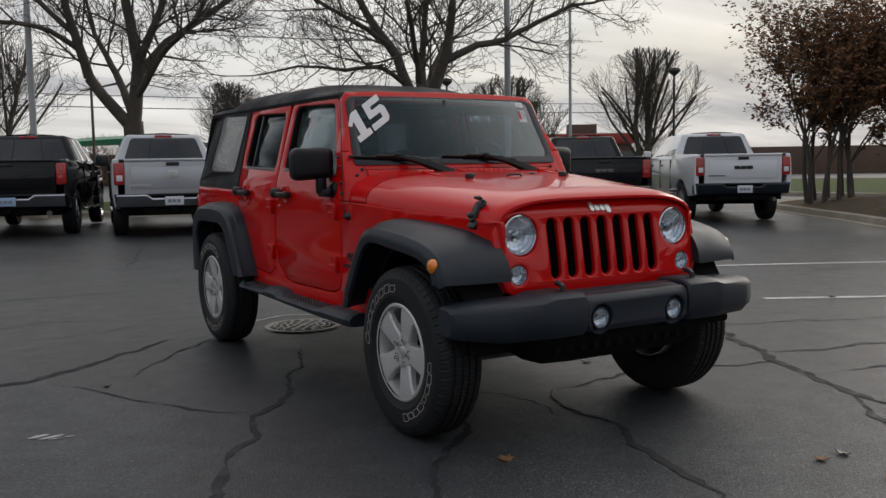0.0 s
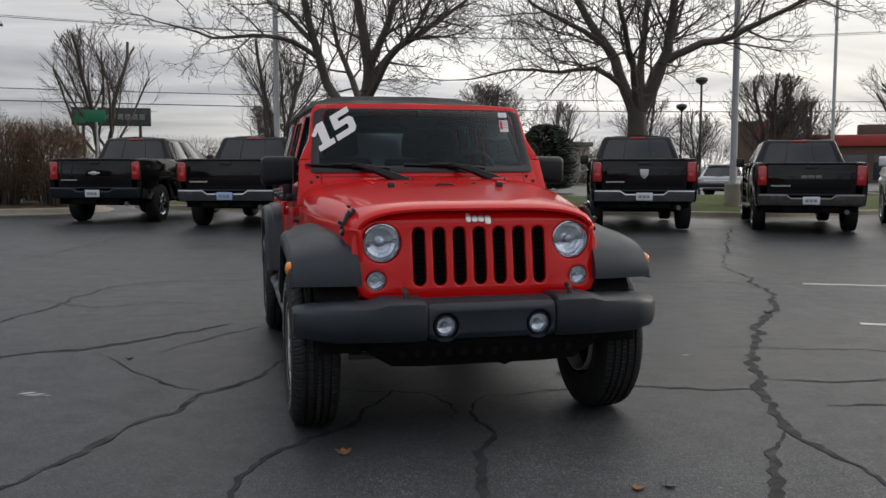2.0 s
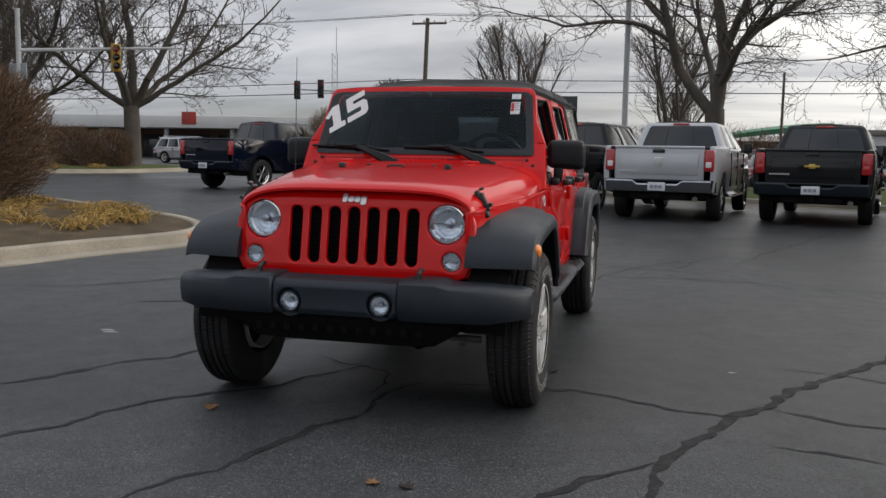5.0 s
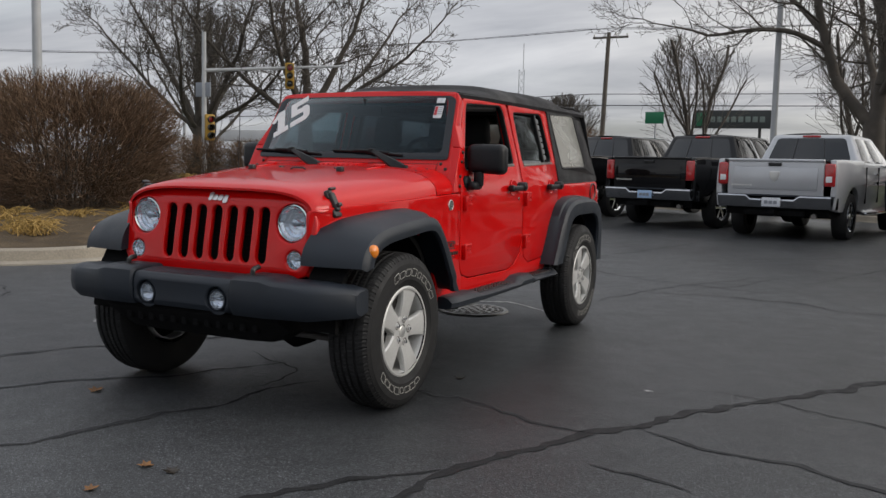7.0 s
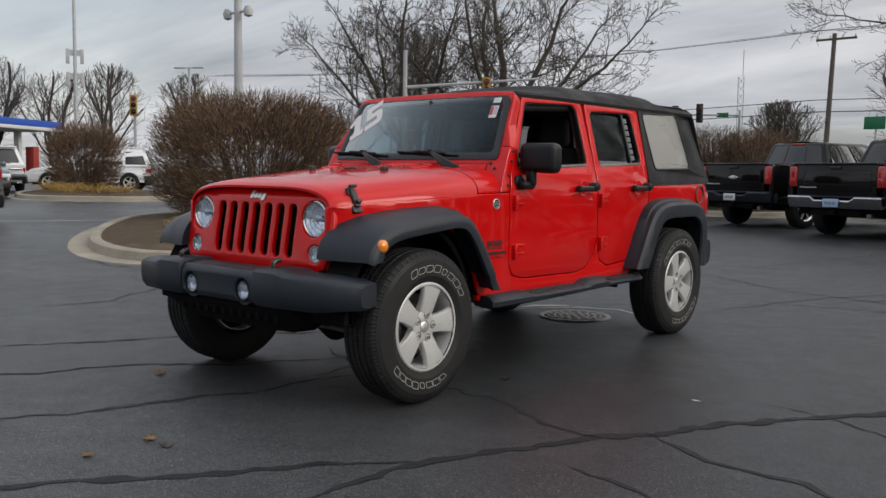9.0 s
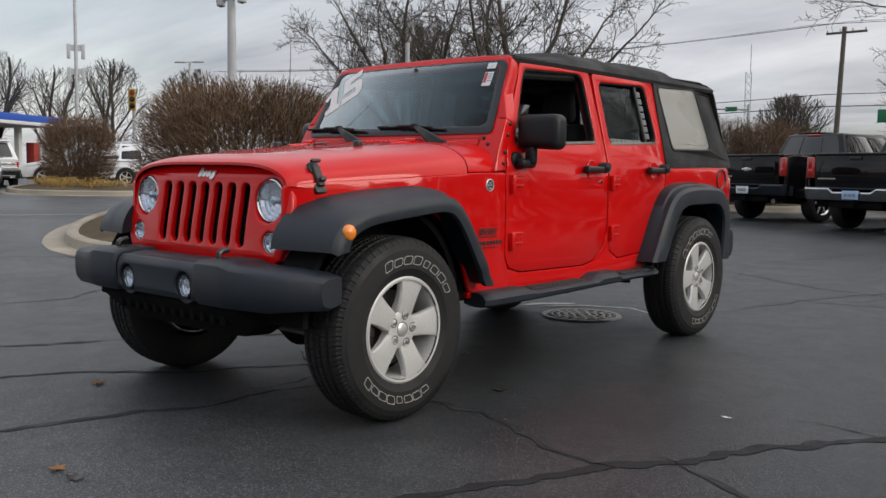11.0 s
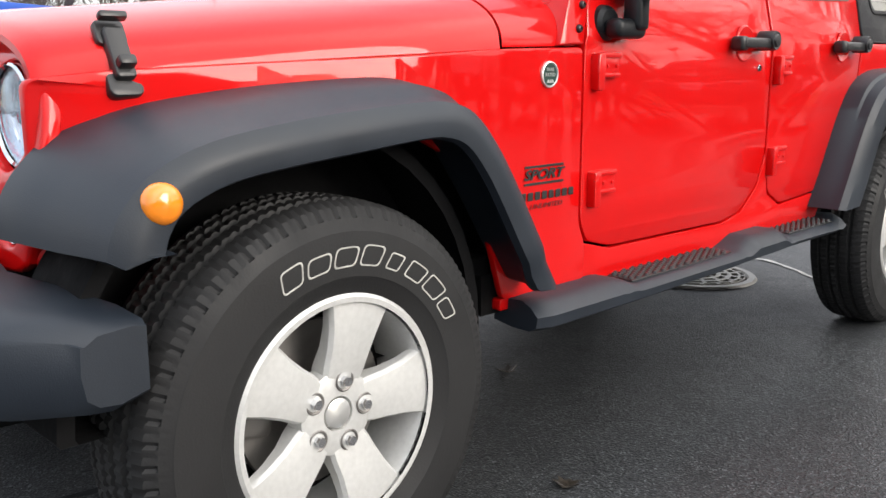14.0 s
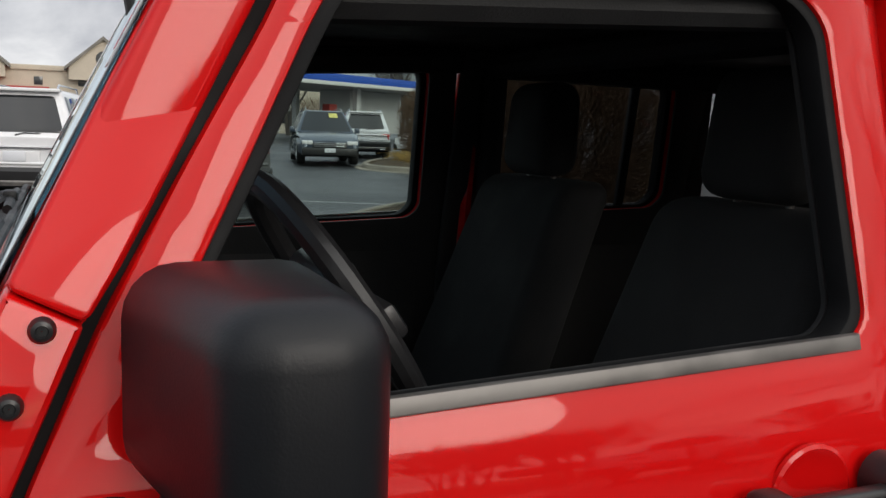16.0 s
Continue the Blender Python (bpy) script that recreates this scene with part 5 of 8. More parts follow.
# wheels
def wheel():
    """Tyre and five-spoke rim about the x axis, outer face at +x."""
    root = empty("wheel")
    prof = [(0.225, -0.105), (0.232, -0.118), (0.262, -0.130), (0.312, -0.132), (0.350, -0.126), (0.376, -0.116), (0.392, -0.104), (0.400, -0.085),
            (0.402, -0.070), (0.391, -0.066), (0.391, -0.056), (0.403, -0.052), (0.404, -0.028), (0.392, -0.023), (0.392, -0.013), (0.404, -0.009), (0.404, 0.009),
            (0.392, 0.013), (0.392, 0.023), (0.404, 0.028), (0.403, 0.052), (0.391, 0.056), (0.391, 0.066), (0.402, 0.070),
            (0.400, 0.085), (0.392, 0.104), (0.376, 0.116), (0.372, 0.1195), (0.352, 0.125), (0.349, 0.1275), (0.312, 0.131), (0.266, 0.130), (0.262, 0.127), (0.240, 0.120), (0.232, 0.116), (0.225, 0.102)]
    n = 372
    prof = [(r, h * (0.86 if h < 0 else 1.0)) for r, h in prof]
    rings = []
    for i in range(n):
        a = 2 * math.pi * i / n
        ring = []
        for j, (r, h) in enumerate(prof):
            cut = 0.0
            if r > 0.375:
                ph = (i + (1 if abs(h) > 0.055 else (3 if h > 0 else 0)) + int(abs(h) * 50)) % 6
                if r > 0.398 or abs(h) > 0.10:
                    cut = (0.0065, 0.0, 0.0, 0.003, 0.0, 0.0)[ph]
            ring.append((h, (r - cut) * math.cos(a), (r - cut) * math.sin(a)))
        rings.append(ring)
    tyre = part("tyre", loft(rings, closed=False, cap=False, loop=True), RUBBER, root, "worn black all-terrain tyre", smooth=28)
    # lettering on the sidewall: plain outlined blocks
    def arc_block(a0, a1, r0, r1, lean, round_, line=0.0028):
        def ring(d):
            pts = []
            for k in range(6):
                r = r0 + d if k < 3 else r1 - d
                f = k / 2 if k < 3 else (5 - k) / 2
                t = a0 + d / r0 + (a1 - a0 - 2 * d / r0) * f + lean * (r - r0) / 0.04
                pts.append((r * math.cos(t), r * math.sin(t)))
            return soften(pts, round_ - d, 4)
        return plate(ring(0.0), [ring(line)], 0.002, 0.0004)
    blocks = []
    for start, count, step, r0, r1 in ((127, 8, -11.4, 0.285, 0.325), (-127, 8, 10.4, 0.285, 0.322)):
        for k in range(count):
            a, half = radians(start + step * k), radians((4.6, 5.0, 5.0, 4.8, 3.4, 4.6, 4.9, 4.5)[k])
            low, high_ = (r0, r1 - 0.003 * ((k * 5) % 3))
            blocks.append(bend(arc_block(a - half, a + half, low, high_, radians(-2.2 if step < 0 else 2.2), (0.011, 0.016, 0.016, 0.013, 0.007, 0.008, 0.009, 0.010)[k]), lambda u, v, w: (0.1315 + w, u, v)))
    for b in blocks:
        part("lettering_block", b, LETTER, tyre, "outlined white sidewall letter block")
    for k in range(9):
        a = radians(206 - 3.4 * k)
        part("sidewall_mark", bend(plate(rounded(0, 0, 0.003, 0.012, 0.001), (), 0.001, 0.0002), lambda u, v, w: (0.123 + w, (0.356 + u) * math.cos(a) - v * math.sin(a), (0.356 + u) * math.sin(a) + v * math.cos(a))), LETTER, tyre)
    # rim
    part("rim_barrel", lathe([(0.216, 0.120), (0.226, 0.121), (0.233, 0.116), (0.234, 0.108), (0.226, 0.104), (0.222, 0.09), (0.212, 0.08), (0.205, 0.03), (0.205, -0.11), (0.200, -0.11), (0.200, 0.02), (0.206, 0.09), (0.213, 0.112)], 64, "x"), ALLOY, root)
    spokes = []
    for k in range(5):
        a0 = radians(90 + 72 * k)
        rows = []
        for r, hw, h, th in ((0.050, 0.040, 0.098, 0.05), (0.085, 0.047, 0.104, 0.045), (0.12, 0.050, 0.109, 0.036), (0.16, 0.057, 0.112, 0.03), (0.195, 0.067, 0.113, 0.026), (0.218, 0.077, 0.112, 0.024)):
            q = []
            for u, w in ((-hw, -th), (-hw, -0.010), (-hw + 0.006, -0.001), (-hw * 0.4, 0.0015), (hw * 0.4, 0.0015), (hw - 0.006, -0.001), (hw, -0.010), (hw, -th)):
                q.append((h + w, r * math.cos(a0) - u * math.sin(a0), r * math.sin(a0) + u * math.cos(a0)))
            rows.append(q)
        part("spoke", loft(rows), ALLOY, root)
    part("hub", lathe([(0.0005, 0.086), (0.028, 0.086), (0.032, 0.090), (0.034, 0.102), (0.068, 0.1025), (0.082, 0.098), (0.086, 0.06)], 40, "x"), ALLOY, root)
    part("centre_cap", lathe([(0.0005, 0.106), (0.022, 0.105), (0.029, 0.101), (0.031, 0.09)], 28, "x"), SILVER, root)
    for k in range(5):
        a0 = radians(90 + 72 * k)
        cy, cz = 0.0635 * math.cos(a0), 0.0635 * math.sin(a0)
        nut = bmesh.new()
        bmesh.ops.create_cone(nut, segments=6, radius1=0.0115, radius2=0.0095, depth=0.03, cap_ends=True)
        nut.transform(Matrix.Translation((0.100, cy, cz)) @ Matrix.Rotation(radians(90), 4, "Y"))
        part("lug_nut", nut, CHROME, root, smooth=20)
        part("lug_seat", bend(lathe([(0.012, 0.099), (0.0165, 0.1032), (0.0195, 0.1046), (0.0215, 0.1036)], 20, "x"), lambda u, v, w: (u, cy + v, cz + w)), STEEL, root)
    part("brake_disc", lathe([(0.05, 0.02), (0.165, 0.02), (0.165, 0.0), (0.05, 0.0)], 40, "x"), STEEL, root)
    part("brake_caliper", box(-0.02, -0.17, -0.06, 0.045, -0.10, 0.06, 0.012), STEEL, root)
    part("backing", lathe([(0.0005, -0.02), (0.20, -0.02), (0.2, -0.03), (0.0005, -0.03)], 32, "x"), UNDER, root)
    return root


first = wheel()
first.parent = JEEP
first.matrix_basis = pose(0.79, 0.022, 0.402, -14, 0, 0) @ Matrix.Diagonal((1.0, 1.018, 1.018, 1.0))
for x, y, rz, rx in ((0.79, 2.952, 0, 20), (-0.79, 0.022, 180, 50), (-0.79, 2.952, 180, 10)):
    w = copy_thing(first, pose(x, y, 0.402, 0, 0, rz) @ pose(0, 0, 0, rx, 0, 0))
    w.parent = JEEP

# running gear
for y in (0.0, 2.946):
    P("axle", join(tube([(-0.70, y, 0.40), (0.70, y, 0.40)], 0.042, 12), bend(lathe([(0.0005, -0.12), (0.10, -0.1), (0.14, 0.0), (0.10, 0.1), (0.0005, 0.12)], 20, "x"), lambda u, v, w: ((0.25 if y == 0 else 0) + u, y + v, 0.39 + w))), UNDER)
    P("shock_absorber", tube([(0.50, y + 0.10, 0.38), (0.46, y + 0.06, 0.85)], 0.03, 10), UNDER, mirror=True)
P("chassis_rail", box(0.36, -0.45, 0.47, 0.44, 3.7, 0.56, 0.01), UNDER, mirror=True)
P("tie_rod", tube([(-0.62, -0.16, 0.37), (0.62, -0.16, 0.36)], 0.018, 8), STEEL)
P("exhaust", join(tube([(0.1, 1.2, 0.42), (0.15, 2.6, 0.42), (0.45, 3.1, 0.50), (0.5, 3.75, 0.48)], 0.03, 10), box(-0.2, 3.15, 0.40, 0.4, 3.45, 0.55, 0.05, 3)), STEEL)
P("fuel_tank_guard", box(-0.5, 1.4, 0.36, -0.05, 2.5, 0.47, 0.03), UNDER)


# ---- pick-up trucks and other parked cars ----
BLACK_CAR = material("black_car_paint", (0.005, 0.005, 0.006), 0.35, coat=0.75, spots=(2, 0.1), Specular_IOR_Level=0.0)
NAVY_CAR = material("dark_blue_car_paint", (0.004, 0.007, 0.018), 0.35, coat=0.75, spots=(2, 0.1), Specular_IOR_Level=0.0)
CHARCOAL_CAR = material("charcoal_car_paint", (0.011, 0.011, 0.013), 0.38, coat=0.75, spots=(2, 0.1), Specular_IOR_Level=0.0)
SILVER_CAR = material("silver_car_paint", (0.48, 0.49, 0.51), 0.36, metal=0.35, coat=0.8, spots=(2, 0.05))
WHITE_CAR = material("white_car_paint", (0.74, 0.75, 0.77), 0.35, coat=0.9, spots=(2, 0.04))
GREY_CAR = material("grey_car_paint", (0.085, 0.09, 0.092), 0.36, metal=0.3, coat=1.0, spots=(2, 0.06))
BLUE_CAR = material("steel_blue_car_paint", (0.045, 0.065, 0.095), 0.36, metal=0.3, coat=1.0, spots=(2, 0.06))
RED_CAR = material("dark_red_car_paint", (0.30, 0.012, 0.012), 0.36, coat=1.0)
CARGLASS = material("dark_car_glass", (0.012, 0.014, 0.016), 0.04, coat=0.5)
TAIL = material("tail_lamp", (0.40, 0.009, 0.011), 0.18, coat=1.0, spots=(12, 0.2))
WHITE_LAMP = material("white_lamp", (0.75, 0.75, 0.75), 0.15, coat=1.0)
WORN_CHROME = material("road_dulled_chrome", (0.42, 0.43, 0.45), 0.17, metal=1.0, spots=(6, 0.15))
PLATE = material("number_plate", (0.66, 0.68, 0.72), 0.5)
PLATE_BLUE = material("paper_plate", (0.35, 0.50, 0.72), 0.6)
GOLD = material("gold_badge", (0.60, 0.42, 0.10), 0.35, metal=0.7)


def panel(a, b, c, d, u0, u1, v0, v1, depth=0.012, r=0.05, lift=0.004):
    """A rounded plate lying on the quad a b c d (a to b is u, a to d is v)."""
    a, b, c, d = map(Vector, (a, b, c, d))
    at = lambda u, v: (a * (1 - u) + b * u) * (1 - v) + (d * (1 - u) + c * u) * v
    pts = [at(u0, v0), at(u1, v0), at(u1, v1), at(u0, v1)]
    ex = (pts[1] - pts[0]).normalized()
    nn = ex.cross(pts[3] - pts[0]).normalized()
    ey = nn.cross(ex)
    flat2 = [((p - pts[0]).dot(ex), (p - pts[0]).dot(ey)) for p in pts]
    return bend(plate(soften(flat2, r), (), depth, 0.003), lambda u, v, w: pts[0] + ex * u + ey * v + nn * (w + lift))


def road_wheel(parent, x, y, r, spokes, chrome, s):
    root = part("wheel", lathe([(r * .60, -0.11), (r * .82, -0.13), (r * .96, -0.115), (r, -0.07), (r, 0.07), (r * .96, 0.115), (r * .82, 0.13), (r * .64, 0.118), (r * .62, 0.10)], 36, "x"), RUBBER, parent)
    bits = [lathe([(r * .57, 0.10), (r * .63, 0.122), (r * .64, 0.105), (r * .60, 0.05), (r * .56, 0.04)], 32, "x"), lathe([(0.0005, 0.105), (r * .12, 0.104), (r * .15, 0.085), (r * .15, 0.05)], 20, "x")]
    for k in range(spokes):
        a = 2 * math.pi * k / spokes
        bits.append(bend(box(0.075, r * .10, -r * .07, 0.10, r * .60, r * .07, 0.008, 1), lambda u, v, w: (u, v * math.cos(a) - w * math.sin(a), v * math.sin(a) + w * math.cos(a))))
    part("rim", join(*bits), CHROME if chrome else ALLOY, root)
    part("hub_backing", lathe([(0.0005, 0.02), (r * .56, 0.02), (r * .56, 0.0)], 24, "x"), UNDER, root)
    root.matrix_basis = pose(x, y, r, 0, 0, 0 if s > 0 else 180)
    return root


def arch(cy, r, z0, n=10):
    """Points round a wheel opening from front to rear, for a side outline."""
    out = []
    for i in range(n + 1):
        a = math.pi * i / n
        out.append((cy + r * math.cos(a), max(z0, 0.42 + r * math.sin(a))))
    return out


def truck(x, y, heading, paint, label, bumper="chrome", name="pickup_truck", badge=None, plate_mat=PLATE, cover=True, tall=0.0, rims=True):
    root = empty(name, Matrix.Translation((x, y, ground_z(x, y))) @ Matrix.Rotation(radians(-heading), 4, "Z"), label=label, category="truck", group="parked pickup trucks")
    q = lambda n, bm, mat, parent=root, lab="", mirror=False: part(n, bm, mat, parent, lab, mirror)
    H = tall
    low = 0.50 + H
    side = [(0.09, low + 0.05), (0.09, 1.37 + H), (0.5, 1.385 + H), (1.98, 1.385 + H), (2.05, 1.33 + H), (3.2, 1.31 + H), (4.25, 1.28 + H), (4.9, 1.25 + H), (5.55, 1.15 + H), (5.74, 1.05 + H), (5.80, 0.85 + H), (5.78, low + 0.06), (5.5, low)]
    side += arch(4.80, 0.50, low)[0:] + [(4.1, low - 0.05), (2.2, low - 0.05)] + arch(1.22, 0.50, low) + [(0.5, low)]
    bulge = lambda z: 0.965 + 0.045 * math.sin(math.pi * min(1, max(0, (z - 0.45) / 1.0)))
    q("body_side", bend(plate(soften(side, 0.03, 2), (), 0.10, 0.018, [("v", z) for z in (0.65 + H, 0.8 + H, 0.95 + H, 1.1 + H, 1.25 + H)]), lambda u, v, w: (bulge(v - H) + w - 0.10 * smoothstep(5.2, 5.8, u), u, v)), paint, mirror=True)
    # tailgate with a stamped centre panel
    tg = q("tailgate", join(box(-0.80, 0.07, 0.76 + H, 0.80, 0.13, 1.37 + H, 0.022, 3), box(-0.80, 0.045, 1.33 + H, 0.80, 0.11, 1.378 + H, 0.018, 3)), paint)
    q("tailgate_panel", box(-0.70, 0.060, 0.86 + H, 0.70, 0.075, 1.24 + H, 0.012, 2), paint, tg)
    q("tailgate_handle", box(-0.11, 0.046, 1.255 + H, 0.11, 0.07, 1.315 + H, 0.010, 2), SATIN, tg)
    if badge == "cross":
        q("badge", join(box(-0.12, 0.044, 1.055 + H, 0.12, 0.062, 1.09 + H, 0.006), box(-0.055, 0.042, 1.035 + H, 0.055, 0.064, 1.11 + H, 0.006)), SILVER, tg, "silver cross-shaped badge")
    elif badge == "gold":
        q("badge", join(box(-0.13, 0.044, 1.055 + H, 0.13, 0.062, 1.09 + H, 0.006), box(-0.055, 0.042, 1.03 + H, 0.055, 0.064, 1.115 + H, 0.006)), GOLD, tg, "gold cross-shaped badge")
    elif badge == "shield":
        q("badge", bend(plate(soften([(-0.085, 0.09), (0.085, 0.09), (0.075, -0.02), (0.0, -0.10), (-0.075, -0.02)], 0.02), (), 0.02, 0.004), lambda u, v, w: (u, 0.05 - w, 1.08 + H + v)), SILVER, tg, "silver shield badge")
    elif badge == "bars":
        for i in range(3):
            q("badge_bar", box(-0.19 + 0.13 * i, 0.044, 1.06 + H, -0.07 + 0.13 * i, 0.062, 1.13 + H, 0.012), STEEL if paint is not WHITE_CAR else SATIN, tg, "raised badge bar")
    for i in range(8):
        q("name_bar", box(-0.72 + 0.045 * i, 0.052, 0.915 + H, -0.692 + 0.045 * i, 0.064, 0.94 + H), SILVER if paint is not WHITE_CAR else SATIN, tg)
    tl = q("tail_lamp", box(0.80, 0.055, 0.93 + H, 0.972, 0.25, 1.31 + H, 0.03, 3), TAIL, mirror=True)
    for o in tl:
        s = 1 if o.data.vertices[0].co.x > 0 else -1
        q("reversing_lamp", box(min(s * 0.83, s * 0.93), 0.048, 1.0 + H, max(s * 0.83, s * 0.93), 0.06, 1.10 + H, 0.005), WHITE_LAMP if paint in (SILVER_CAR, WHITE_CAR) else TAIL, o)
    # bumper: two wings and a lower middle with the plate
    bmat = {"chrome": WORN_CHROME, "grey": STEEL, "black": TRIM, "body": paint}[bumper]
    rings = []
    for xx, zt, yy in ((-1.0, 0.76, 0.16), (-0.94, 0.765, 0.0), (-0.45, 0.765, -0.03), (-0.36, 0.70, -0.04), (0.36, 0.70, -0.04), (0.45, 0.765, -0.03), (0.94, 0.765, 0.0), (1.0, 0.76, 0.16)):
        rings.append([(xx, yy + 0.10, zt + H), (xx, yy + 0.01, zt + H), (xx, yy - 0.006, zt - 0.025 + H), (xx, yy + 0.035, 0.60 + H), (xx, yy + 0.065, 0.555 + H), (xx, yy + 0.10, 0.55 + H)])
    bp = q("rear_bumper", loft(rings), bmat)
    q("bumper_step", box(-0.98, 0.06, 0.745 + H, 0.98, 0.14, 0.775 + H, 0.008), TRIM, bp)
    q("number_plate", box(-0.155, -0.062, 0.575 + H, 0.155, -0.048, 0.725 + H, 0.004), plate_mat, bp, "white number plate with plain bars")
    for i in range(3):
        q("plate_bar", box(-0.11 + 0.075 * i, -0.067, 0.62 + H, -0.05 + 0.075 * i, -0.062, 0.675 + H), PRINT, bp)
    q("tow_hitch", join(box(-0.05, -0.02, 0.44 + H, 0.05, 0.3, 0.53 + H, 0.006), box(-0.5, 0.10, 0.42 + H, 0.5, 0.18, 0.52 + H, 0.01)), UNDER)
    q("exhaust_tip", tube([(0.60, 0.5, 0.45 + H), (0.66, 0.10, 0.43 + H)], 0.045, 10), STEEL)
    # bed, cab
    q("bed_cover" if cover else "bed_floor", box(-0.92, 0.12, 1.33 + H if cover else 0.85 + H, 0.92, 1.97, 1.372 + H if cover else 0.9 + H, 0.008), SATIN)
    zb, zt = 1.29 + H, 1.885 + H
    A = [(-0.93, 1.98, zb), (0.93, 1.98, zb), (0.95, 4.45, zb), (-0.95, 4.45, zb)]
    B = [(-0.70, 2.16, zt - 0.02), (0.70, 2.16, zt - 0.02), (0.68, 3.72, zt - 0.03), (-0.68, 3.72, zt - 0.03)]
    cab = loft([A, B])
    bmesh.ops.bevel(cab, geom=[e for e in cab.edges if max(v.co.z for v in e.verts) > zb + 0.1], offset=0.07, segments=3, profile=0.5, affect="EDGES")
    cb = q("cab", cab, paint)
    q("roof_panel", loft([[(xx * 0.64, yy, zt - 0.03 + 0.045 * (1 - xx * xx)) for xx in (-1, -0.6, 0, 0.6, 1)] for yy in (2.25, 2.6, 3.3, 3.65)], closed=False, cap=False), paint, cb)
    rw = q("rear_window", panel(A[0], A[1], B[1], B[0], 0.085, 0.915, 0.14, 0.88, 0.012, 0.07), CARGLASS)
    q("window_divider", panel(A[0], A[1], B[1], B[0], 0.335, 0.345, 0.16, 0.86, 0.012, 0.002, 0.012), SATIN, rw)
    q("window_divider", panel(A[0], A[1], B[1], B[0], 0.655, 0.665, 0.16, 0.86, 0.012, 0.002, 0.012), SATIN, rw)
    q("brake_lamp", box(-0.16, 2.13, zt - 0.075, 0.16, 2.19, zt - 0.035, 0.01), TAIL)
    q("windshield", panel(A[2], A[3], B[3], B[2], 0.05, 0.95, 0.06, 0.94, 0.012, 0.06), CARGLASS)
    for u0, u1 in ((0.07, 0.43), (0.47, 0.80)):
        q("side_window", panel(A[1], A[2], B[2], B[1], u0, u1, 0.12, 0.88, 0.012, 0.05), CARGLASS)
        q("side_window", panel(A[3], A[0], B[0], B[3], 1 - u1, 1 - u0, 0.12, 0.88, 0.012, 0.05), CARGLASS)
    q("window_trim", box(0.93, 2.05, 1.285 + H, 0.975, 4.3, 1.312 + H, 0.006), CHROME if bumper == "chrome" else SATIN, mirror=True)
    hd = [[(-0.92, yy, zz - 0.05), (-0.80, yy, zz), (0, yy, zz + 0.03), (0.80, yy, zz), (0.92, yy, zz - 0.05), (0.9, yy, zz - 0.4), (-0.9, yy, zz - 0.4)] for yy, zz in ((4.2, 1.30 + H), (5.0, 1.25 + H), (5.6, 1.15 + H), (5.76, 1.02 + H))]
    q("hood", loft(hd), paint)
    q("nose", box(-0.88, 5.6, 0.50 + H, 0.88, 5.83, 1.02 + H, 0.06, 3), SATIN)
    q("underbody", join(box(-0.86, 0.25, 0.42 + H, 0.86, 5.5, 0.72 + H), box(-0.62, 0.2, 0.6 + H, 0.62, 1.9, 0.86 + H)), UNDER)
    q("axle", tube([(-0.8, 1.22, 0.41), (0.8, 1.22, 0.41)], 0.06, 8), UNDER)
    q("door_mirror", join(box(0.99, 4.05, 1.28 + H, 1.17, 4.15, 1.50 + H, 0.035, 3), box(0.92, 4.07, 1.29 + H, 1.02, 4.12, 1.34 + H, 0.01)), SATIN if paint not in (WHITE_CAR,) else paint, mirror=True)
    for yy in (2.9, 3.85):
        q("door_handle", box(0.995, yy - 0.10, 1.13 + H, 1.03, yy + 0.10, 1.165 + H, 0.01), CHROME if bumper == "chrome" else SATIN, mirror=True)
    for yy in (2.08, 3.05, 4.05):
        q("door_gap", box(0.93, yy - 0.004, 0.62 + H, 1.016, yy + 0.004, 1.27 + H), UNDER, mirror=True)
    q("side_step", box(0.90, 2.2, 0.40 + H, 1.03, 4.1, 0.46 + H, 0.02, 2), CHROME if bumper == "chrome" else SATIN, mirror=True)
    for s in (1, -1):
        for yy in (1.22, 4.80):
            road_wheel(root, s * 0.865, yy, 0.41 + 0.01 * (H > 0), 6, rims, s)
            part("wheel_well", bend(lathe([(0.49, 0.55), (0.505, 0.55), (0.505, 0.93), (0.49, 0.93)], 24, "x"), lambda u, v, w: (s * u, yy + v, max(0.45, 0.42 + w))), UNDER, root)
    return root


truck(-10.72, 17.37, 16, NAVY_CAR, "dark blue pickup truck with painted bumper, parked", "body", badge=None)
truck(-3.94, 15.36, 18.4, BLACK_CAR, "black pickup truck with silver cross badge, parked", "black", badge="cross")
truck(-1.26, 13.5, 17.2, BLACK_CAR, "black pickup truck with chrome bumper, parked", "chrome", plate_mat=PLATE_BLUE)
truck(1.24, 12.1, 10.5, SILVER_CAR, "silver pickup truck with chrome bumper, parked", "chrome", badge="shield")
truck(3.89, 12.53, 13.2, CHARCOAL_CAR, "charcoal pickup truck with gold badge, parked", "black", badge="gold")
truck(6.55, 11.27, 21.4, BLACK_CAR, "black pickup truck with shield badge and chrome bumper", "chrome", badge="shield", tall=0.05)
truck(9.6, 10.44, 28.4, BLACK_CAR, "black pickup truck with grey bumper, parked", "grey", badge="bars")
truck(12.05, 8.95, 31.4, WHITE_CAR, "white lifted pickup truck with black bumper, parked", "black", badge="bars", tall=0.06, rims=False)


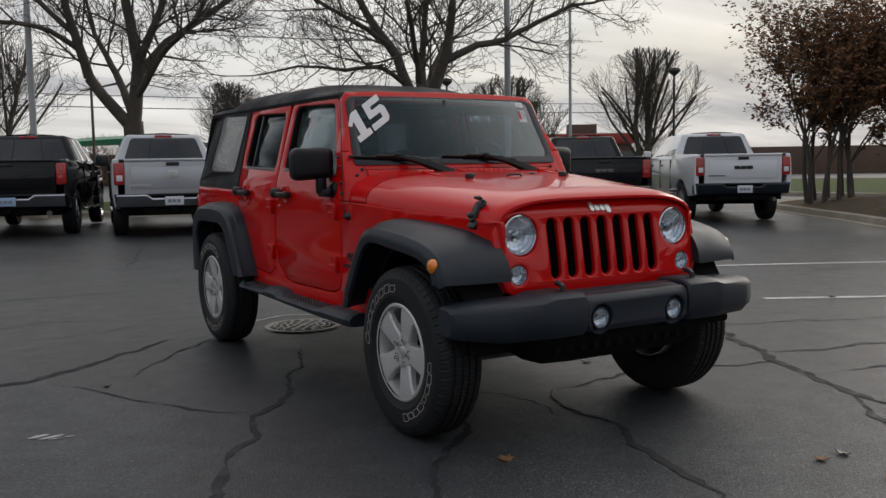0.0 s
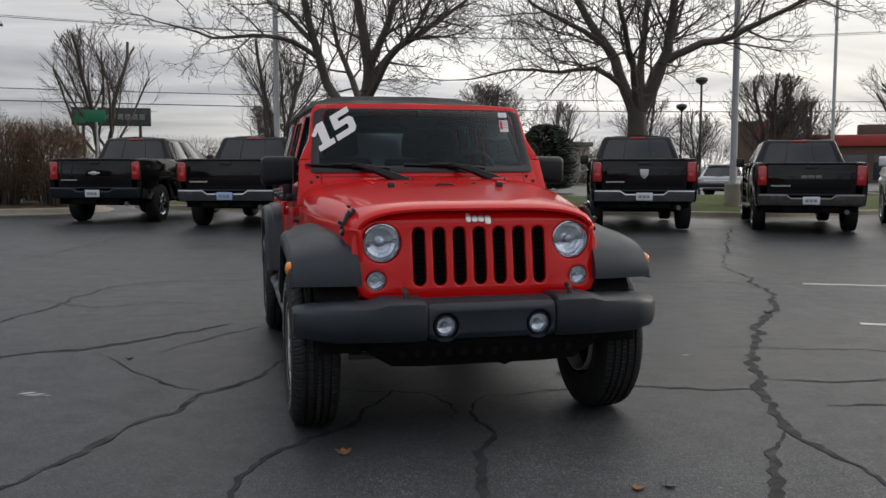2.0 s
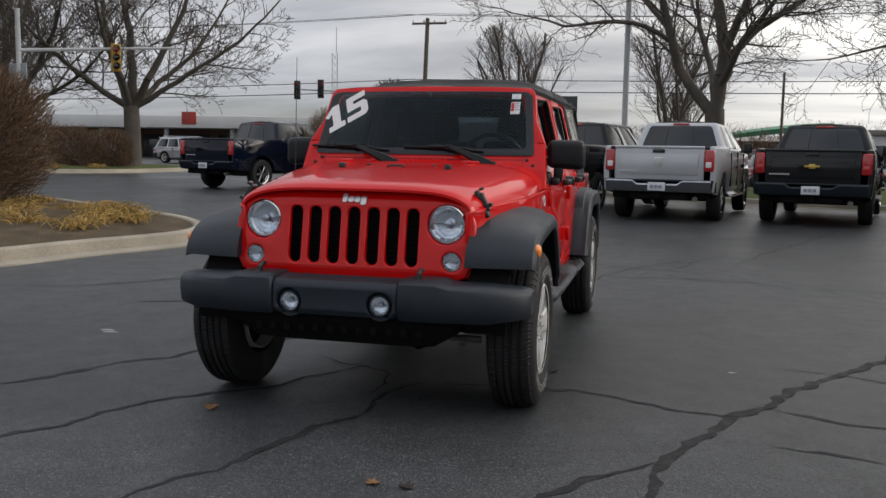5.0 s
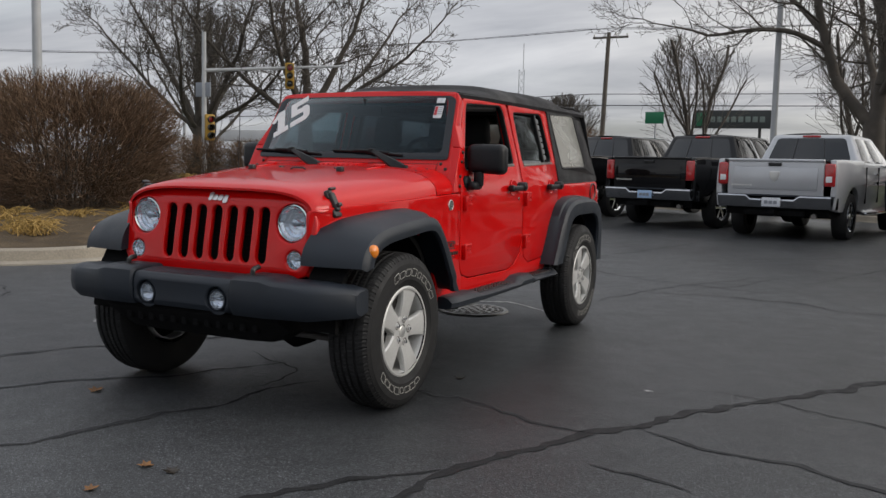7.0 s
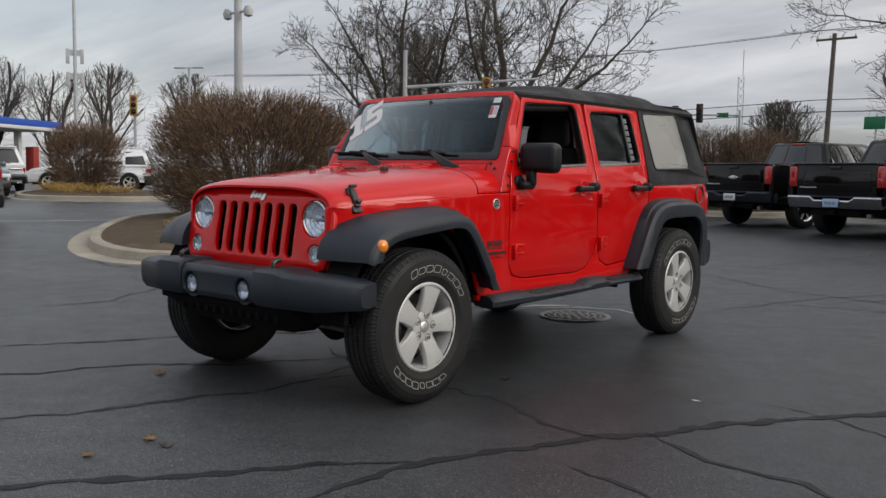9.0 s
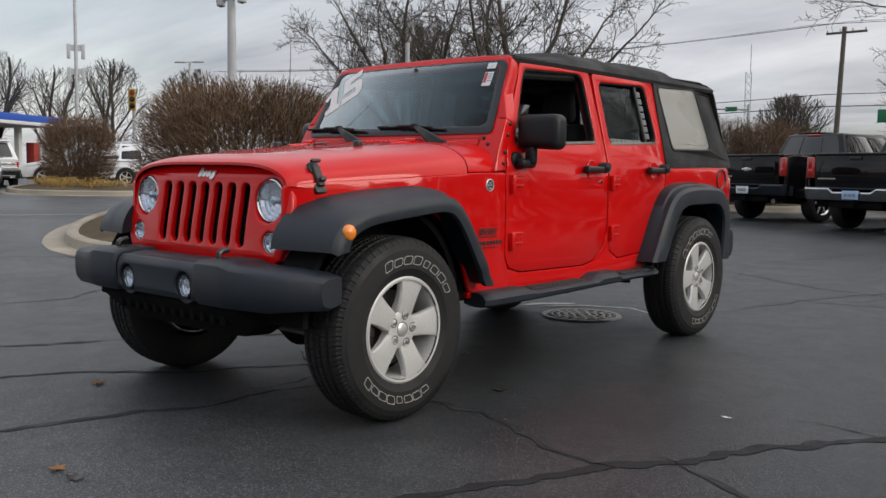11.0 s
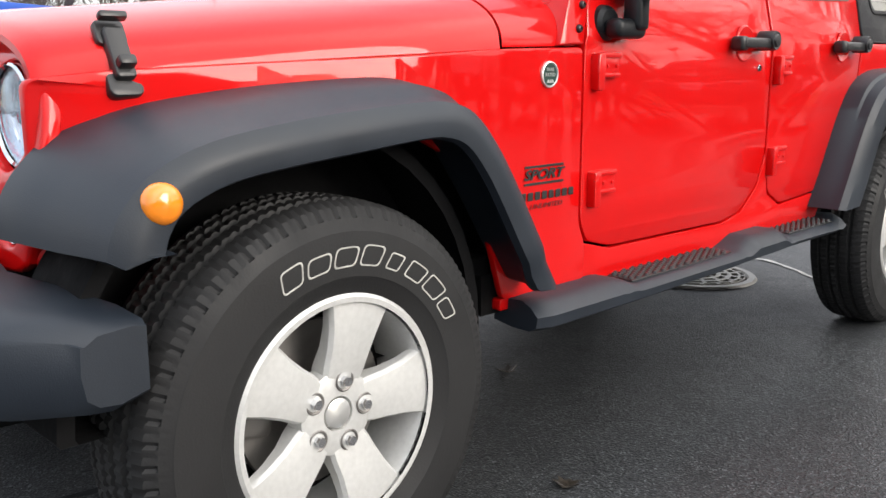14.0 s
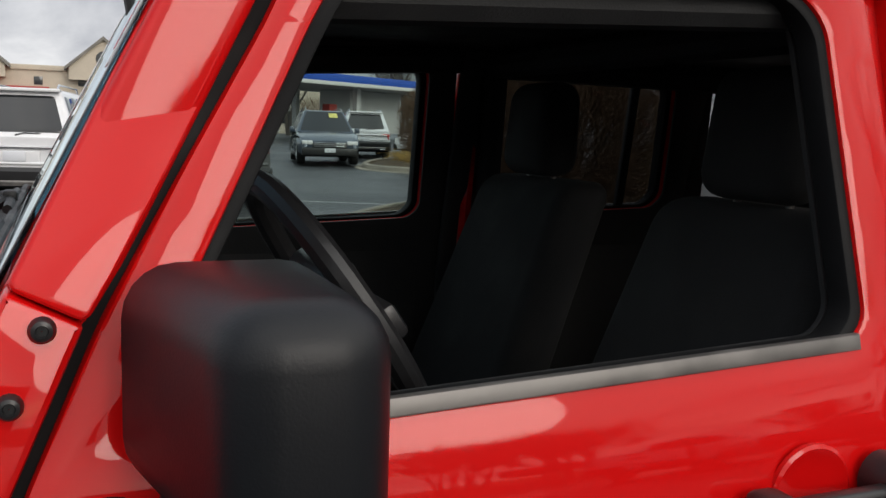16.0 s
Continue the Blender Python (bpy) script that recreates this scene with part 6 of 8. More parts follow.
def suv(x, y, heading, paint, label, length=4.7, height=1.70, name="sport_utility_vehicle", rails=True, sticker=False):
    """A five-door wagon; its tail is at the origin and it points along +y before turning."""
    root = empty(name, Matrix.Translation((x, y, ground_z(x, y))) @ Matrix.Rotation(radians(-heading), 4, "Z"), label=label, category="car", group="parked cars")
    q = lambda n, bm, mat, parent=root, lab="", mirror=False: part(n, bm, mat, parent, lab, mirror)
    L, zb = length, height * 0.58
    fa, ra = L - 0.92, 0.88
    side = [(0.06, 0.36), (0.02, 0.7), (0.05, zb), (0.3, zb + 0.03), (L - 1.45, zb), (L - 0.9, zb - 0.05), (L - 0.25, zb - 0.16), (L - 0.04, zb - 0.30), (L, 0.5), (L - 0.08, 0.30)]
    side += [(fa + 0.39 * math.cos(math.pi * i / 9), max(0.28, 0.36 + 0.39 * math.sin(math.pi * i / 9))) for i in range(10)]
    side += [(fa - 0.7, 0.25), (ra + 0.7, 0.25)] + [(ra + 0.39 * math.cos(math.pi * i / 9), max(0.28, 0.36 + 0.39 * math.sin(math.pi * i / 9))) for i in range(10)]
    q("body_side", bend(plate(soften(side, 0.03, 2), (), 0.12, 0.02, [("v", z) for z in (0.5, 0.65, 0.8)]), lambda u, v, w: (0.89 + 0.05 * math.sin(math.pi * min(1, v / 1.1)) + w - 0.16 * smoothstep(L - 0.7, L, u) - 0.08 * smoothstep(0.3, 0.0, u), u, v)), paint, mirror=True)
    q("hood", loft([[(-0.86, yy, zz - 0.04), (-0.7, yy, zz), (0, yy, zz + 0.035), (0.7, yy, zz), (0.86, yy, zz - 0.04), (0.8, yy, 0.4), (-0.8, yy, 0.4)] for yy, zz in ((L - 1.5, zb + 0.02), (L - 0.9, zb - 0.03), (L - 0.3, zb - 0.13), (L - 0.06, zb - 0.28))]), paint)
    q("tail_body", loft([[(-0.86, yy, 0.36), (-0.88, yy, 0.7), (-0.84, yy, zb), (0.84, yy, zb), (0.88, yy, 0.7), (0.86, yy, 0.36)] for yy in (0.0, 0.05, 0.4)]), paint)
    A = [(-0.86, 0.05, zb), (0.86, 0.05, zb), (0.88, L - 1.35, zb), (-0.88, L - 1.35, zb)]
    B = [(-0.62, 0.35, height - 0.04), (0.62, 0.35, height - 0.04), (0.60, L - 2.1, height - 0.03), (-0.60, L - 2.1, height - 0.03)]
    cab = loft([A, B])
    bmesh.ops.bevel(cab, geom=[e for e in cab.edges if max(v.co.z for v in e.verts) > zb + 0.1], offset=0.07, segments=3, profile=0.5, affect="EDGES")
    q("cabin", cab, paint)
    q("rear_window", panel(A[0], A[1], B[1], B[0], 0.09, 0.91, 0.10, 0.86, 0.012, 0.07), CARGLASS)
    q("windshield", panel(A[2], A[3], B[3], B[2], 0.05, 0.95, 0.05, 0.95, 0.012, 0.06), CARGLASS)
    for u0, u1 in ((0.05, 0.29), (0.32, 0.58), (0.61, 0.86)):
        q("side_window", panel(A[1], A[2], B[2], B[1], u0, u1, 0.10, 0.86, 0.012, 0.05), CARGLASS)
        q("side_window", panel(A[3], A[0], B[0], B[3], 1 - u1, 1 - u0, 0.10, 0.86, 0.012, 0.05), CARGLASS)
    if rails:
        q("roof_rail", tube([(0.56, 0.5, height - 0.03), (0.56, 0.6, height + 0.035), (0.55, L - 2.3, height + 0.035), (0.55, L - 2.15, height - 0.03)], 0.018, 6), CHROME, mirror=True)
    lampz = zb - 0.14
    q("tail_lamp", bend(plate([(0.60, lampz + 0.04), (0.90, lampz + 0.05), (1.14, lampz + 0.03), (1.06, lampz - 0.10), (0.90, lampz - 0.16), (0.80, lampz - 0.15), (0.76, lampz - 0.02), (0.60, lampz - 0.01)], (), 0.05, 0.012, [("u", 0.84), ("u", 0.90), ("u", 0.95)]), lambda u, v, w: (min(u, 0.875) - 0.5 * max(0.0, u - 0.95) * 0.1 + w * smoothstep(0.84, 0.95, u), max(0.0, u - 0.86) * 1.05 - w * smoothstep(0.95, 0.84, u) - 0.004, v)), TAIL, mirror=True)
    q("chrome_bar", box(-0.76, -0.035, lampz - 0.035, 0.76, 0.02, lampz + 0.012, 0.012), CHROME)
    q("plate_recess", box(-0.36, -0.012, lampz - 0.26, 0.36, 0.02, lampz - 0.05, 0.03, 3), paint)
    q("rear_bumper", loft([[(xx, yy0 + 0.14, 0.30), (xx, yy0 - 0.01, 0.32), (xx, yy0 - 0.05, 0.42), (xx, yy0 - 0.06, 0.56), (xx, yy0 - 0.02, 0.62), (xx, yy0 + 0.2, 0.62)] for xx, yy0 in ((-0.93, 0.14), (-0.86, 0.02), (-0.5, -0.03), (0.0, -0.04), (0.5, -0.03), (0.86, 0.02), (0.93, 0.14))]), SATIN)
    q("bumper_trim", loft([[(xx, yy0 + 0.02, 0.34), (xx, yy0 - 0.02, 0.345), (xx, yy0 - 0.03, 0.40), (xx, yy0 - 0.015, 0.425), (xx, yy0 + 0.02, 0.42)] for xx, yy0 in ((-0.72, -0.04), (-0.4, -0.075), (0.0, -0.08), (0.4, -0.075), (0.72, -0.04))]), STEEL)
    q("bumper_crease", box(-0.84, -0.035, 0.655, 0.84, 0.05, 0.70, 0.02, 3), paint)
    q("exhaust_tip", box(0.52, -0.12, 0.30, 0.70, 0.05, 0.37, 0.02, 3), CHROME, mirror=True)
    q("rear_wiper", tube([(0.0, 0.055, zb + 0.03), (0.12, 0.075, zb + 0.06), (0.36, 0.080, zb + 0.055)], 0.012, 6), SATIN)
    q("rear_spoiler", box(-0.62, 0.22, height - 0.085, 0.62, 0.45, height - 0.03, 0.02, 3), paint)
    q("number_plate", box(-0.16, -0.035, lampz - 0.22, 0.16, 0.0, lampz - 0.07, 0.004), PLATE, lab="white number plate with plain bars")
    q("front_bumper", box(-0.82, L - 0.14, 0.28, 0.82, L + 0.03, 0.52, 0.04, 3), SATIN)
    q("grille", box(-0.50, L - 0.12, 0.52, 0.50, L + 0.015, zb - 0.30, 0.03, 3), SATIN)
    for i in range(3):
        q("grille_bar", box(-0.46, L - 0.02, 0.55 + 0.05 * i, 0.46, L + 0.025, 0.565 + 0.05 * i, 0.004), CHROME)
    q("headlight", box(0.50, L - 0.30, zb - 0.36, 0.82, L - 0.03, zb - 0.24, 0.03, 3), WHITE_LAMP, mirror=True)
    q("front_plate", box(-0.16, L + 0.02, 0.38, 0.16, L + 0.04, 0.50, 0.004), PLATE)
    q("door_mirror", box(0.92, L - 1.75, zb - 0.02, 1.08, L - 1.65, zb + 0.14, 0.03, 3), paint, mirror=True)
    q("underbody", box(-0.8, 0.3, 0.24, 0.8, L - 0.3, 0.6), UNDER)
    q("sill", box(0.84, ra + 0.4, 0.22, 0.93, fa - 0.4, 0.34, 0.02), SATIN, mirror=True)
    for yy in (ra + 0.62, ra + 1.55):
        q("door_gap", box(0.88, yy - 0.004, 0.40, 0.945, yy + 0.004, zb - 0.02), UNDER, mirror=True)
        q("door_handle", box(0.93, yy + 0.06, zb - 0.16, 0.955, yy + 0.24, zb - 0.13, 0.008), CHROME, mirror=True)
    if sticker:
        q("window_sticker", panel(A[2], A[3], B[3], B[2], 0.60, 0.80, 0.66, 0.86, 0.004, 0.005, 0.018), material("yellow_sticker", (0.75, 0.68, 0.20), 0.6))
    for s in (1, -1):
        for yy in (ra, fa):
            road_wheel(root, s * 0.80, yy, 0.36, 5, False, s)
    return root


suv(-13.6, 3.3, -90, GREY_CAR, "dark grey sport utility vehicle, tail lamps toward the aisle", 4.9, 1.98)
suv(-13.6, 0.3, -82, WHITE_CAR, "white sport utility vehicle with roof rails, parked", 5.0, 1.85)
suv(-28.8, 9.0, 100, BLUE_CAR, "steel blue sport utility vehicle with yellow windshield sticker", 4.6, 1.65, sticker=True)
suv(-29.3, 10.9, -76, WHITE_CAR, "white sport utility vehicle, tail lamps toward the aisle", 4.7, 1.70)
suv(-29.0, 17.0, -140, WHITE_CAR, "white sport utility vehicle half hidden by a shrub", 4.85, 1.72)
suv(-33.0, 6.5, 100, WHITE_CAR, "white sport utility vehicle in the far row", 4.7, 1.66)
suv(3.6, 24.6, 80, RED_CAR, "dark red car behind the pickup trucks", 4.6, 1.46, "car", rails=False)
suv(19.5, 31.0, 60, WHITE_CAR, "white car on the road beyond the grass", 4.6, 1.46, "car", rails=False)
suv(12.5, 44.0, 85, WHITE_CAR, "white car on the far side of the street", 4.6, 1.5, "car", rails=False)
suv(16.6, 52.0, 40, BLACK_CAR, "black car parked on the far forecourt", 4.6, 1.5, "car", rails=False)
suv(-29.5, 46.0, 100, SILVER_CAR, "silver car beside the filling station", 4.7, 1.6)
suv(-35.0, 44.0, 100, RED_CAR, "red car beside the filling station", 4.6, 1.5, "car", rails=False)
suv(-17.2, 36.0, 60, BLACK_CAR, "black sport utility vehicle beyond the hedge", 4.8, 1.75)


# ---- kerbed islands, grass ----
def smooth_loop(pts, n=7):
    out, k = [], len(pts)
    for i in range(k):
        p0, p1, p2, p3 = (Vector(pts[(i + j - 1) % k]) for j in range(4))
        for s in range(n):
            t = s / n
            out.append(0.5 * (2 * p1 + (p2 - p0) * t + (2 * p0 - 5 * p1 + 4 * p2 - p3) * t * t + (3 * p1 - p0 - 3 * p2 + p3) * t ** 3))
    return out


def island(name, pts, fill, label, gutter=0.0, mound=0.12, high=0.15):
    """A kerb ring with a planted bed inside it."""
    line = smooth_loop(pts)
    if sum(a.x * b.y - b.x * a.y for a, b in zip(line, line[1:] + line[:1])) < 0:
        line.reverse()
    k = len(line)
    rings, inner = [], []
    for i, p in enumerate(line):
        d = (line[(i + 1) % k] - line[i - 1]).normalized()
        inn = Vector((-d.y, d.x))
        z = lambda q: ground_z(q.x, q.y)
        row = []
        for off, h in ((-gutter - 0.02, -0.05), (-gutter, 0.012 if gutter else -0.02), (-0.005, 0.02), (0.02, high - 0.02), (0.05, high), (0.16, high + 0.002), (0.18, high - 0.02), (0.18, -0.05)):
            q = p + inn * off
            row.append((q.x, q.y, z(p) + h))
        rings.append(row)
        q = p + inn * 0.17
        inner.append((q, z(p) + high - 0.03))
    tagged(part("kerb", loft(rings, closed=True, cap=False, loop=True), CONCRETE, smooth=40), "weathered concrete kerb round a planted island", "kerb", "kerbs", "structure")
    c = sum((q for q, _ in inner), Vector((0, 0))) / k
    cz = sum(z for _, z in inner) / k
    bm = bmesh.new()
    rows = []
    for f, up_ in ((1.0, 0.0), (0.85, 0.35), (0.6, 0.7), (0.3, 0.95)):
        rows.append([bm.verts.new((c.x + (q.x - c.x) * f, c.y + (q.y - c.y) * f, cz + (z - cz) * f + mound * up_ + (0.05 * noise.noise((q.x * f * 2, q.y * f * 2, 1)) if f < 1 else 0))) for q, z in inner])
    top = bm.verts.new((c.x, c.y, cz + mound))
    for a, b in zip(rows, rows[1:]):
        for i in range(k):
            bm.faces.new((a[i], a[(i + 1) % k], b[(i + 1) % k], b[i]))
    for i in range(k):
        bm.faces.new((rows[-1][i], rows[-1][(i + 1) % k], top))
    tagged(part(name, bm, fill), label, "planting bed", kind="structure")
    return c, cz


I1 = [(-4.72, 6.4), (-5.3, 4.6), (-5.75, 3.2), (-6.6, 2.62), (-8.2, 3.0), (-10.6, 4.5), (-12.6, 6.4), (-13.4, 8.8), (-12.6, 10.6), (-10.0, 10.2), (-7.6, 8.9), (-5.6, 7.8)]
island("planting_bed", I1, MULCH, "brown mulch bed inside a kerbed island", 0.28)
I2 = [(-20.2, 11.3), (-21.5, 9.6), (-23.6, 9.0), (-26.8, 10.6), (-28.0, 13.4), (-26.0, 15.0), (-22.2, 13.8)]
island("planting_bed", I2, MULCH, "brown mulch bed inside a kerbed island", 0.2)
I3 = [(-19.6, 27.6), (-21.0, 24.6), (-24.0, 22.6), (-29.0, 23.0), (-31.0, 28.0), (-27.0, 34.0), (-22.0, 36.0), (-19.8, 32.0)]
island("planting_bed", I3, GRASS, "patchy grass bed inside a kerbed island", 0.2)
I4 = [(-4.9, 20.4), (-6.4, 19.5), (-8.0, 19.3), (-8.9, 20.2), (-8.0, 22.0), (-7.6, 25.0), (-5.6, 25.0), (-4.6, 22.6)]
island("planting_bed", I4, MULCH, "brown mulch bed under a hedge", 0.2)
I5 = [(-3.6, 22.2), (0.6, 20.7), (4.6, 19.3), (8.4, 17.5), (11.6, 15.9), (14.4, 16.2), (18.5, 17.0), (24, 19.5), (24, 25), (18, 24.5), (12.0, 23.6), (6.0, 24.0), (1.0, 24.6), (-3.0, 25.4)]
island("grass_strip", I5, GRASS, "mown winter grass strip along the lot", 0.15, 0.25)
I6 = [(13.3, 6.2), (14.5, 8.2), (15.6, 10.2), (17.4, 12.6), (20.5, 13.0), (24.0, 9.0), (23.0, 2.0), (18.0, -3.0), (14.2, 1.0), (13.0, 4.0)]
island("lawn", [(25.0, 13.0), (32, 4), (48, 14), (44, 30), (30, 34), (25.6, 26)], GRASS, "winter lawn behind the multi-stemmed trees", 0.0, 0.25)
island("planting_bed", I6, MULCH, "leaf-strewn bed beneath a multi-stemmed tree", 0.2, 0.4)


# ---- plants ----
def prisms(segs, sides=3):
    """Vertices and faces of thin tapered prisms along (start, end, r0, r1) segments."""
    a = np.array([s[0] for s in segs], float)
    b = np.array([s[1] for s in segs], float)
    r0 = np.array([s[2] for s in segs], float)[:, None]
    r1 = np.array([s[3] for s in segs], float)[:, None]
    d = b - a
    d /= np.linalg.norm(d, axis=1)[:, None] + 1e-9
    ref = np.where(np.abs(d[:, 2:3]) > 0.9, np.array([[1.0, 0, 0]]), np.array([[0, 0, 1.0]]))
    u = np.cross(d, ref)
    u /= np.linalg.norm(u, axis=1)[:, None] + 1e-9
    v = np.cross(d, u)
    rows = []
    for base, r in ((a, r0), (b, r1)):
        for k in range(sides):
            t = 2 * math.pi * k / sides
            rows.append(base + (u * math.cos(t) + v * math.sin(t)) * r)
    verts = np.stack(rows, 1).reshape(-1, 3)
    n, m = len(segs), 2 * sides
    idx = np.arange(n)[:, None] * m
    quads = [np.concatenate([idx + k, idx + (k + 1) % sides, idx + sides + (k + 1) % sides, idx + sides + k], 1) for k in range(sides)]
    return verts, np.concatenate(quads, 0)


def sticks(name, segs, mat, parent=None, label="", sides=3):
    verts, faces = prisms(segs, sides)
    me = bpy.data.meshes.new(name)
    me.from_pydata(verts.tolist(), [], faces.tolist())
    me.materials.append(mat)
    if sides > 3:
        me.shade_smooth()
    ob = new(name, me)
    if parent is not None:
        ob.parent = parent
    if label:
        ob["label"] = label
    return ob


def grow(rng, p, d, length, r, level, top, out, thick, droop, split, bendy, fan=1.0):
    """Adds a limb and its forks."""
    steps = 5 if level < 2 else 4 if level < 3 else 3 if level < 5 else 2
    for i in range(steps):
        d = (d + Vector((rng.gauss(0, bendy), rng.gauss(0, bendy), rng.gauss(0, bendy) + (0.05 if level < 2 else -droop)))).normalized()
        q = p + d * (length / steps)
        r1 = r * (0.90 if level < 3 else 0.82)
        (thick if r > 0.016 else out).append((tuple(p), tuple(q), r, r1))
        if (level >= 1 or fan < 1) and level < top and i > (1 if level < 2 else 0) and rng.random() < 0.75:
            s = d.orthogonal().normalized()
            s.rotate(Matrix.Rotation(rng.uniform(0, 6.28), 3, d))
            grow(rng, q, (d * 0.75 + s * fan * rng.uniform(0.5, 0.9)).normalized(), length * rng.uniform(0.4, 0.62), r1 * 0.5, level + 1, top, out, thick, droop, split, bendy, fan)
        p, r = q, r1
    if level < top:
        n = split if level else split + 1
        turn_ = rng.uniform(0, 6.28)
        for k in range(n):
            s = d.orthogonal().normalized()
            s.rotate(Matrix.Rotation(turn_ + 6.28 * k / n + rng.uniform(-0.5, 0.5), 3, d))
            w = rng.uniform(0.35, 0.75) if level else rng.uniform(0.5, 0.95)
            grow(rng, p, (d + s * w * fan).normalized(), length * rng.uniform(0.66, 0.86), r * (0.72 if n < 3 else 0.62), level + 1, top, out, thick, droop, split, bendy, fan)


def spray(rng, p, d, ln, r, level, last, thick, fine, rise):
    """A side branch with its own shorter side branches, alternating round it."""
    n = max(3, min(7, int(ln / 0.27)))
    spin = rng.uniform(0, 6.28)
    for i in range(n):
        d = (d + Vector((rng.gauss(0, 0.15), rng.gauss(0, 0.15), rng.gauss(rise, 0.13)))).normalized()
        q = p + d * (ln / n)
        r1 = r * (1 - 0.6 / n)
        (thick if r > 0.016 else fine).append((tuple(p), tuple(q), r, r1))
        for k in range(0 if level >= last or i == 0 else 2 if level < 2 else 1):
            side = d.orthogonal().normalized()
            side.rotate(Matrix.Rotation(spin + 2.4 * i + 2.9 * k, 3, d))
            spray(rng, q, (d * 0.85 + side * rng.uniform(0.55, 0.85) + Vector((0, 0, 0.12))).normalized(), ln * (0.68 - 0.34 * i / n) * rng.uniform(0.7, 1.15), r1 * 0.58, level + 1, last, thick, fine, rise)
        p, r = q, r1


def limbed_tree(x, y, seed, turn_, r, fork, limbs, label, thin=0.0065, gap=0.30, last=3, size=1.0):
    """A trunk, main limbs as given lines of (across, deep, height) with start and end radius, and sprays all along them."""
    rng = random.Random(seed)
    root = empty("bare_tree", Matrix.Translation((x, y, ground_z(x, y) + 0.05)) @ Matrix.Rotation(radians(turn_), 4, "Z") @ Matrix.Scale(size, 4), label=label, category="tree", group="bare trees")
    fine, thick = [], [((0, 0, -0.2), (0, 0, 0.3), r * 1.55, r * 1.15), ((0, 0, 0.3), (0.03, 0, fork * 0.6), r * 1.15, r), ((0.03, 0, fork * 0.6), (0, 0, fork + 0.1), r, r * 0.95)]
    for line, ra, rb in limbs:
        pts = [Vector(p) for p in line]
        walk_ = []
        for a, b in zip(pts, pts[1:]):
            k = max(2, int((b - a).length / gap))
            walk_ += [a.lerp(b, i / k) for i in range(k)]
        walk_.append(pts[-1])
        walk_ = [p + Vector((0.05 * noise.noise(p * 1.7), 0.09 * noise.noise(p * 1.7 + Vector((7, 3, 1))), 0.05 * noise.noise(p * 2.1))) if i else p for i, p in enumerate(walk_)]
        m = len(walk_) - 1
        spin = rng.uniform(0, 6.28)
        for i in range(m):
            a, b = walk_[i], walk_[i + 1]
            r0, r1 = ra + (rb - ra) * i / m, ra + (rb - ra) * (i + 1) / m
            thick.append((tuple(a), tuple(b), r0, r1))
            if i > 3 or (i > 1 and ra < 0.13):
                d = (b - a).normalized()
                side = d.orthogonal().normalized()
                side.rotate(Matrix.Rotation(spin + 2.4 * i, 3, d))
                ln = rng.uniform(0.9, 2.2) * (1.15 - 0.55 * i / m)
                spray(rng, b, (d * 0.6 + side * rng.uniform(0.6, 0.95) + Vector((0, 0, 0.15))).normalized(), ln, min(0.034, r1 * 0.5), 0, last, thick, fine, 0.02)
        spray(rng, walk_[-1], (walk_[-1] - walk_[-2]).normalized(), 1.6, rb, 0, last, thick, fine, 0.02)
    fine = [(a, b, max(p, thin), max(q, thin * 0.75)) for a, b, p, q in fine]
    sticks("trunk", thick, BARK, root, sides=7)
    tagged(sticks("crown", fine, BARK, root, "fine bare twigs", sides=3), kind="stuff")
    return root


def big_tree(x, y, seed, fork, r, limbs, label, size=1.0, last=2, thin=0.013, gap=0.5):
    """A tree whose main limbs start from given directions: (direction, length, radius share, start height share)."""
    rng = random.Random(seed)
    lines = []
    for (dx, dy, dz), ln, share, h in limbs:
        p = Vector((0, 0, fork * min(h, 1.0)))
        d = Vector((dx, dy, dz)).normalized()
        line = [tuple(p)]
        for k in range(5):
            d = (d + Vector((rng.gauss(0, 0.12), rng.gauss(0, 0.12), 0.10 if dz > 0.6 else 0.04))).normalized()
            p = p + d * ln * 0.52
            line.append(tuple(p))
        lines.append((line, r * share, r * 0.12))
    return limbed_tree(x, y, seed, rng.uniform(-25, 25), r, fork, lines, label, thin, gap, last, size)


def tree(x, y, seed, trunk, r, levels, label, lean=(0, 0), droop=0.03, split=2, z=None, bendy=0.10, name="bare_tree", length=None):
    rng = random.Random(seed)
    root = empty(name, Matrix.Translation((x, y, (ground_z(x, y) if z is None else z) - 0.05)), label=label, category="tree", group="bare trees")
    fine, thick = [], []
    flare_r = r * 1.35
    thick.append(((0, 0, 0), (lean[0] * 0.1, lean[1] * 0.1, 0.3), flare_r, r * 1.05))
    grow(rng, Vector((lean[0] * 0.1, lean[1] * 0.1, 0.3)), Vector((lean[0], lean[1], 1)).normalized(), trunk, r, 0, levels, fine, thick, droop, split, bendy)
    sticks("trunk", thick, BARK, root, sides=8)
    sticks("crown", fine, BARK, root, "fine bare twigs", sides=3)
    return root


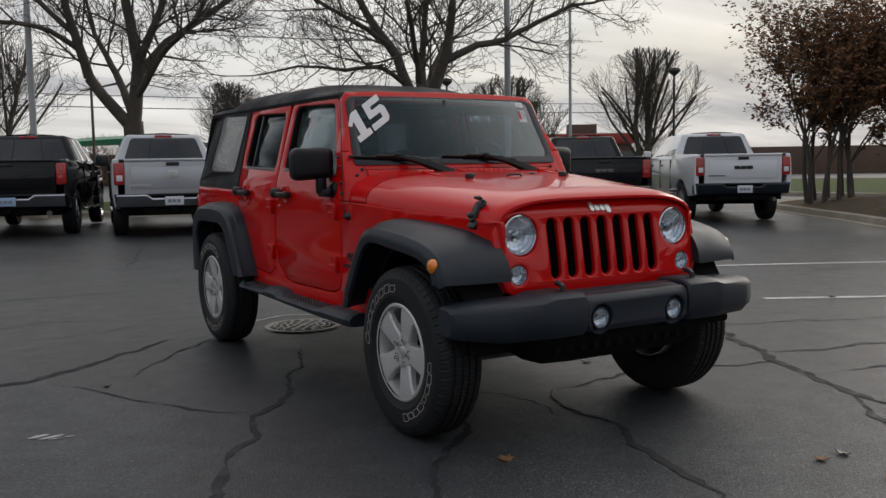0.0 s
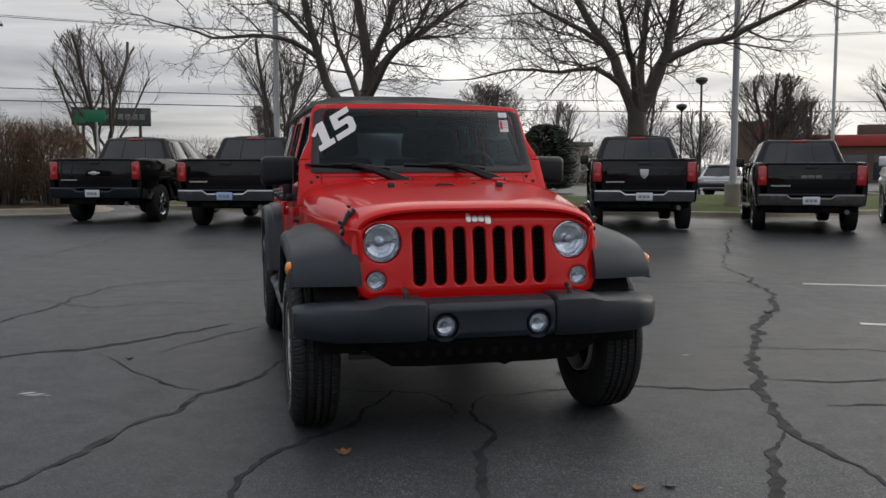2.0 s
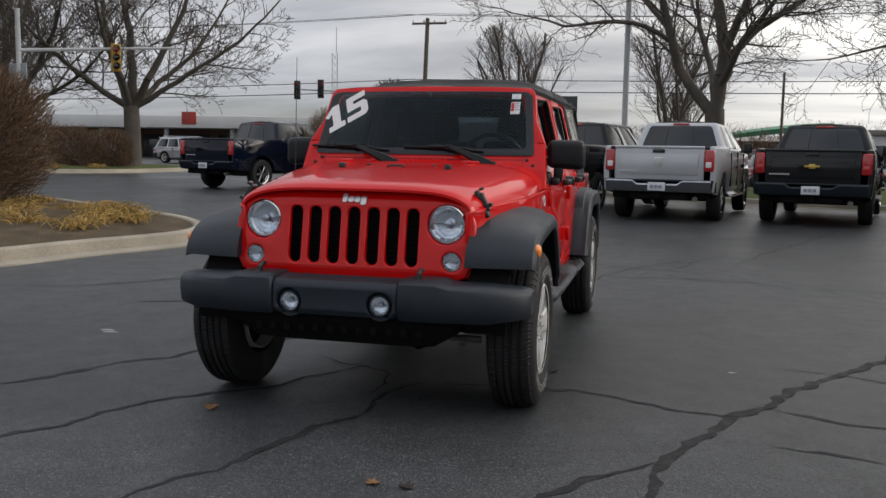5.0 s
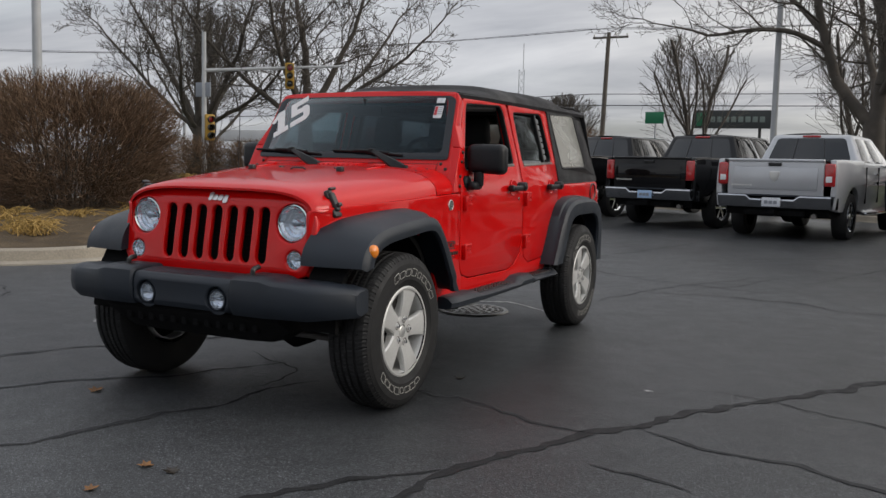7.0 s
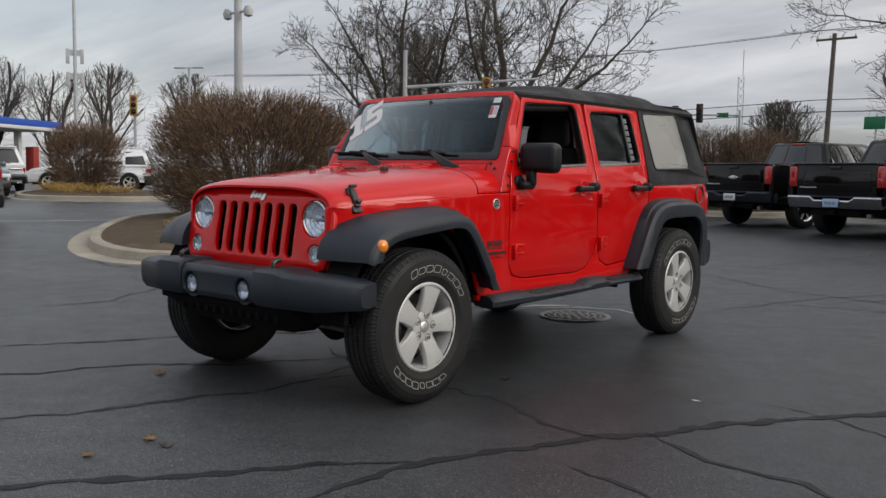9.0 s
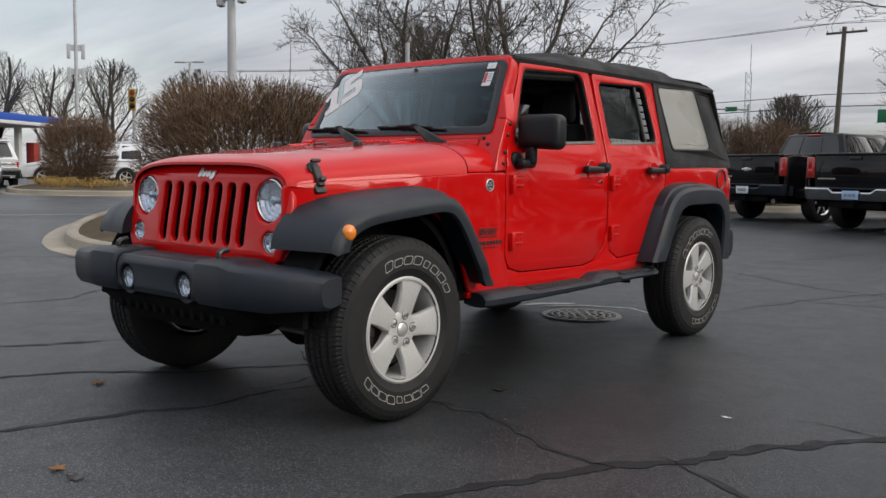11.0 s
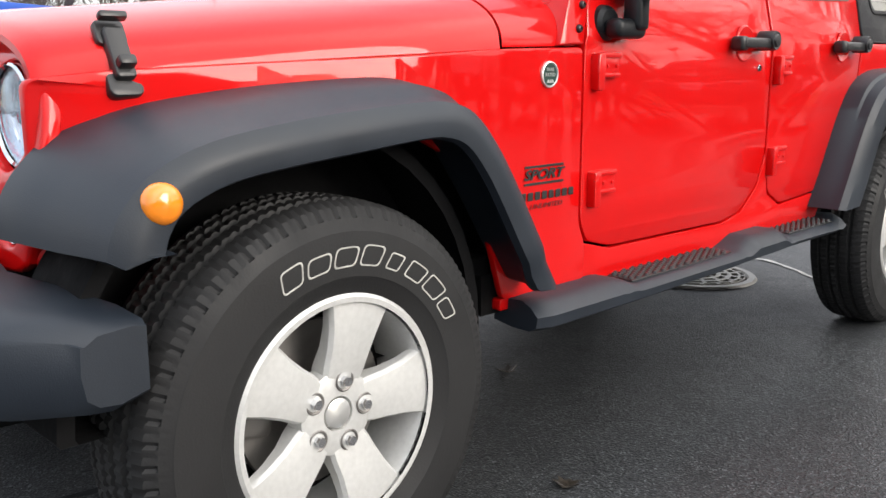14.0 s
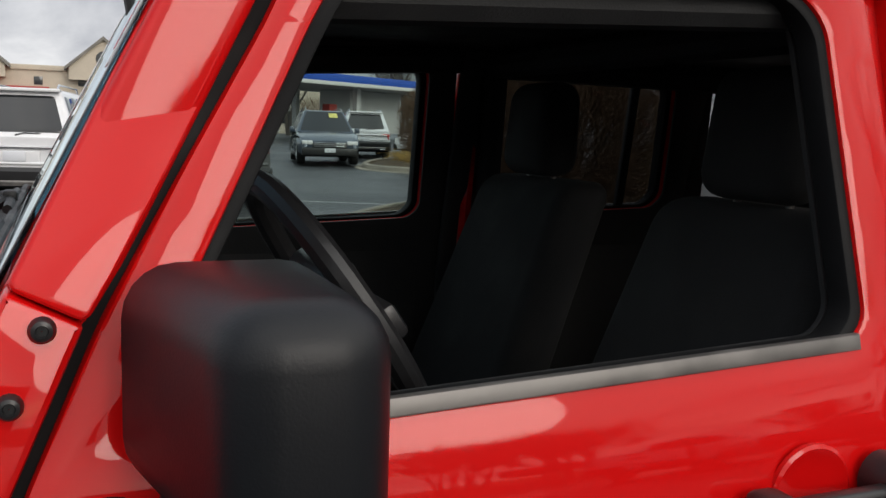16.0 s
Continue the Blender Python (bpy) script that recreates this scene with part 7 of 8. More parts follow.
def shrub(x, y, rx, ry, h, count, seed, label, mat=TWIG, clip=0.96, base=0.5, z=None):
    far_ = max(1.0, math.hypot(x, y) / 26.0)
    """A clipped leafless shrub: stems fan out from the base and end at a rounded outline."""
    rng = random.Random(seed)
    root = empty("shrub", Matrix.Translation((x, y, (ground_z(x, y) if z is None else z) + 0.1)), label=label, category="shrub", group="clipped shrubs")
    stems, twigs = [], []
    for i in range(70):
        a, t = rng.uniform(0, 6.28), rng.random() ** 0.5
        foot = Vector((rx * 0.35 * t * math.cos(a), ry * 0.35 * t * math.sin(a), 0))
        tip = Vector((rx * 0.8 * t * math.cos(a), ry * 0.8 * t * math.sin(a), h * rng.uniform(0.45, 0.8)))
        mid = foot.lerp(tip, 0.5) + Vector((rng.gauss(0, .06), rng.gauss(0, .06), 0.1))
        stems += [(tuple(foot), tuple(mid), 0.02, 0.014), (tuple(mid), tuple(tip), 0.014, 0.008)]
    for i in range(count):
        a = rng.uniform(0, 6.28)
        e = math.asin(rng.uniform(-0.9, 1.0))
        lump = 1 + 0.05 * noise.noise((math.cos(a) * 2, math.sin(a) * 2, e * 2 + seed))
        k = (rng.uniform(0.25, 1.0) ** 0.45) * lump * (1.0 + (0.05 if rng.random() < 0.03 else 0))
        sx = math.copysign(abs(math.cos(e)) ** 0.7, math.cos(e))
        p = Vector((rx * k * sx * math.cos(a), ry * k * sx * math.sin(a), h * (base + (1 - base) * k * math.copysign(abs(math.sin(e)) ** 0.8, math.sin(e)))))
        out = Vector((p.x / rx, p.y / ry, (p.z - h * 0.15) / h * 1.3)).normalized()
        dr = (out + Vector((rng.gauss(0, .35), rng.gauss(0, .35), rng.gauss(0.15, .3)))).normalized()
        ln = rng.uniform(0.12, 0.34) * far_
        s = p - dr * ln
        bnd = s.lerp(p, 0.5) + Vector((rng.gauss(0, .015), rng.gauss(0, .015), rng.gauss(0, .015)))
        twigs += [(tuple(s), tuple(bnd), 0.0055 * far_, 0.0042 * far_), (tuple(bnd), tuple(p), 0.0042 * far_, 0.002 * far_)]
    sticks("stem_clump", stems, BARK, root, sides=5)
    sticks("twig_mass", twigs, mat, root, "dense clipped brown twigs")["kind"] = "stuff"
    return root


def tufts(pts, seed, label, blades=70, h=0.35):
    for j, (x, y) in enumerate(pts):
        rng = random.Random(seed + j)
        segs = []
        for i in range(blades):
            a, l = rng.uniform(0, 6.28), rng.uniform(0.5, 1.0) * h
            foot = Vector((rng.gauss(0, .12), rng.gauss(0, .12), 0))
            d = Vector((math.cos(a), math.sin(a), rng.uniform(0.6, 1.6))).normalized()
            mid = foot + d * l * 0.6
            tip = mid + Vector((math.cos(a), math.sin(a), rng.uniform(-0.8, 0.2))).normalized() * l * 0.6
            segs += [(tuple(foot), tuple(mid), 0.008, 0.007), (tuple(mid), tuple(tip), 0.007, 0.002)]
        ob = sticks("grass_tuft", segs, DRY)
        ob.location = (x, y, ground_z(x, y) + 0.16)
        tagged(ob, label, "grass", "straw-coloured grass tufts")


shrub(-10.5, 7.72, 2.18, 2.1, 2.62, 24000, 3, "large clipped leafless shrub on a kerbed island", base=0.47)
shrub(-25.1, 11.9, 1.36, 1.36, 2.5, 8500, 4, "clipped leafless shrub on a far island", base=0.5)
for i, (x, y, rx, h) in enumerate(((-8.1, 20.3, 0.95, 2.35), (-6.9, 20.9, 1.05, 2.5), (-5.7, 21.0, 1.05, 2.45), (-6.4, 23.4, 1.5, 2.5))):
    shrub(x, y, rx, rx, h, 3600, 20 + i, "bushy leafless hedge shrub", base=0.55)
for i, (x, y, rx, h) in enumerate(((-23.6, 26.0, 1.3, 2.0), (-22.4, 27.6, 1.2, 1.9), (-26.0, 25.0, 1.4, 2.2), (-21.6, 29.0, 1.1, 1.8))):
    shrub(x, y, rx, rx, h, 3000, 40 + i, "loose leafless shrub on a far island", base=0.45)
for i, (x, y, rx, h) in enumerate(((-14.0, 38.0, 3.4, 2.4), (-19.0, 41.0, 3.6, 2.5), (-9.0, 40.0, 3.0, 2.2), (24.0, 60.0, 4.0, 3.0), (8.0, 62.0, 5.0, 3.4), (-40.0, 34.0, 3.4, 1.8))):
    shrub(x, y, rx, rx * 0.6, h, 2200, 60 + i, "distant leafless brown thicket", base=0.4)
for i, (x, y, rx, h) in enumerate(((4, 84, 9, 4.5), (18, 86, 9, 5.0), (32, 84, 9, 4.6), (47, 80, 9, 4.8), (62, 66, 9, 4.6), (-74, 38, 8, 4.4), (-80, 24, 8, 4.0), (-6, 84, 8, 4.2), (-48, 72, 8, 4.0))):
    shrub(x, y, rx, rx * 0.5, h, 1900, 160 + i, "distant grey winter woods", base=0.35)
tufts([(-7.4, 4.3), (-7.0, 4.1), (-7.7, 4.7), (-8.6, 4.9), (-6.6, 6.9), (-7.3, 7.4), (-8.0, 7.0), (-6.2, 6.4), (-9.3, 5.6), (-8.8, 7.9), (-5.9, 6.7), (-6.9, 5.7), (-7.6, 6.3), (-8.4, 6.0), (-6.0, 5.6), (-9.0, 8.6), (-7.2, 8.0), (-6.5, 7.5)], 5, "straw-coloured ornamental grass tuft")
tufts([(-23.2, 10.4), (-23.9, 10.7), (-24.5, 10.6), (-22.6, 11.0), (-25.2, 10.9), (-22.0, 11.4)], 30, "straw-coloured ornamental grass tuft", 60, 0.7)
tufts([(-21.6, 25.4), (-23.0, 24.4), (-20.8, 27.0), (-24.6, 24.0)], 50, "straw-coloured ornamental grass tuft", 60, 0.4)

MAIN_LIMBS = (
    (((0, 0, 2.2), (-0.45, 0.1, 2.75), (-1.0, 0.2, 3.5), (-1.45, 0.1, 5.2), (-1.7, 0.2, 6.5), (-2.0, 0.3, 7.8)), 0.165, 0.05),
    (((0, 0, 2.3), (0.1, 0, 3.0), (0.2, -0.1, 3.9), (0.0, -0.2, 5.0), (-0.3, -0.3, 6.5), (-0.3, -0.2, 8.0)), 0.20, 0.05),
    (((0.2, -0.1, 3.6), (1.0, 0.2, 4.5), (2.0, 0.5, 5.2), (3.0, 0.6, 5.9), (3.8, 0.7, 6.8)), 0.12, 0.03),
    (((0.2, -0.1, 3.85), (0.7, -0.6, 5.2), (1.0, -0.9, 6.5), (1.2, -1.1, 8.0)), 0.12, 0.04),
    (((-1.2, 0.15, 4.2), (-1.9, -0.2, 4.6), (-2.6, -0.5, 4.7), (-4.0, -0.6, 4.6), (-5.1, -0.8, 4.9)), 0.075, 0.02),
    (((0, 0, 2.6), (-0.2, 1.0, 3.7), (-0.6, 2.0, 4.9), (-0.8, 2.6, 6.6)), 0.12, 0.03),
    (((0.1, 0, 3.0), (0.6, -1.0, 4.0), (1.3, -2.1, 4.8), (1.8, -2.9, 6.0)), 0.11, 0.03),
    (((-1.3, 0.15, 4.6), (-2.0, 0.7, 5.4), (-2.9, 1.0, 6.2), (-3.6, 1.2, 7.2)), 0.08, 0.025),
)
limbed_tree(2.5, 20.6, 11, -4, 0.27, 2.3, MAIN_LIMBS, "large bare tree with forked trunk behind the trucks")
MAIN_LIMBS = (
    (((0, 0, 2.5), (-0.35, 0, 3.3), (-0.6, 0.1, 4.1), (-1.4, 0.3, 5.3), (-2.0, 0.4, 6.5), (-2.4, 0.4, 7.6)), 0.165, 0.045),
    (((0, 0, 2.5), (0.4, 0, 3.3), (0.75, 0, 4.2), (0.9, -0.1, 5.8), (1.2, -0.2, 7.5)), 0.18, 0.05),
    (((0.75, 0, 4.0), (1.6, 0.2, 4.45), (2.4, 0.3, 4.6), (3.4, 0.4, 5.1), (4.4, 0.6, 5.6), (5.6, 0.8, 5.8)), 0.115, 0.025),
    (((-0.3, 0, 3.25), (-0.7, -0.2, 3.6), (-1.1, -0.4, 3.8), (-2.0, -0.6, 3.68), (-3.2, -0.8, 3.75), (-4.3, -1.0, 3.5)), 0.075, 0.018),
    (((0.15, 0, 2.8), (0.1, 0.3, 3.9), (0.3, 0.4, 5.8), (0.2, 0.5, 7.5)), 0.12, 0.04),
    (((-0.8, 0.1, 4.4), (-1.7, -0.5, 4.9), (-2.7, -0.9, 5.4), (-3.6, -1.2, 6.4)), 0.08, 0.02),
    (((0.1, 0, 2.9), (0.5, 1.1, 3.9), (1.1, 2.1, 5.0), (1.5, 2.8, 6.4)), 0.11, 0.03),
    (((0, 0, 2.8), (-0.2, -1.0, 3.9), (-0.5, -2.0, 4.9), (-0.8, -2.7, 6.2)), 0.11, 0.03),
)
limbed_tree(9.3, 17.45, 23, -23, 0.26, 2.55, MAIN_LIMBS, "large bare tree with spreading limbs beside a pole")
BOUGHS = (((-0.5, 0.1, 1.0), 2.6, 0.60, 0.9), ((0.15, 0.0, 1.0), 2.7, 0.66, 1.0), ((0.7, -0.2, 0.8), 2.6, 0.52, 1.0), ((-0.95, -0.3, 0.6), 2.4, 0.42, 1.0), ((0.95, 0.4, 0.5), 2.3, 0.40, 1.0), ((0.0, 1.0, 0.7), 2.3, 0.42, 1.0), ((0.1, -1.0, 0.7), 2.3, 0.42, 1.0))
big_tree(-21.8, 30.9, 31, 2.2, 0.30, BOUGHS, "large bare tree on a far island", 1.2, 3, 0.010, 0.34)
big_tree(-27.6, 30.2, 37, 2.0, 0.27, BOUGHS, "large bare tree on a far island", 1.15, 3, 0.010, 0.34)


def vase_tree(x, y, seed, h, w, label, twigs=1.0, stems=2):
    """A bare tree with rising limbs and a rounded crown of fine upswept twigs."""
    rng = random.Random(seed)
    root = empty("bare_tree", Matrix.Translation((x, y, ground_z(x, y) - 0.05)), label=label, category="tree", group="bare trees")
    thick, fine = [], []
    thin = math.hypot(x, y + 3.0) * 0.00017

    def inside(p):
        return (p.x / (w * 0.5)) ** 2 + (p.y / (w * 0.5)) ** 2 + ((p.z - h * 0.58) / (h * 0.43)) ** 2 < 1.0

    def shoot(p, d, ln, r, level):
        n = (8, 7, 5, 3)[level]
        for k in range(n):
            d = (d + Vector((rng.gauss(0, 0.09), rng.gauss(0, 0.09), rng.gauss(0.05, 0.07)))).normalized()
            q_ = p + d * ln / n
            r1 = r * (1 - 0.55 / n)
            if level > 1:
                r, r1 = min(r, thin * 2.0), min(r1, thin * 1.5)
            (thick if level < 2 else fine).append((tuple(p), tuple(q_), max(r, thin), max(r1, thin)))
            p, r = q_, r1
            if p.z > h * 0.3 and not inside(p):
                return
            if level < 3 and (k > 0 or level > 0):
                for j in range(2 if rng.random() < 0.55 * twigs else 1):
                    a = rng.uniform(0, 6.28)
                    o = d.orthogonal().normalized()
                    o.rotate(Matrix.Rotation(a, 3, d))
                    shoot(p, (d * 0.75 + o * rng.uniform(0.45, 0.8) + Vector((0, 0, 0.16))).normalized(), ln * rng.uniform(0.34, 0.58), r * 0.42, level + 1)

    base = w * 0.022
    for k in range(stems):
        a = 6.28 * k / stems + rng.uniform(0, 1)
        lean = 0.0 if stems == 1 else 0.13
        d = Vector((lean * math.cos(a), lean * math.sin(a), 1)).normalized()
        foot = Vector((0.5 * base * math.cos(a), 0.5 * base * math.sin(a), 0))
        thick.append((tuple(foot), tuple(foot + d * h * 0.18), base * 1.2, base))
        shoot(foot + d * h * 0.18, d, h * 0.80, base, 0)
        for j in range(3):
            b_ = a + 2.1 * j + rng.uniform(-0.4, 0.4)
            shoot(foot + d * h * (0.19 + 0.04 * j), Vector((0.62 * math.cos(b_), 0.62 * math.sin(b_), 0.85)).normalized(), h * 0.6, base * 0.6, 1)
    sticks("trunk", thick, BARK, root, sides=5)
    tagged(sticks("crown", fine, BARK, root, "fine bare twigs", sides=3), kind="stuff")


for i, (x, y, h, w, n) in enumerate(((-8.6, 54.6, 9.7, 7.4, 2), (1.3, 40.9, 7.6, 6.0, 2), (26.3, 37.3, 6.0, 5.8, 3), (31.9, 32.5, 7.2, 7.2, 3), (33.6, 44.2, 5.5, 5.5, 2), (-15.5, 50.0, 5.4, 5.0, 3), (14.0, 48.0, 6.2, 6.0, 3), (-34.0, 38.0, 9.5, 8.0, 2))):
    vase_tree(x, y, 70 + i, h, w, "distant bare tree across the street", 1.0, n)
for i, (x, y) in enumerate(((-72, 34), (-70, 28), (-74, 40), (-66, 44), (-80, 20), (-78, 30), (26, 68), (33, 66), (40, 70), (46, 66), (2, 70), (-52, 50))):
    tall = (9.0 if x < -60 else 6.2) + (i * 37 % 5) * 0.3
    vase_tree(x, y, 90 + i, tall, tall * 0.85, "small distant bare tree across the street", 0.4, 2)
# trees across the lot, seen only in the paint
for i, (x, y) in enumerate(((24, -6), (28, 3), (20, -16), (-14, -26), (6, -30))):
    tree(x, y, 120 + i, 2.2, 0.28, 4, "bare tree across the car lot", droop=0.02, split=3)


def leafy(x, y, stems, seed, label):
    """A multi-stemmed tree that keeps some brown leaves."""
    rng = random.Random(seed)
    root = empty("multi_stem_tree", Matrix.Translation((x, y, ground_z(x, y))), label=label, category="tree")
    fine, thick = [], []
    for k in range(stems):
        a = 6.28 * k / stems
        foot = Vector((0.5 * math.cos(a), 0.5 * math.sin(a), 0))
        grow(rng, foot, Vector((0.07 * math.cos(a), 0.07 * math.sin(a), 1)).normalized(), 1.9, 0.075, 0, 4, fine, thick, 0.0, 2, 0.06, 0.7)
    sticks("stem", thick, BARK, root, sides=6)
    tagged(sticks("twig_mass", fine, BARK, root), kind="stuff")
    verts, faces = [], []
    for i, (p, q, r0, r1) in enumerate(fine):
        if rng.random() < 0.7:
            for j in range(3):
                c = Vector(p).lerp(Vector(q), rng.random()) + Vector((rng.gauss(0, .05), rng.gauss(0, .05), rng.gauss(0, .05)))
                u = Vector((rng.gauss(0, 1), rng.gauss(0, 1), rng.gauss(0, 1))).normalized() * rng.uniform(0.045, 0.075)
                v = u.orthogonal().normalized() * rng.uniform(0.022, 0.04)
                k = len(verts)
                verts += [tuple(c - u), tuple(c + v), tuple(c + u), tuple(c - v)]
                faces.append((k, k + 1, k + 2, k + 3))
    me = bpy.data.meshes.new("leaf_mass")
    me.from_pydata(verts, [], faces)
    me.materials.append(LEAF)
    lv = new("leaf_mass", me)
    lv.parent = root
    tagged(lv, "withered brown leaves", kind="stuff")


leafy(16.9, 10.4, 9, 8, "multi-stemmed tree with withered brown leaves")
leafy(18.2, 8.6, 8, 9, "multi-stemmed tree with withered brown leaves")


def evergreen(x, y, h, r, seed):
    rng = random.Random(seed)
    root = empty("evergreen_tree", Matrix.Translation((x, y, ground_z(x, y))), label="dark evergreen tree beyond the road", category="tree")
    sticks("trunk", [((0, 0, 0), (0, 0, h * 0.9), 0.12, 0.03)], BARK, root, sides=6)
    segs = []
    for i in range(2600):
        z = h * (0.08 + 0.9 * rng.random())
        a = rng.uniform(0, 6.28)
        rad = r * math.sqrt(max(0.02, 1 - ((z / h - 0.42) / 0.60) ** 2)) * rng.uniform(0.4, 1.05) * (1 + 0.5 * noise.noise((2 * math.cos(a), 2 * math.sin(a), 3.5 * z / h)))
        p = Vector((rad * math.cos(a), rad * math.sin(a), z))
        d = Vector((math.cos(a), math.sin(a), rng.uniform(-0.3, 0.5))).normalized()
        segs.append((tuple(p - d * 0.25), tuple(p + d * 0.15), 0.06, 0.01))
    sticks("crown", segs, PINE, root)


evergreen(14.4, 38.7, 3.5, 1.5, 1)


# ---- poles, wires, signals ----
POLE = material("grey_painted_pole", (0.42, 0.43, 0.44), 0.5, spots=(2, 0.12))
WOOD_POLE = material("weathered_pole", (0.10, 0.085, 0.07), 0.9, spots=(4, 0.3), bump=(40, 0.004))
DARK_POLE = material("dark_pole", (0.03, 0.03, 0.03), 0.6)
SIGNAL_Y = material("signal_yellow", (0.45, 0.26, 0.03), 0.5)
GREEN_SIGN = material("green_sign", (0.01, 0.16, 0.07), 0.5)


def light_pole(x, y, h, r, mat, label, footing=0.0, head="twin", z=None, turn=0.0):
    z0 = ground_z(x, y) if z is None else z
    root = empty("light_pole", Matrix.Translation((x, y, z0)) @ Matrix.Rotation(radians(turn), 4, "Z"), label=label, category="pole")
    part("pole", tube([(0, 0, 0), (0, 0, h * 0.5), (0, 0, h)], r, 12, r * 0.75), mat, root)
    if footing:
        part("footing", lathe([(0.0005, footing), (0.20, footing), (0.22, footing - 0.03), (0.22, -0.2)], 24, "z"), CONCRETE, root)
    if head == "twin":
        part("lamp_head", join(box(-1.0, -0.10, h - 0.02, -0.25, 0.10, h + 0.08, 0.03), box(0.25, -0.10, h - 0.02, 1.0, 0.10, h + 0.08, 0.03), box(-0.3, -0.03, h, 0.3, 0.03, h + 0.05)), mat, root)
    elif head == "globe":
        part("lamp_head", lathe([(0.0005, h + 0.30), (0.26, h + 0.24), (0.30, h + 0.12), (0.20, h + 0.0), (0.06, h - 0.1)], 20, "z"), mat, root)
    elif head == "cameras":
        part("camera_arm", tube([(-0.45, 0, h * 0.86), (0.45, 0, h * 0.86)], 0.03, 8), mat, root)
        for s in (-1, 1):
            part("camera_housing", lathe([(0.0005, h * 0.86 - 0.16), (0.10, h * 0.86 - 0.12), (0.12, h * 0.86), (0.08, h * 0.86 + 0.10), (0.0005, h * 0.86 + 0.1)], 16, "z"), mat, root).location.x = s * 0.4
    elif head == "antennas":
        for k in range(2):
            for s in (-1, 1):
                part("antenna_panel", box(s * 0.55 - 0.14, -0.1, h * 0.47 + 1.9 * k, s * 0.55 + 0.14, 0.1, h * 0.47 + 1.2 + 1.9 * k, 0.02), mat, root)
            part("antenna_arm", box(-0.6, -0.04, h * 0.51 + 1.9 * k, 0.6, 0.04, h * 0.54 + 1.9 * k), mat, root)
    return root


light_pole(0.15, 20.8, 10, 0.085, POLE, "tall white light pole behind the trucks", 0.6, "none")
light_pole(12.2, 17.5, 10, 0.10, POLE, "tall grey light pole on a round concrete footing", 0.85, "none")
light_pole(22.6, 27.4, 11, 0.075, POLE, "tall slender pole beyond the grass", 0, "none")
light_pole(-14.2, 10.1, 5.6, 0.12, POLE, "grey pole carrying round cameras", 0.5, "cameras")
light_pole(-46.4, 30.3, 7.3, 0.09, POLE, "street light with twin flat heads", 0, "twin", turn=30)
light_pole(-39.6, 38.2, 7.6, 0.09, POLE, "street light with twin flat heads", 0, "twin", turn=30)
light_pole(-32.0, 34.0, 8.4, 0.09, POLE, "street light with twin flat heads", 0, "twin", turn=20)
light_pole(-68.0, 33.9, 16, 0.16, POLE, "tall mast with antenna panels", 0, "antennas", turn=60)
light_pole(7.8, 55.0, 6.4, 0.10, WOOD_POLE, "wooden pole across the street", 0, "none")
light_pole(20.9, 34.9, 5.3, 0.07, DARK_POLE, "dark street lamp with round head", 0, "globe")
light_pole(29.5, 28.0, 5.5, 0.07, DARK_POLE, "dark street lamp with round head", 0, "globe")
light_pole(22.6, 40.0, 4.4, 0.06, DARK_POLE, "dark street lamp with round head", 0, "globe")

up_ = empty("utility_pole", Matrix.Translation((-18.9, 67.8, -0.5)), label="leaning wooden utility pole with crossarm", category="pole")
part("pole", tube([(0.0, 0, 0), (0.2, 0, 6.2), (0.4, 0, 12.6)], 0.22, 10, 0.16), WOOD_POLE, up_)
part("crossarm", box(-0.9, -0.08, 12.1, 2.0, 0.08, 12.26, 0.01), WOOD_POLE, up_)
for k in range(4):
    part("insulator", lathe([(0.0005, 12.5), (0.07, 12.46), (0.08, 12.36), (0.04, 12.26)], 10, "z"), SILVER, up_).location.x = -0.8 + 0.9 * k


def wire(name, a, b, sag, r=0.02, label="thin sagging overhead wire"):
    a, b = Vector(a), Vector(b)
    pts = [a.lerp(b, i / 16) - Vector((0, 0, sag * 4 * (i / 16) * (1 - i / 16))) for i in range(17)]
    tagged(part(name, tube(pts, r, 5), DARK_POLE), label, "wire", "overhead wires")


for dx, dz in ((-0.8, 12.45), (0.2, 12.4), (1.9, 12.45)):
    wire("overhead_wire", (-19.9 + dx, 67.8, dz), (-80 + dx, 56, 11.6), 1.0, 0.018)
    wire("overhead_wire", (-19.9 + dx, 67.8, dz), (60 + dx, 70, 14.0), 1.2, 0.018)
for z0, z1, r in ((7.2, 6.0, 0.03), (6.3, 5.4, 0.036)):
    wire("overhead_wire", (-90, 62, z1), (-19.7, 67.8, z0), 0.5, r)
    wire("overhead_wire", (-19.7, 67.8, z0), (75, 70, z0 + 0.6), 0.5, r)

mast = empty("lattice_tower", Matrix.Translation((-40.2, 103.0, 0.0)), label="slender distant radio tower", category="tower")
lat = []
for k in range(14):
    z = k * 0.95
    for s in (-1, 1):
        lat += [((s * 0.35, 0, z), (s * 0.35, 0, z + 0.95), 0.05, 0.05), ((s * 0.35, 0, z), (-s * 0.35, 0, z + 0.95), 0.03, 0.03)]
sticks("lattice", lat, POLE, mast)
part("aerial", tube([(0.2, 0, 13.3), (0.2, 0, 16.5)], 0.05, 6), POLE, mast)


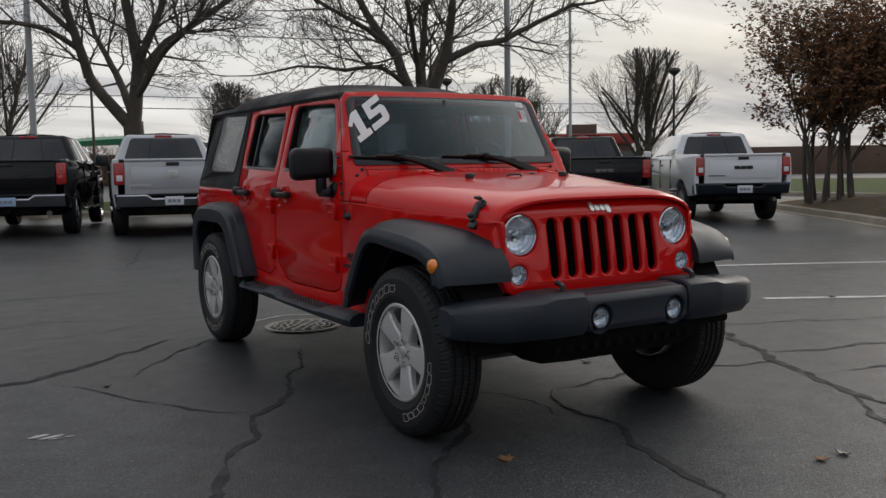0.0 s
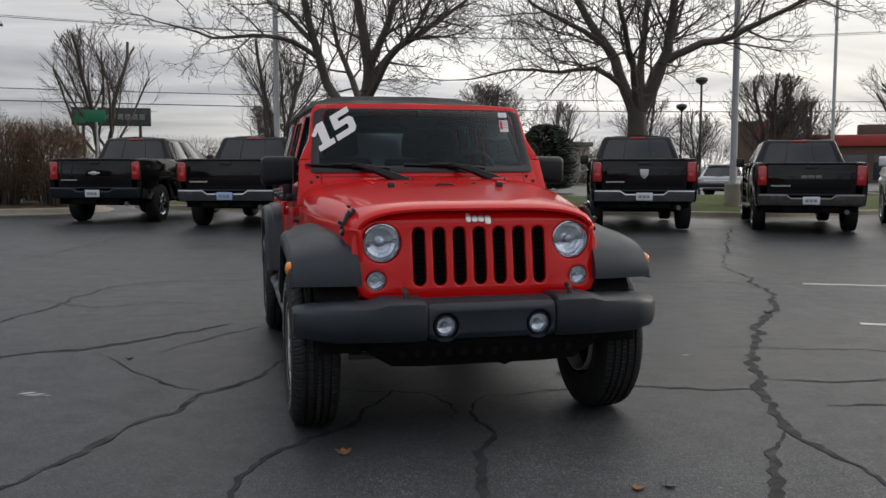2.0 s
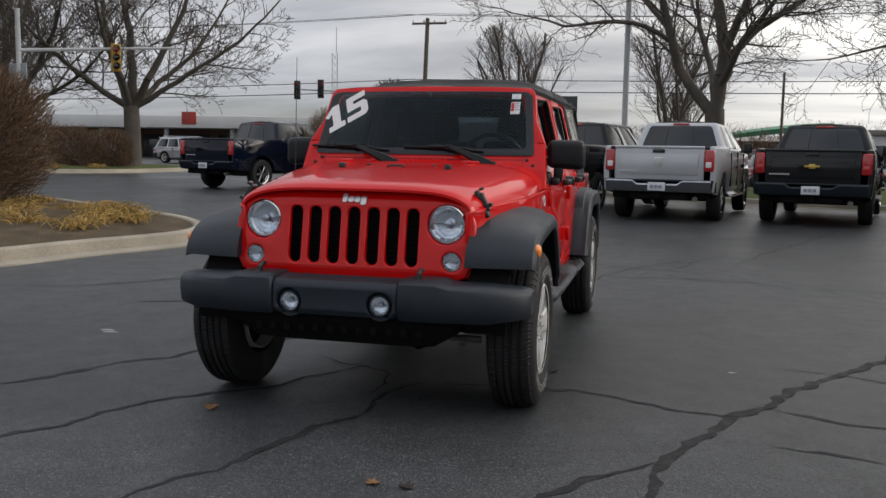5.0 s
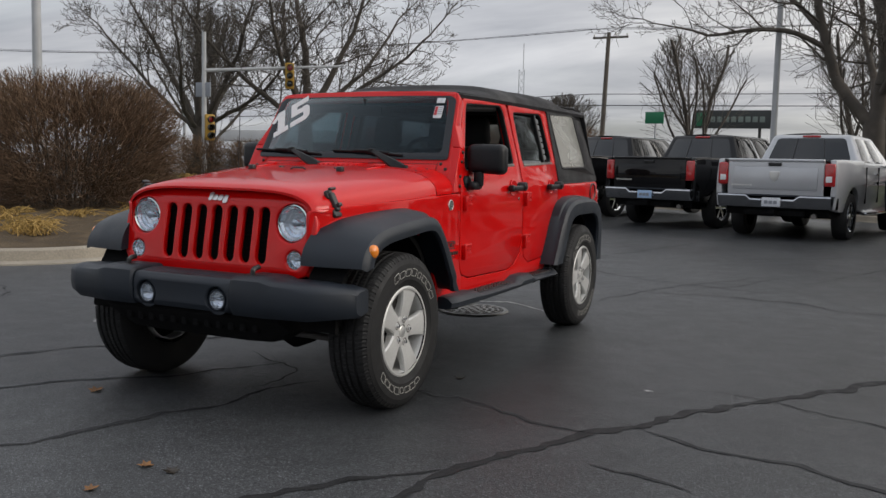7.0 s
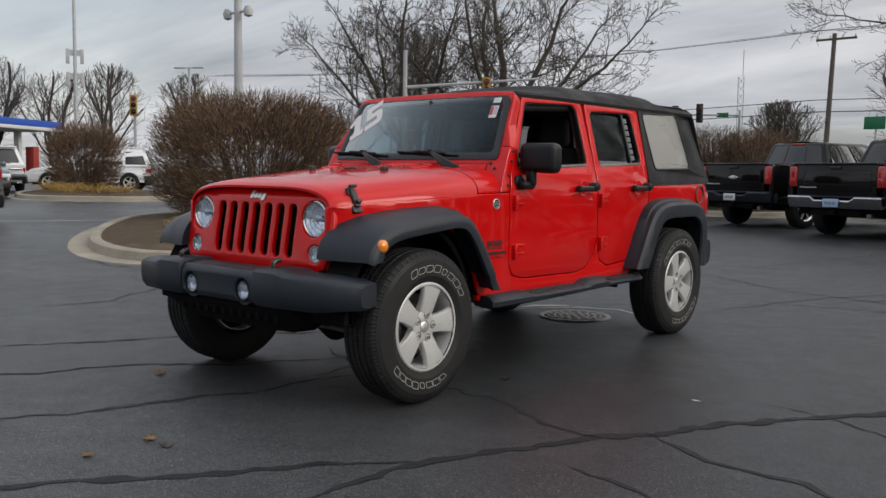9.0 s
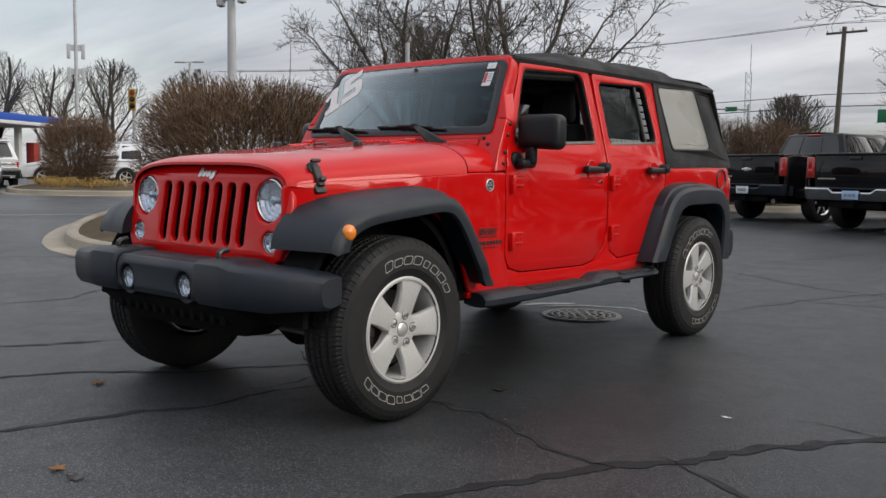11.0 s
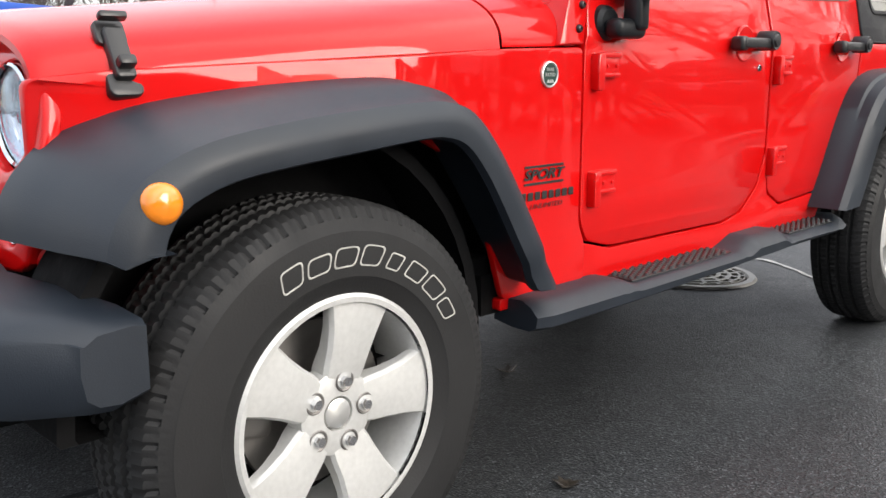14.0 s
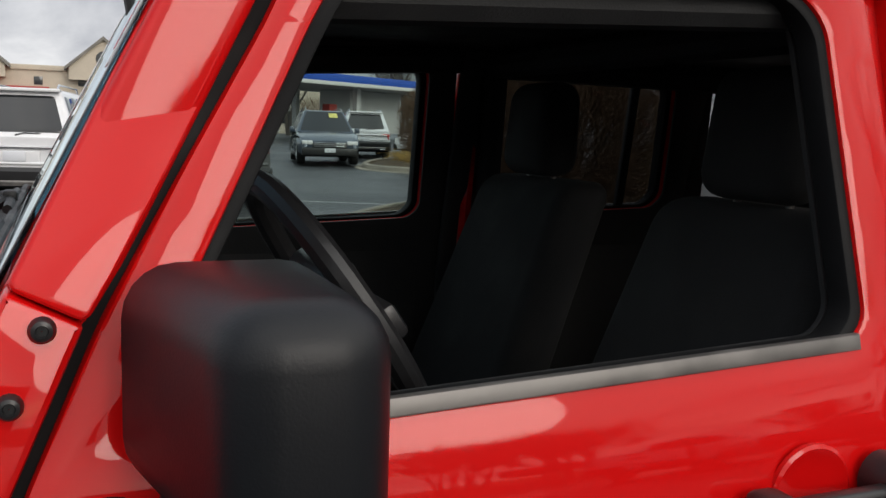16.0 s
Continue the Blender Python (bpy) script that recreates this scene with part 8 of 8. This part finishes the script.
def signal(x, y, z, turn, mat, label):
    root = empty("traffic_signal", Matrix.Translation((x, y, z)) @ Matrix.Rotation(radians(turn), 4, "Z"), label=label, category="traffic signal")
    part("housing", box(-0.19, -0.12, -0.55, 0.19, 0.12, 0.55, 0.04, 2), mat, root)
    for k in range(3):
        part("visor", bend(lathe([(0.13, -0.30), (0.14, -0.30), (0.14, -0.10), (0.13, -0.10)], 16, "y"), lambda u, v, w: (u, v, w + 0.34 - 0.34 * k)), DARK_POLE, root)
        part("lens", bend(lathe([(0.0005, -0.14), (0.12, -0.13), (0.13, -0.11)], 16, "y"), lambda u, v, w: (u, v, w + 0.34 - 0.34 * k)), DARKGLASS if k else TAIL, root)
    return root


sp = empty("signal_pole", Matrix.Translation((-17.2, 47.6, 0.1)), label="signal mast with long arm and street sign", category="pole")
part("pole", tube([(0, 0, 0), (0, 0, 5.0)], 0.10, 10, 0.08), POLE, sp)
part("arm", tube([(0, 0, 4.7), (-3.5, -1.3, 4.8)], 0.06, 8, 0.04), POLE, sp)
part("street_sign", box(-1.2, -0.45, 4.60, -0.5, -0.42, 4.86, 0.005), GREEN_SIGN, sp)
signal(-20.6, 46.3, 4.85, 20, DARK_POLE, "black traffic signal hanging from a mast arm")
signal(-19.3, 46.8, 4.95, 20, DARK_POLE, "black traffic signal hanging from a mast arm")
sp2 = empty("signal_pole", Matrix.Translation((-23.5, 26.0, 0.4)), label="signal mast with long arm over the street", category="pole")
part("pole", tube([(0, 0, 0), (0, 0, 6.2)], 0.11, 10, 0.09), POLE, sp2)
part("arm", tube([(0, 0, 4.6), (4.8, 3.4, 5.0)], 0.08, 8, 0.05), POLE, sp2)
part("pole_sign", box(-0.45, -0.03, 3.5, 0.35, 0.03, 4.1, 0.01), PRINT, sp2)
signal(-20.6, 28.1, 4.9, 40, SIGNAL_Y, "yellow traffic signal hanging from a mast arm")
signal(-23.2, 26.0, 2.6, 60, SIGNAL_Y, "yellow traffic signal on its pole")
sp3 = empty("signal_pole", Matrix.Translation((-39.6, 22.4, 0.43)), label="signal post beyond the islands", category="pole")
part("pole", tube([(0, 0, 0), (0, 0, 4.5)], 0.08, 8), POLE, sp3)
signal(-39.4, 22.2, 4.6, 60, SIGNAL_Y, "yellow traffic signal on its post")

board = empty("sign_board", Matrix.Translation((-12.2, 90.0, -1.1)) @ Matrix.Rotation(radians(4), 4, "Z") @ Matrix.Diagonal((1.47, 1, 1.63, 1)), label="dark roadside sign board with plain bars", category="sign")
part("panel", box(-2.5, -0.12, 4.0, 2.5, 0.12, 5.1, 0.02), material("dark_sign_face", (0.03, 0.035, 0.035), 0.5), board)
part("emblem", box(-2.35, -0.15, 4.15, -1.65, -0.12, 4.95, 0.02), GREEN_SIGN, board)
for k in range(8):
    part("sign_bar", box(-1.45 + 0.46 * k, -0.15, 4.38, -1.12 + 0.46 * k, -0.12, 4.72, 0.02), material("grey_sign_bar", (0.16, 0.20, 0.18), 0.6) if k == 0 else bpy.data.materials["grey_sign_bar"], board)
for xx in (-1.8, 1.8):
    part("post", tube([(xx, 0, 0), (xx, 0, 4.0)], 0.10), DARK_POLE, board)
gs = empty("street_sign", Matrix.Translation((-6.4, 35.0, 0.0)), label="small green street sign on its post", category="sign")
part("panel", box(-0.45, -0.02, 3.2, 0.35, 0.02, 3.7, 0.005), GREEN_SIGN, gs)
part("post", tube([(0, 0.03, 0), (0, 0.03, 3.8)], 0.04), POLE, gs)


# ---- buildings beyond the street ----
BRICK_RED = material("red_fascia", (0.36, 0.045, 0.035), 0.7, spots=(0.6, 0.15))
BROWN_WALL = material("brown_brick_wall", (0.12, 0.075, 0.055), 0.85, spots=(0.8, 0.2), grain=(14, 0.2))
PALE_WALL = material("pale_render_wall", (0.52, 0.46, 0.37), 0.85, spots=(0.5, 0.1), grain=(9, 0.08))
WHITE_WALL = material("white_panel_wall", (0.62, 0.62, 0.61), 0.7, spots=(0.5, 0.08))
ROOF_GREY = material("grey_roof", (0.19, 0.18, 0.16), 0.9, spots=(1, 0.2), grain=(10, 0.2))
BLUE_FASCIA = material("blue_fascia", (0.015, 0.08, 0.42), 0.5, spots=(0.6, 0.06))
SHOP_GLASS = material("shop_glass", (0.03, 0.035, 0.04), 0.08, coat=0.4)


def building(name, x, y, turn, label, z=0.0):
    return empty(name, Matrix.Translation((x, y, z)) @ Matrix.Rotation(radians(turn), 4, "Z"), label=label, category="building")


b = building("store_building", 53.5, 58.0, -35, "low brown store with red fascia band", -0.4)
part("wall", box(-14, 0, -0.5, 1, 12, 3.4), BROWN_WALL, b)
part("fascia", box(-9.4, -0.3, 3.4, 1.2, 12.2, 4.3, 0.05), BRICK_RED, b)
part("roof", box(-13.8, 0.1, 4.25, 0.8, 11.8, 4.36), ROOF_GREY, b)
part("tower", box(-14.1, -0.8, -0.5, -9.4, 3.0, 5.6, 0.04), BROWN_WALL, b)
part("emblem", bend(lathe([(0.9, -0.93), (1.0, -0.95), (1.12, -0.93), (1.15, -0.8)], 32, "y"), lambda u, v, w: (u - 11.4, v, w + 4.2)), BRICK_RED, b)
part("roof_unit", box(-4.5, 3, 4.3, -1.8, 5, 5.3, 0.05), BROWN_WALL, b)
part("wing", box(6, 1, -0.5, 34, 12, 2.9, 0.03), BROWN_WALL, b)
for k in range(4):
    part("window", box(-8.6 + 2.6 * k, -0.06, 0.6, -6.5 + 2.6 * k, 0.05, 2.7, 0.02), SHOP_GLASS, b)

b = building("filling_station", -35.4, 62.0, 8, "low filling station with pale roof band", 0.2)
part("wall", box(-16, 4, -0.5, 14, 14, 2.8), BROWN_WALL, b)
part("roof_band", box(-16.5, 0.0, 2.7, 14.5, 14.5, 3.7, 0.05), WHITE_WALL, b)
for k in range(6):
    part("post", box(-15 + 5.6 * k, 0.6, -0.5, -14.7 + 5.6 * k, 0.9, 2.7), POLE, b)
part("sign", box(-2.0, -0.1, 3.0, -0.8, 0.0, 4.0, 0.02), BRICK_RED, b)
for k in range(8):
    part("window", box(-14 + 3.4 * k, 3.94, 0.3, -11.4 + 3.4 * k, 4.02, 2.2, 0.02), SHOP_GLASS, b)

b = building("low_shop", 18.0, 72.0, -8, "low pale shop across the street")
part("wall", box(-4, 0, -0.5, 12, 9, 3.1), WHITE_WALL, b)
part("roof", box(-4.3, -0.3, 3.1, 12.3, 9.3, 3.5, 0.03), ROOF_GREY, b)
for k in range(4):
    part("window", box(-3 + 3.6 * k, -0.06, 0.5, -0.6 + 3.6 * k, 0.04, 2.3, 0.02), SHOP_GLASS, b)
b = building("canopy_building", 9.0, 75.0, 0, "shop with green curved canopy")
part("wall", box(-7, 1, -0.5, 6, 9, 2.6), BROWN_WALL, b)
part("canopy", loft([[(xx, -1.5, 2.4 + 1.5 * math.sin(math.pi * (xx + 7) / 26)), (xx, 1.5, 2.6 + 1.6 * math.sin(math.pi * (xx + 7) / 26)), (xx, 1.5, 2.4 + 1.2 * math.sin(math.pi * (xx + 7) / 26)), (xx, -1.5, 2.2 + 1.2 * math.sin(math.pi * (xx + 7) / 26))] for xx in (-7, -5, -3, -1, 1, 3, 5)]), GREEN_SIGN, b)

b = building("fuel_canopy", -65.2, 21.4, 122, "fuel canopy with blue fascia on white posts", 1.25)
part("fascia", box(-14, -5, 3.1, 8.7, 5, 3.62, 0.03), BLUE_FASCIA, b)
part("soffit", box(-14.1, -5.1, 2.85, 8.8, 5.1, 3.1, 0.03), WHITE_WALL, b)
for xx in (-11, -3, 6):
    for yy in (-3, 3):
        part("post", box(xx - 0.2, yy - 0.2, -0.3, xx + 0.2, yy + 0.2, 2.9), WHITE_WALL, b)
part("kiosk", box(-2, -1.5, -0.3, 4, 1.5, 2.8, 0.03), WHITE_WALL, b)
for xx in (-5, 9):
    part("fuel_pump", box(xx - 0.4, -2.6, -0.3, xx + 0.4, -1.9, 1.7, 0.05), BRICK_RED, b)

b = building("shopping_building", -96.0, 2.0, 88, "pale shopping block with gabled roofs", 0.9)
part("wall", box(-18, 0, -0.5, 26, 14, 5.2), PALE_WALL, b)
part("parapet", box(-18.2, -0.2, 5.0, 26.2, 14.2, 5.5, 0.03), PALE_WALL, b)
for k, xx in enumerate((-9.0, 3.0, 15.0)):
    part("gable", loft([[(xx - 3.2, yy, 4.2), (xx - 3.2, yy, 5.6), (xx, yy, 8.2), (xx + 3.2, yy, 5.6), (xx + 3.2, yy, 4.2)] for yy in (-1.2, 5)]), PALE_WALL, b)
    part("gable_roof", loft([[(xx - 3.6, yy, 5.4), (xx, yy, 8.5), (xx + 3.6, yy, 5.4), (xx + 3.6, yy, 5.1), (xx, yy, 8.15), (xx - 3.6, yy, 5.1)] for yy in (-1.5, 5.2)]), ROOF_GREY, b)
    part("round_window", bend(lathe([(0.0005, -1.3), (0.7, -1.28), (0.75, -1.2)], 20, "y"), lambda u, v, w: (u + xx, v, w + 6.3)), SHOP_GLASS, b)
for k in range(10):
    part("window", box(-16 + 4.0 * k, -0.06, 0.6, -13.4 + 4.0 * k, 0.05, 2.8, 0.02), SHOP_GLASS, b)
    part("upper_window", box(-15.4 + 4.0 * k, -0.05, 3.6, -14.6 + 4.0 * k, 0.04, 4.4, 0.02), SHOP_GLASS, b)
part("awning", box(-10, -1.4, 3.0, -2, 0, 3.4, 0.03), BRICK_RED, b)


# never in view; added to darken door reflections and cut low sky light
b = building("unseen_block", 30.0, -18.0, 90, "plain low block out of view, added for the paint to mirror", 0.0)
part("wall", box(-24, -8, -0.5, 22, 0, 5.4), BROWN_WALL, b)
part("roof", box(-24.2, -8.2, 5.4, 22.2, 0.2, 5.7, 0.03), ROOF_GREY, b)
for k in range(9):
    part("window", box(-22 + 4.8 * k, -0.02, 0.5, -18.4 + 4.8 * k, 0.06, 3.2, 0.02), SHOP_GLASS, b)


# ---- small things on the asphalt ----
def manhole(x, y, r=0.262):
    root = empty("manhole_cover", Matrix.Translation((x, y, 0.0)), label="round cast iron storm drain grate in asphalt", category="manhole")
    IRON = material("cast_iron", (0.30, 0.29, 0.27), 0.42, metal=0.6, spots=(14, 0.3), bump=(120, 0.002))
    part("frame", lathe([(r, 0.004), (r + 0.008, 0.014), (r + 0.040, 0.014), (r + 0.05, 0.002)], 48, "z"), IRON, root)
    # flat black disc: its colour stands in for the shaded depth below
    part("dark_pit_disc", lathe([(0.0005, 0.003), (r, 0.003)], 40, "z"), UNDER, root)
    # rings of short slots, each ring turned against the next
    slots = []
    for k, (rad, n) in enumerate(((0.045, 4), (0.097, 8), (0.150, 12), (0.203, 16), (0.240, 18))):
        deep = 0.015 if k < 4 else 0.009
        for i in range(n):
            a0 = 2 * math.pi * (i + 0.5 * (k % 2)) / n
            half_ = math.pi / n - 0.0105 / rad
            arc = [a0 - half_ + half_ * j / 2 for j in range(5)]
            slots.append([((rad + deep) * math.cos(a), (rad + deep) * math.sin(a)) for a in arc] + [((rad - deep) * math.cos(a), (rad - deep) * math.sin(a)) for a in arc[::-1]])
    part("grate", bend(plate(circle(0, 0, r - 0.008, 48), slots, 0.012, 0.002), lambda u, v, w: (u, v, w + 0.016)), IRON, root)


manhole(-0.13, 3.12)
for i, (line, wd) in enumerate((([(-0.75, 3.1), (-0.6, 3.35), (-0.4, 3.6), (-0.05, 3.72), (0.2, 3.6), (0.42, 3.42)], 0.034), ([(-0.8, 3.2), (-0.72, 3.42), (-0.5, 3.62)], 0.085))):
    tagged(part("paint_mark", strip(line, wd, 0.0045, 0.02, 0.8, 0.04, 90 + i), PAINT_LINE, smooth=0), "faded white marking paint beside the drain", "paint mark", "marking paint", "structure")
for i, (a, b_) in enumerate((((-2.44, 1.0), (-2.34, 1.02)), ((-2.36, 0.93), (-2.24, 0.93)), ((-2.40, 0.96), (-2.28, 0.98)), ((1.91, 1.06), (1.97, 1.06)))):
    tagged(part("paint_mark", strip((a, b_), 0.03, 0.0045, 0.02, 0.8, 0.02, 95 + i), PAINT_LINE, smooth=0), "worn white paint fleck on asphalt", "paint mark", "marking paint", "structure")


def fallen_leaf(x, y, turn, size, mat):
    pts = [(0, -0.5), (0.16, -0.30), (0.42, -0.32), (0.30, -0.05), (0.48, 0.15), (0.20, 0.18), (0.0, 0.5), (-0.20, 0.18), (-0.48, 0.15), (-0.30, -0.05), (-0.42, -0.32), (-0.16, -0.30)]
    lf = bend(plate([(u * size, v * size) for u, v in pts], (), 0.002, 0.0005, [("v", 0.0), ("u", 0.0)]), lambda u, v, w: (u, v, w + 0.004 + 0.8 * u * u / size + 0.5 * max(0, v) ** 2 / size))
    ob = part("fallen_leaf", lf, mat)
    ob.matrix_world = pose(x, y, ground_z(x, y) + 0.002, 0, 0, turn)
    tagged(ob, "curled dry brown leaf on asphalt", "leaf", "fallen leaves")


DEAD = material("dry_leaf", (0.20, 0.10, 0.04), 0.8, spots=(60, 0.3))
WET = material("wet_dark_leaf", (0.03, 0.024, 0.018), 0.4, spots=(60, 0.3))
for i, (x, y, s, m_) in enumerate(((-0.70, -0.55, 0.085, DEAD), (0.57, -1.32, 0.075, WET), (0.43, -1.32, 0.07, DEAD), (0.88, 0.76, 0.075, WET), (0.19, 1.31, 0.08, WET), (0.45, -1.62, 0.06, DEAD), (4.6, 1.6, 0.09, WET), (3.6, 2.6, 0.08, WET), (-1.9, 1.9, 0.06, WET), (2.6, -0.6, 0.06, WET))):
    fallen_leaf(x, y, 67 * i, s, m_)
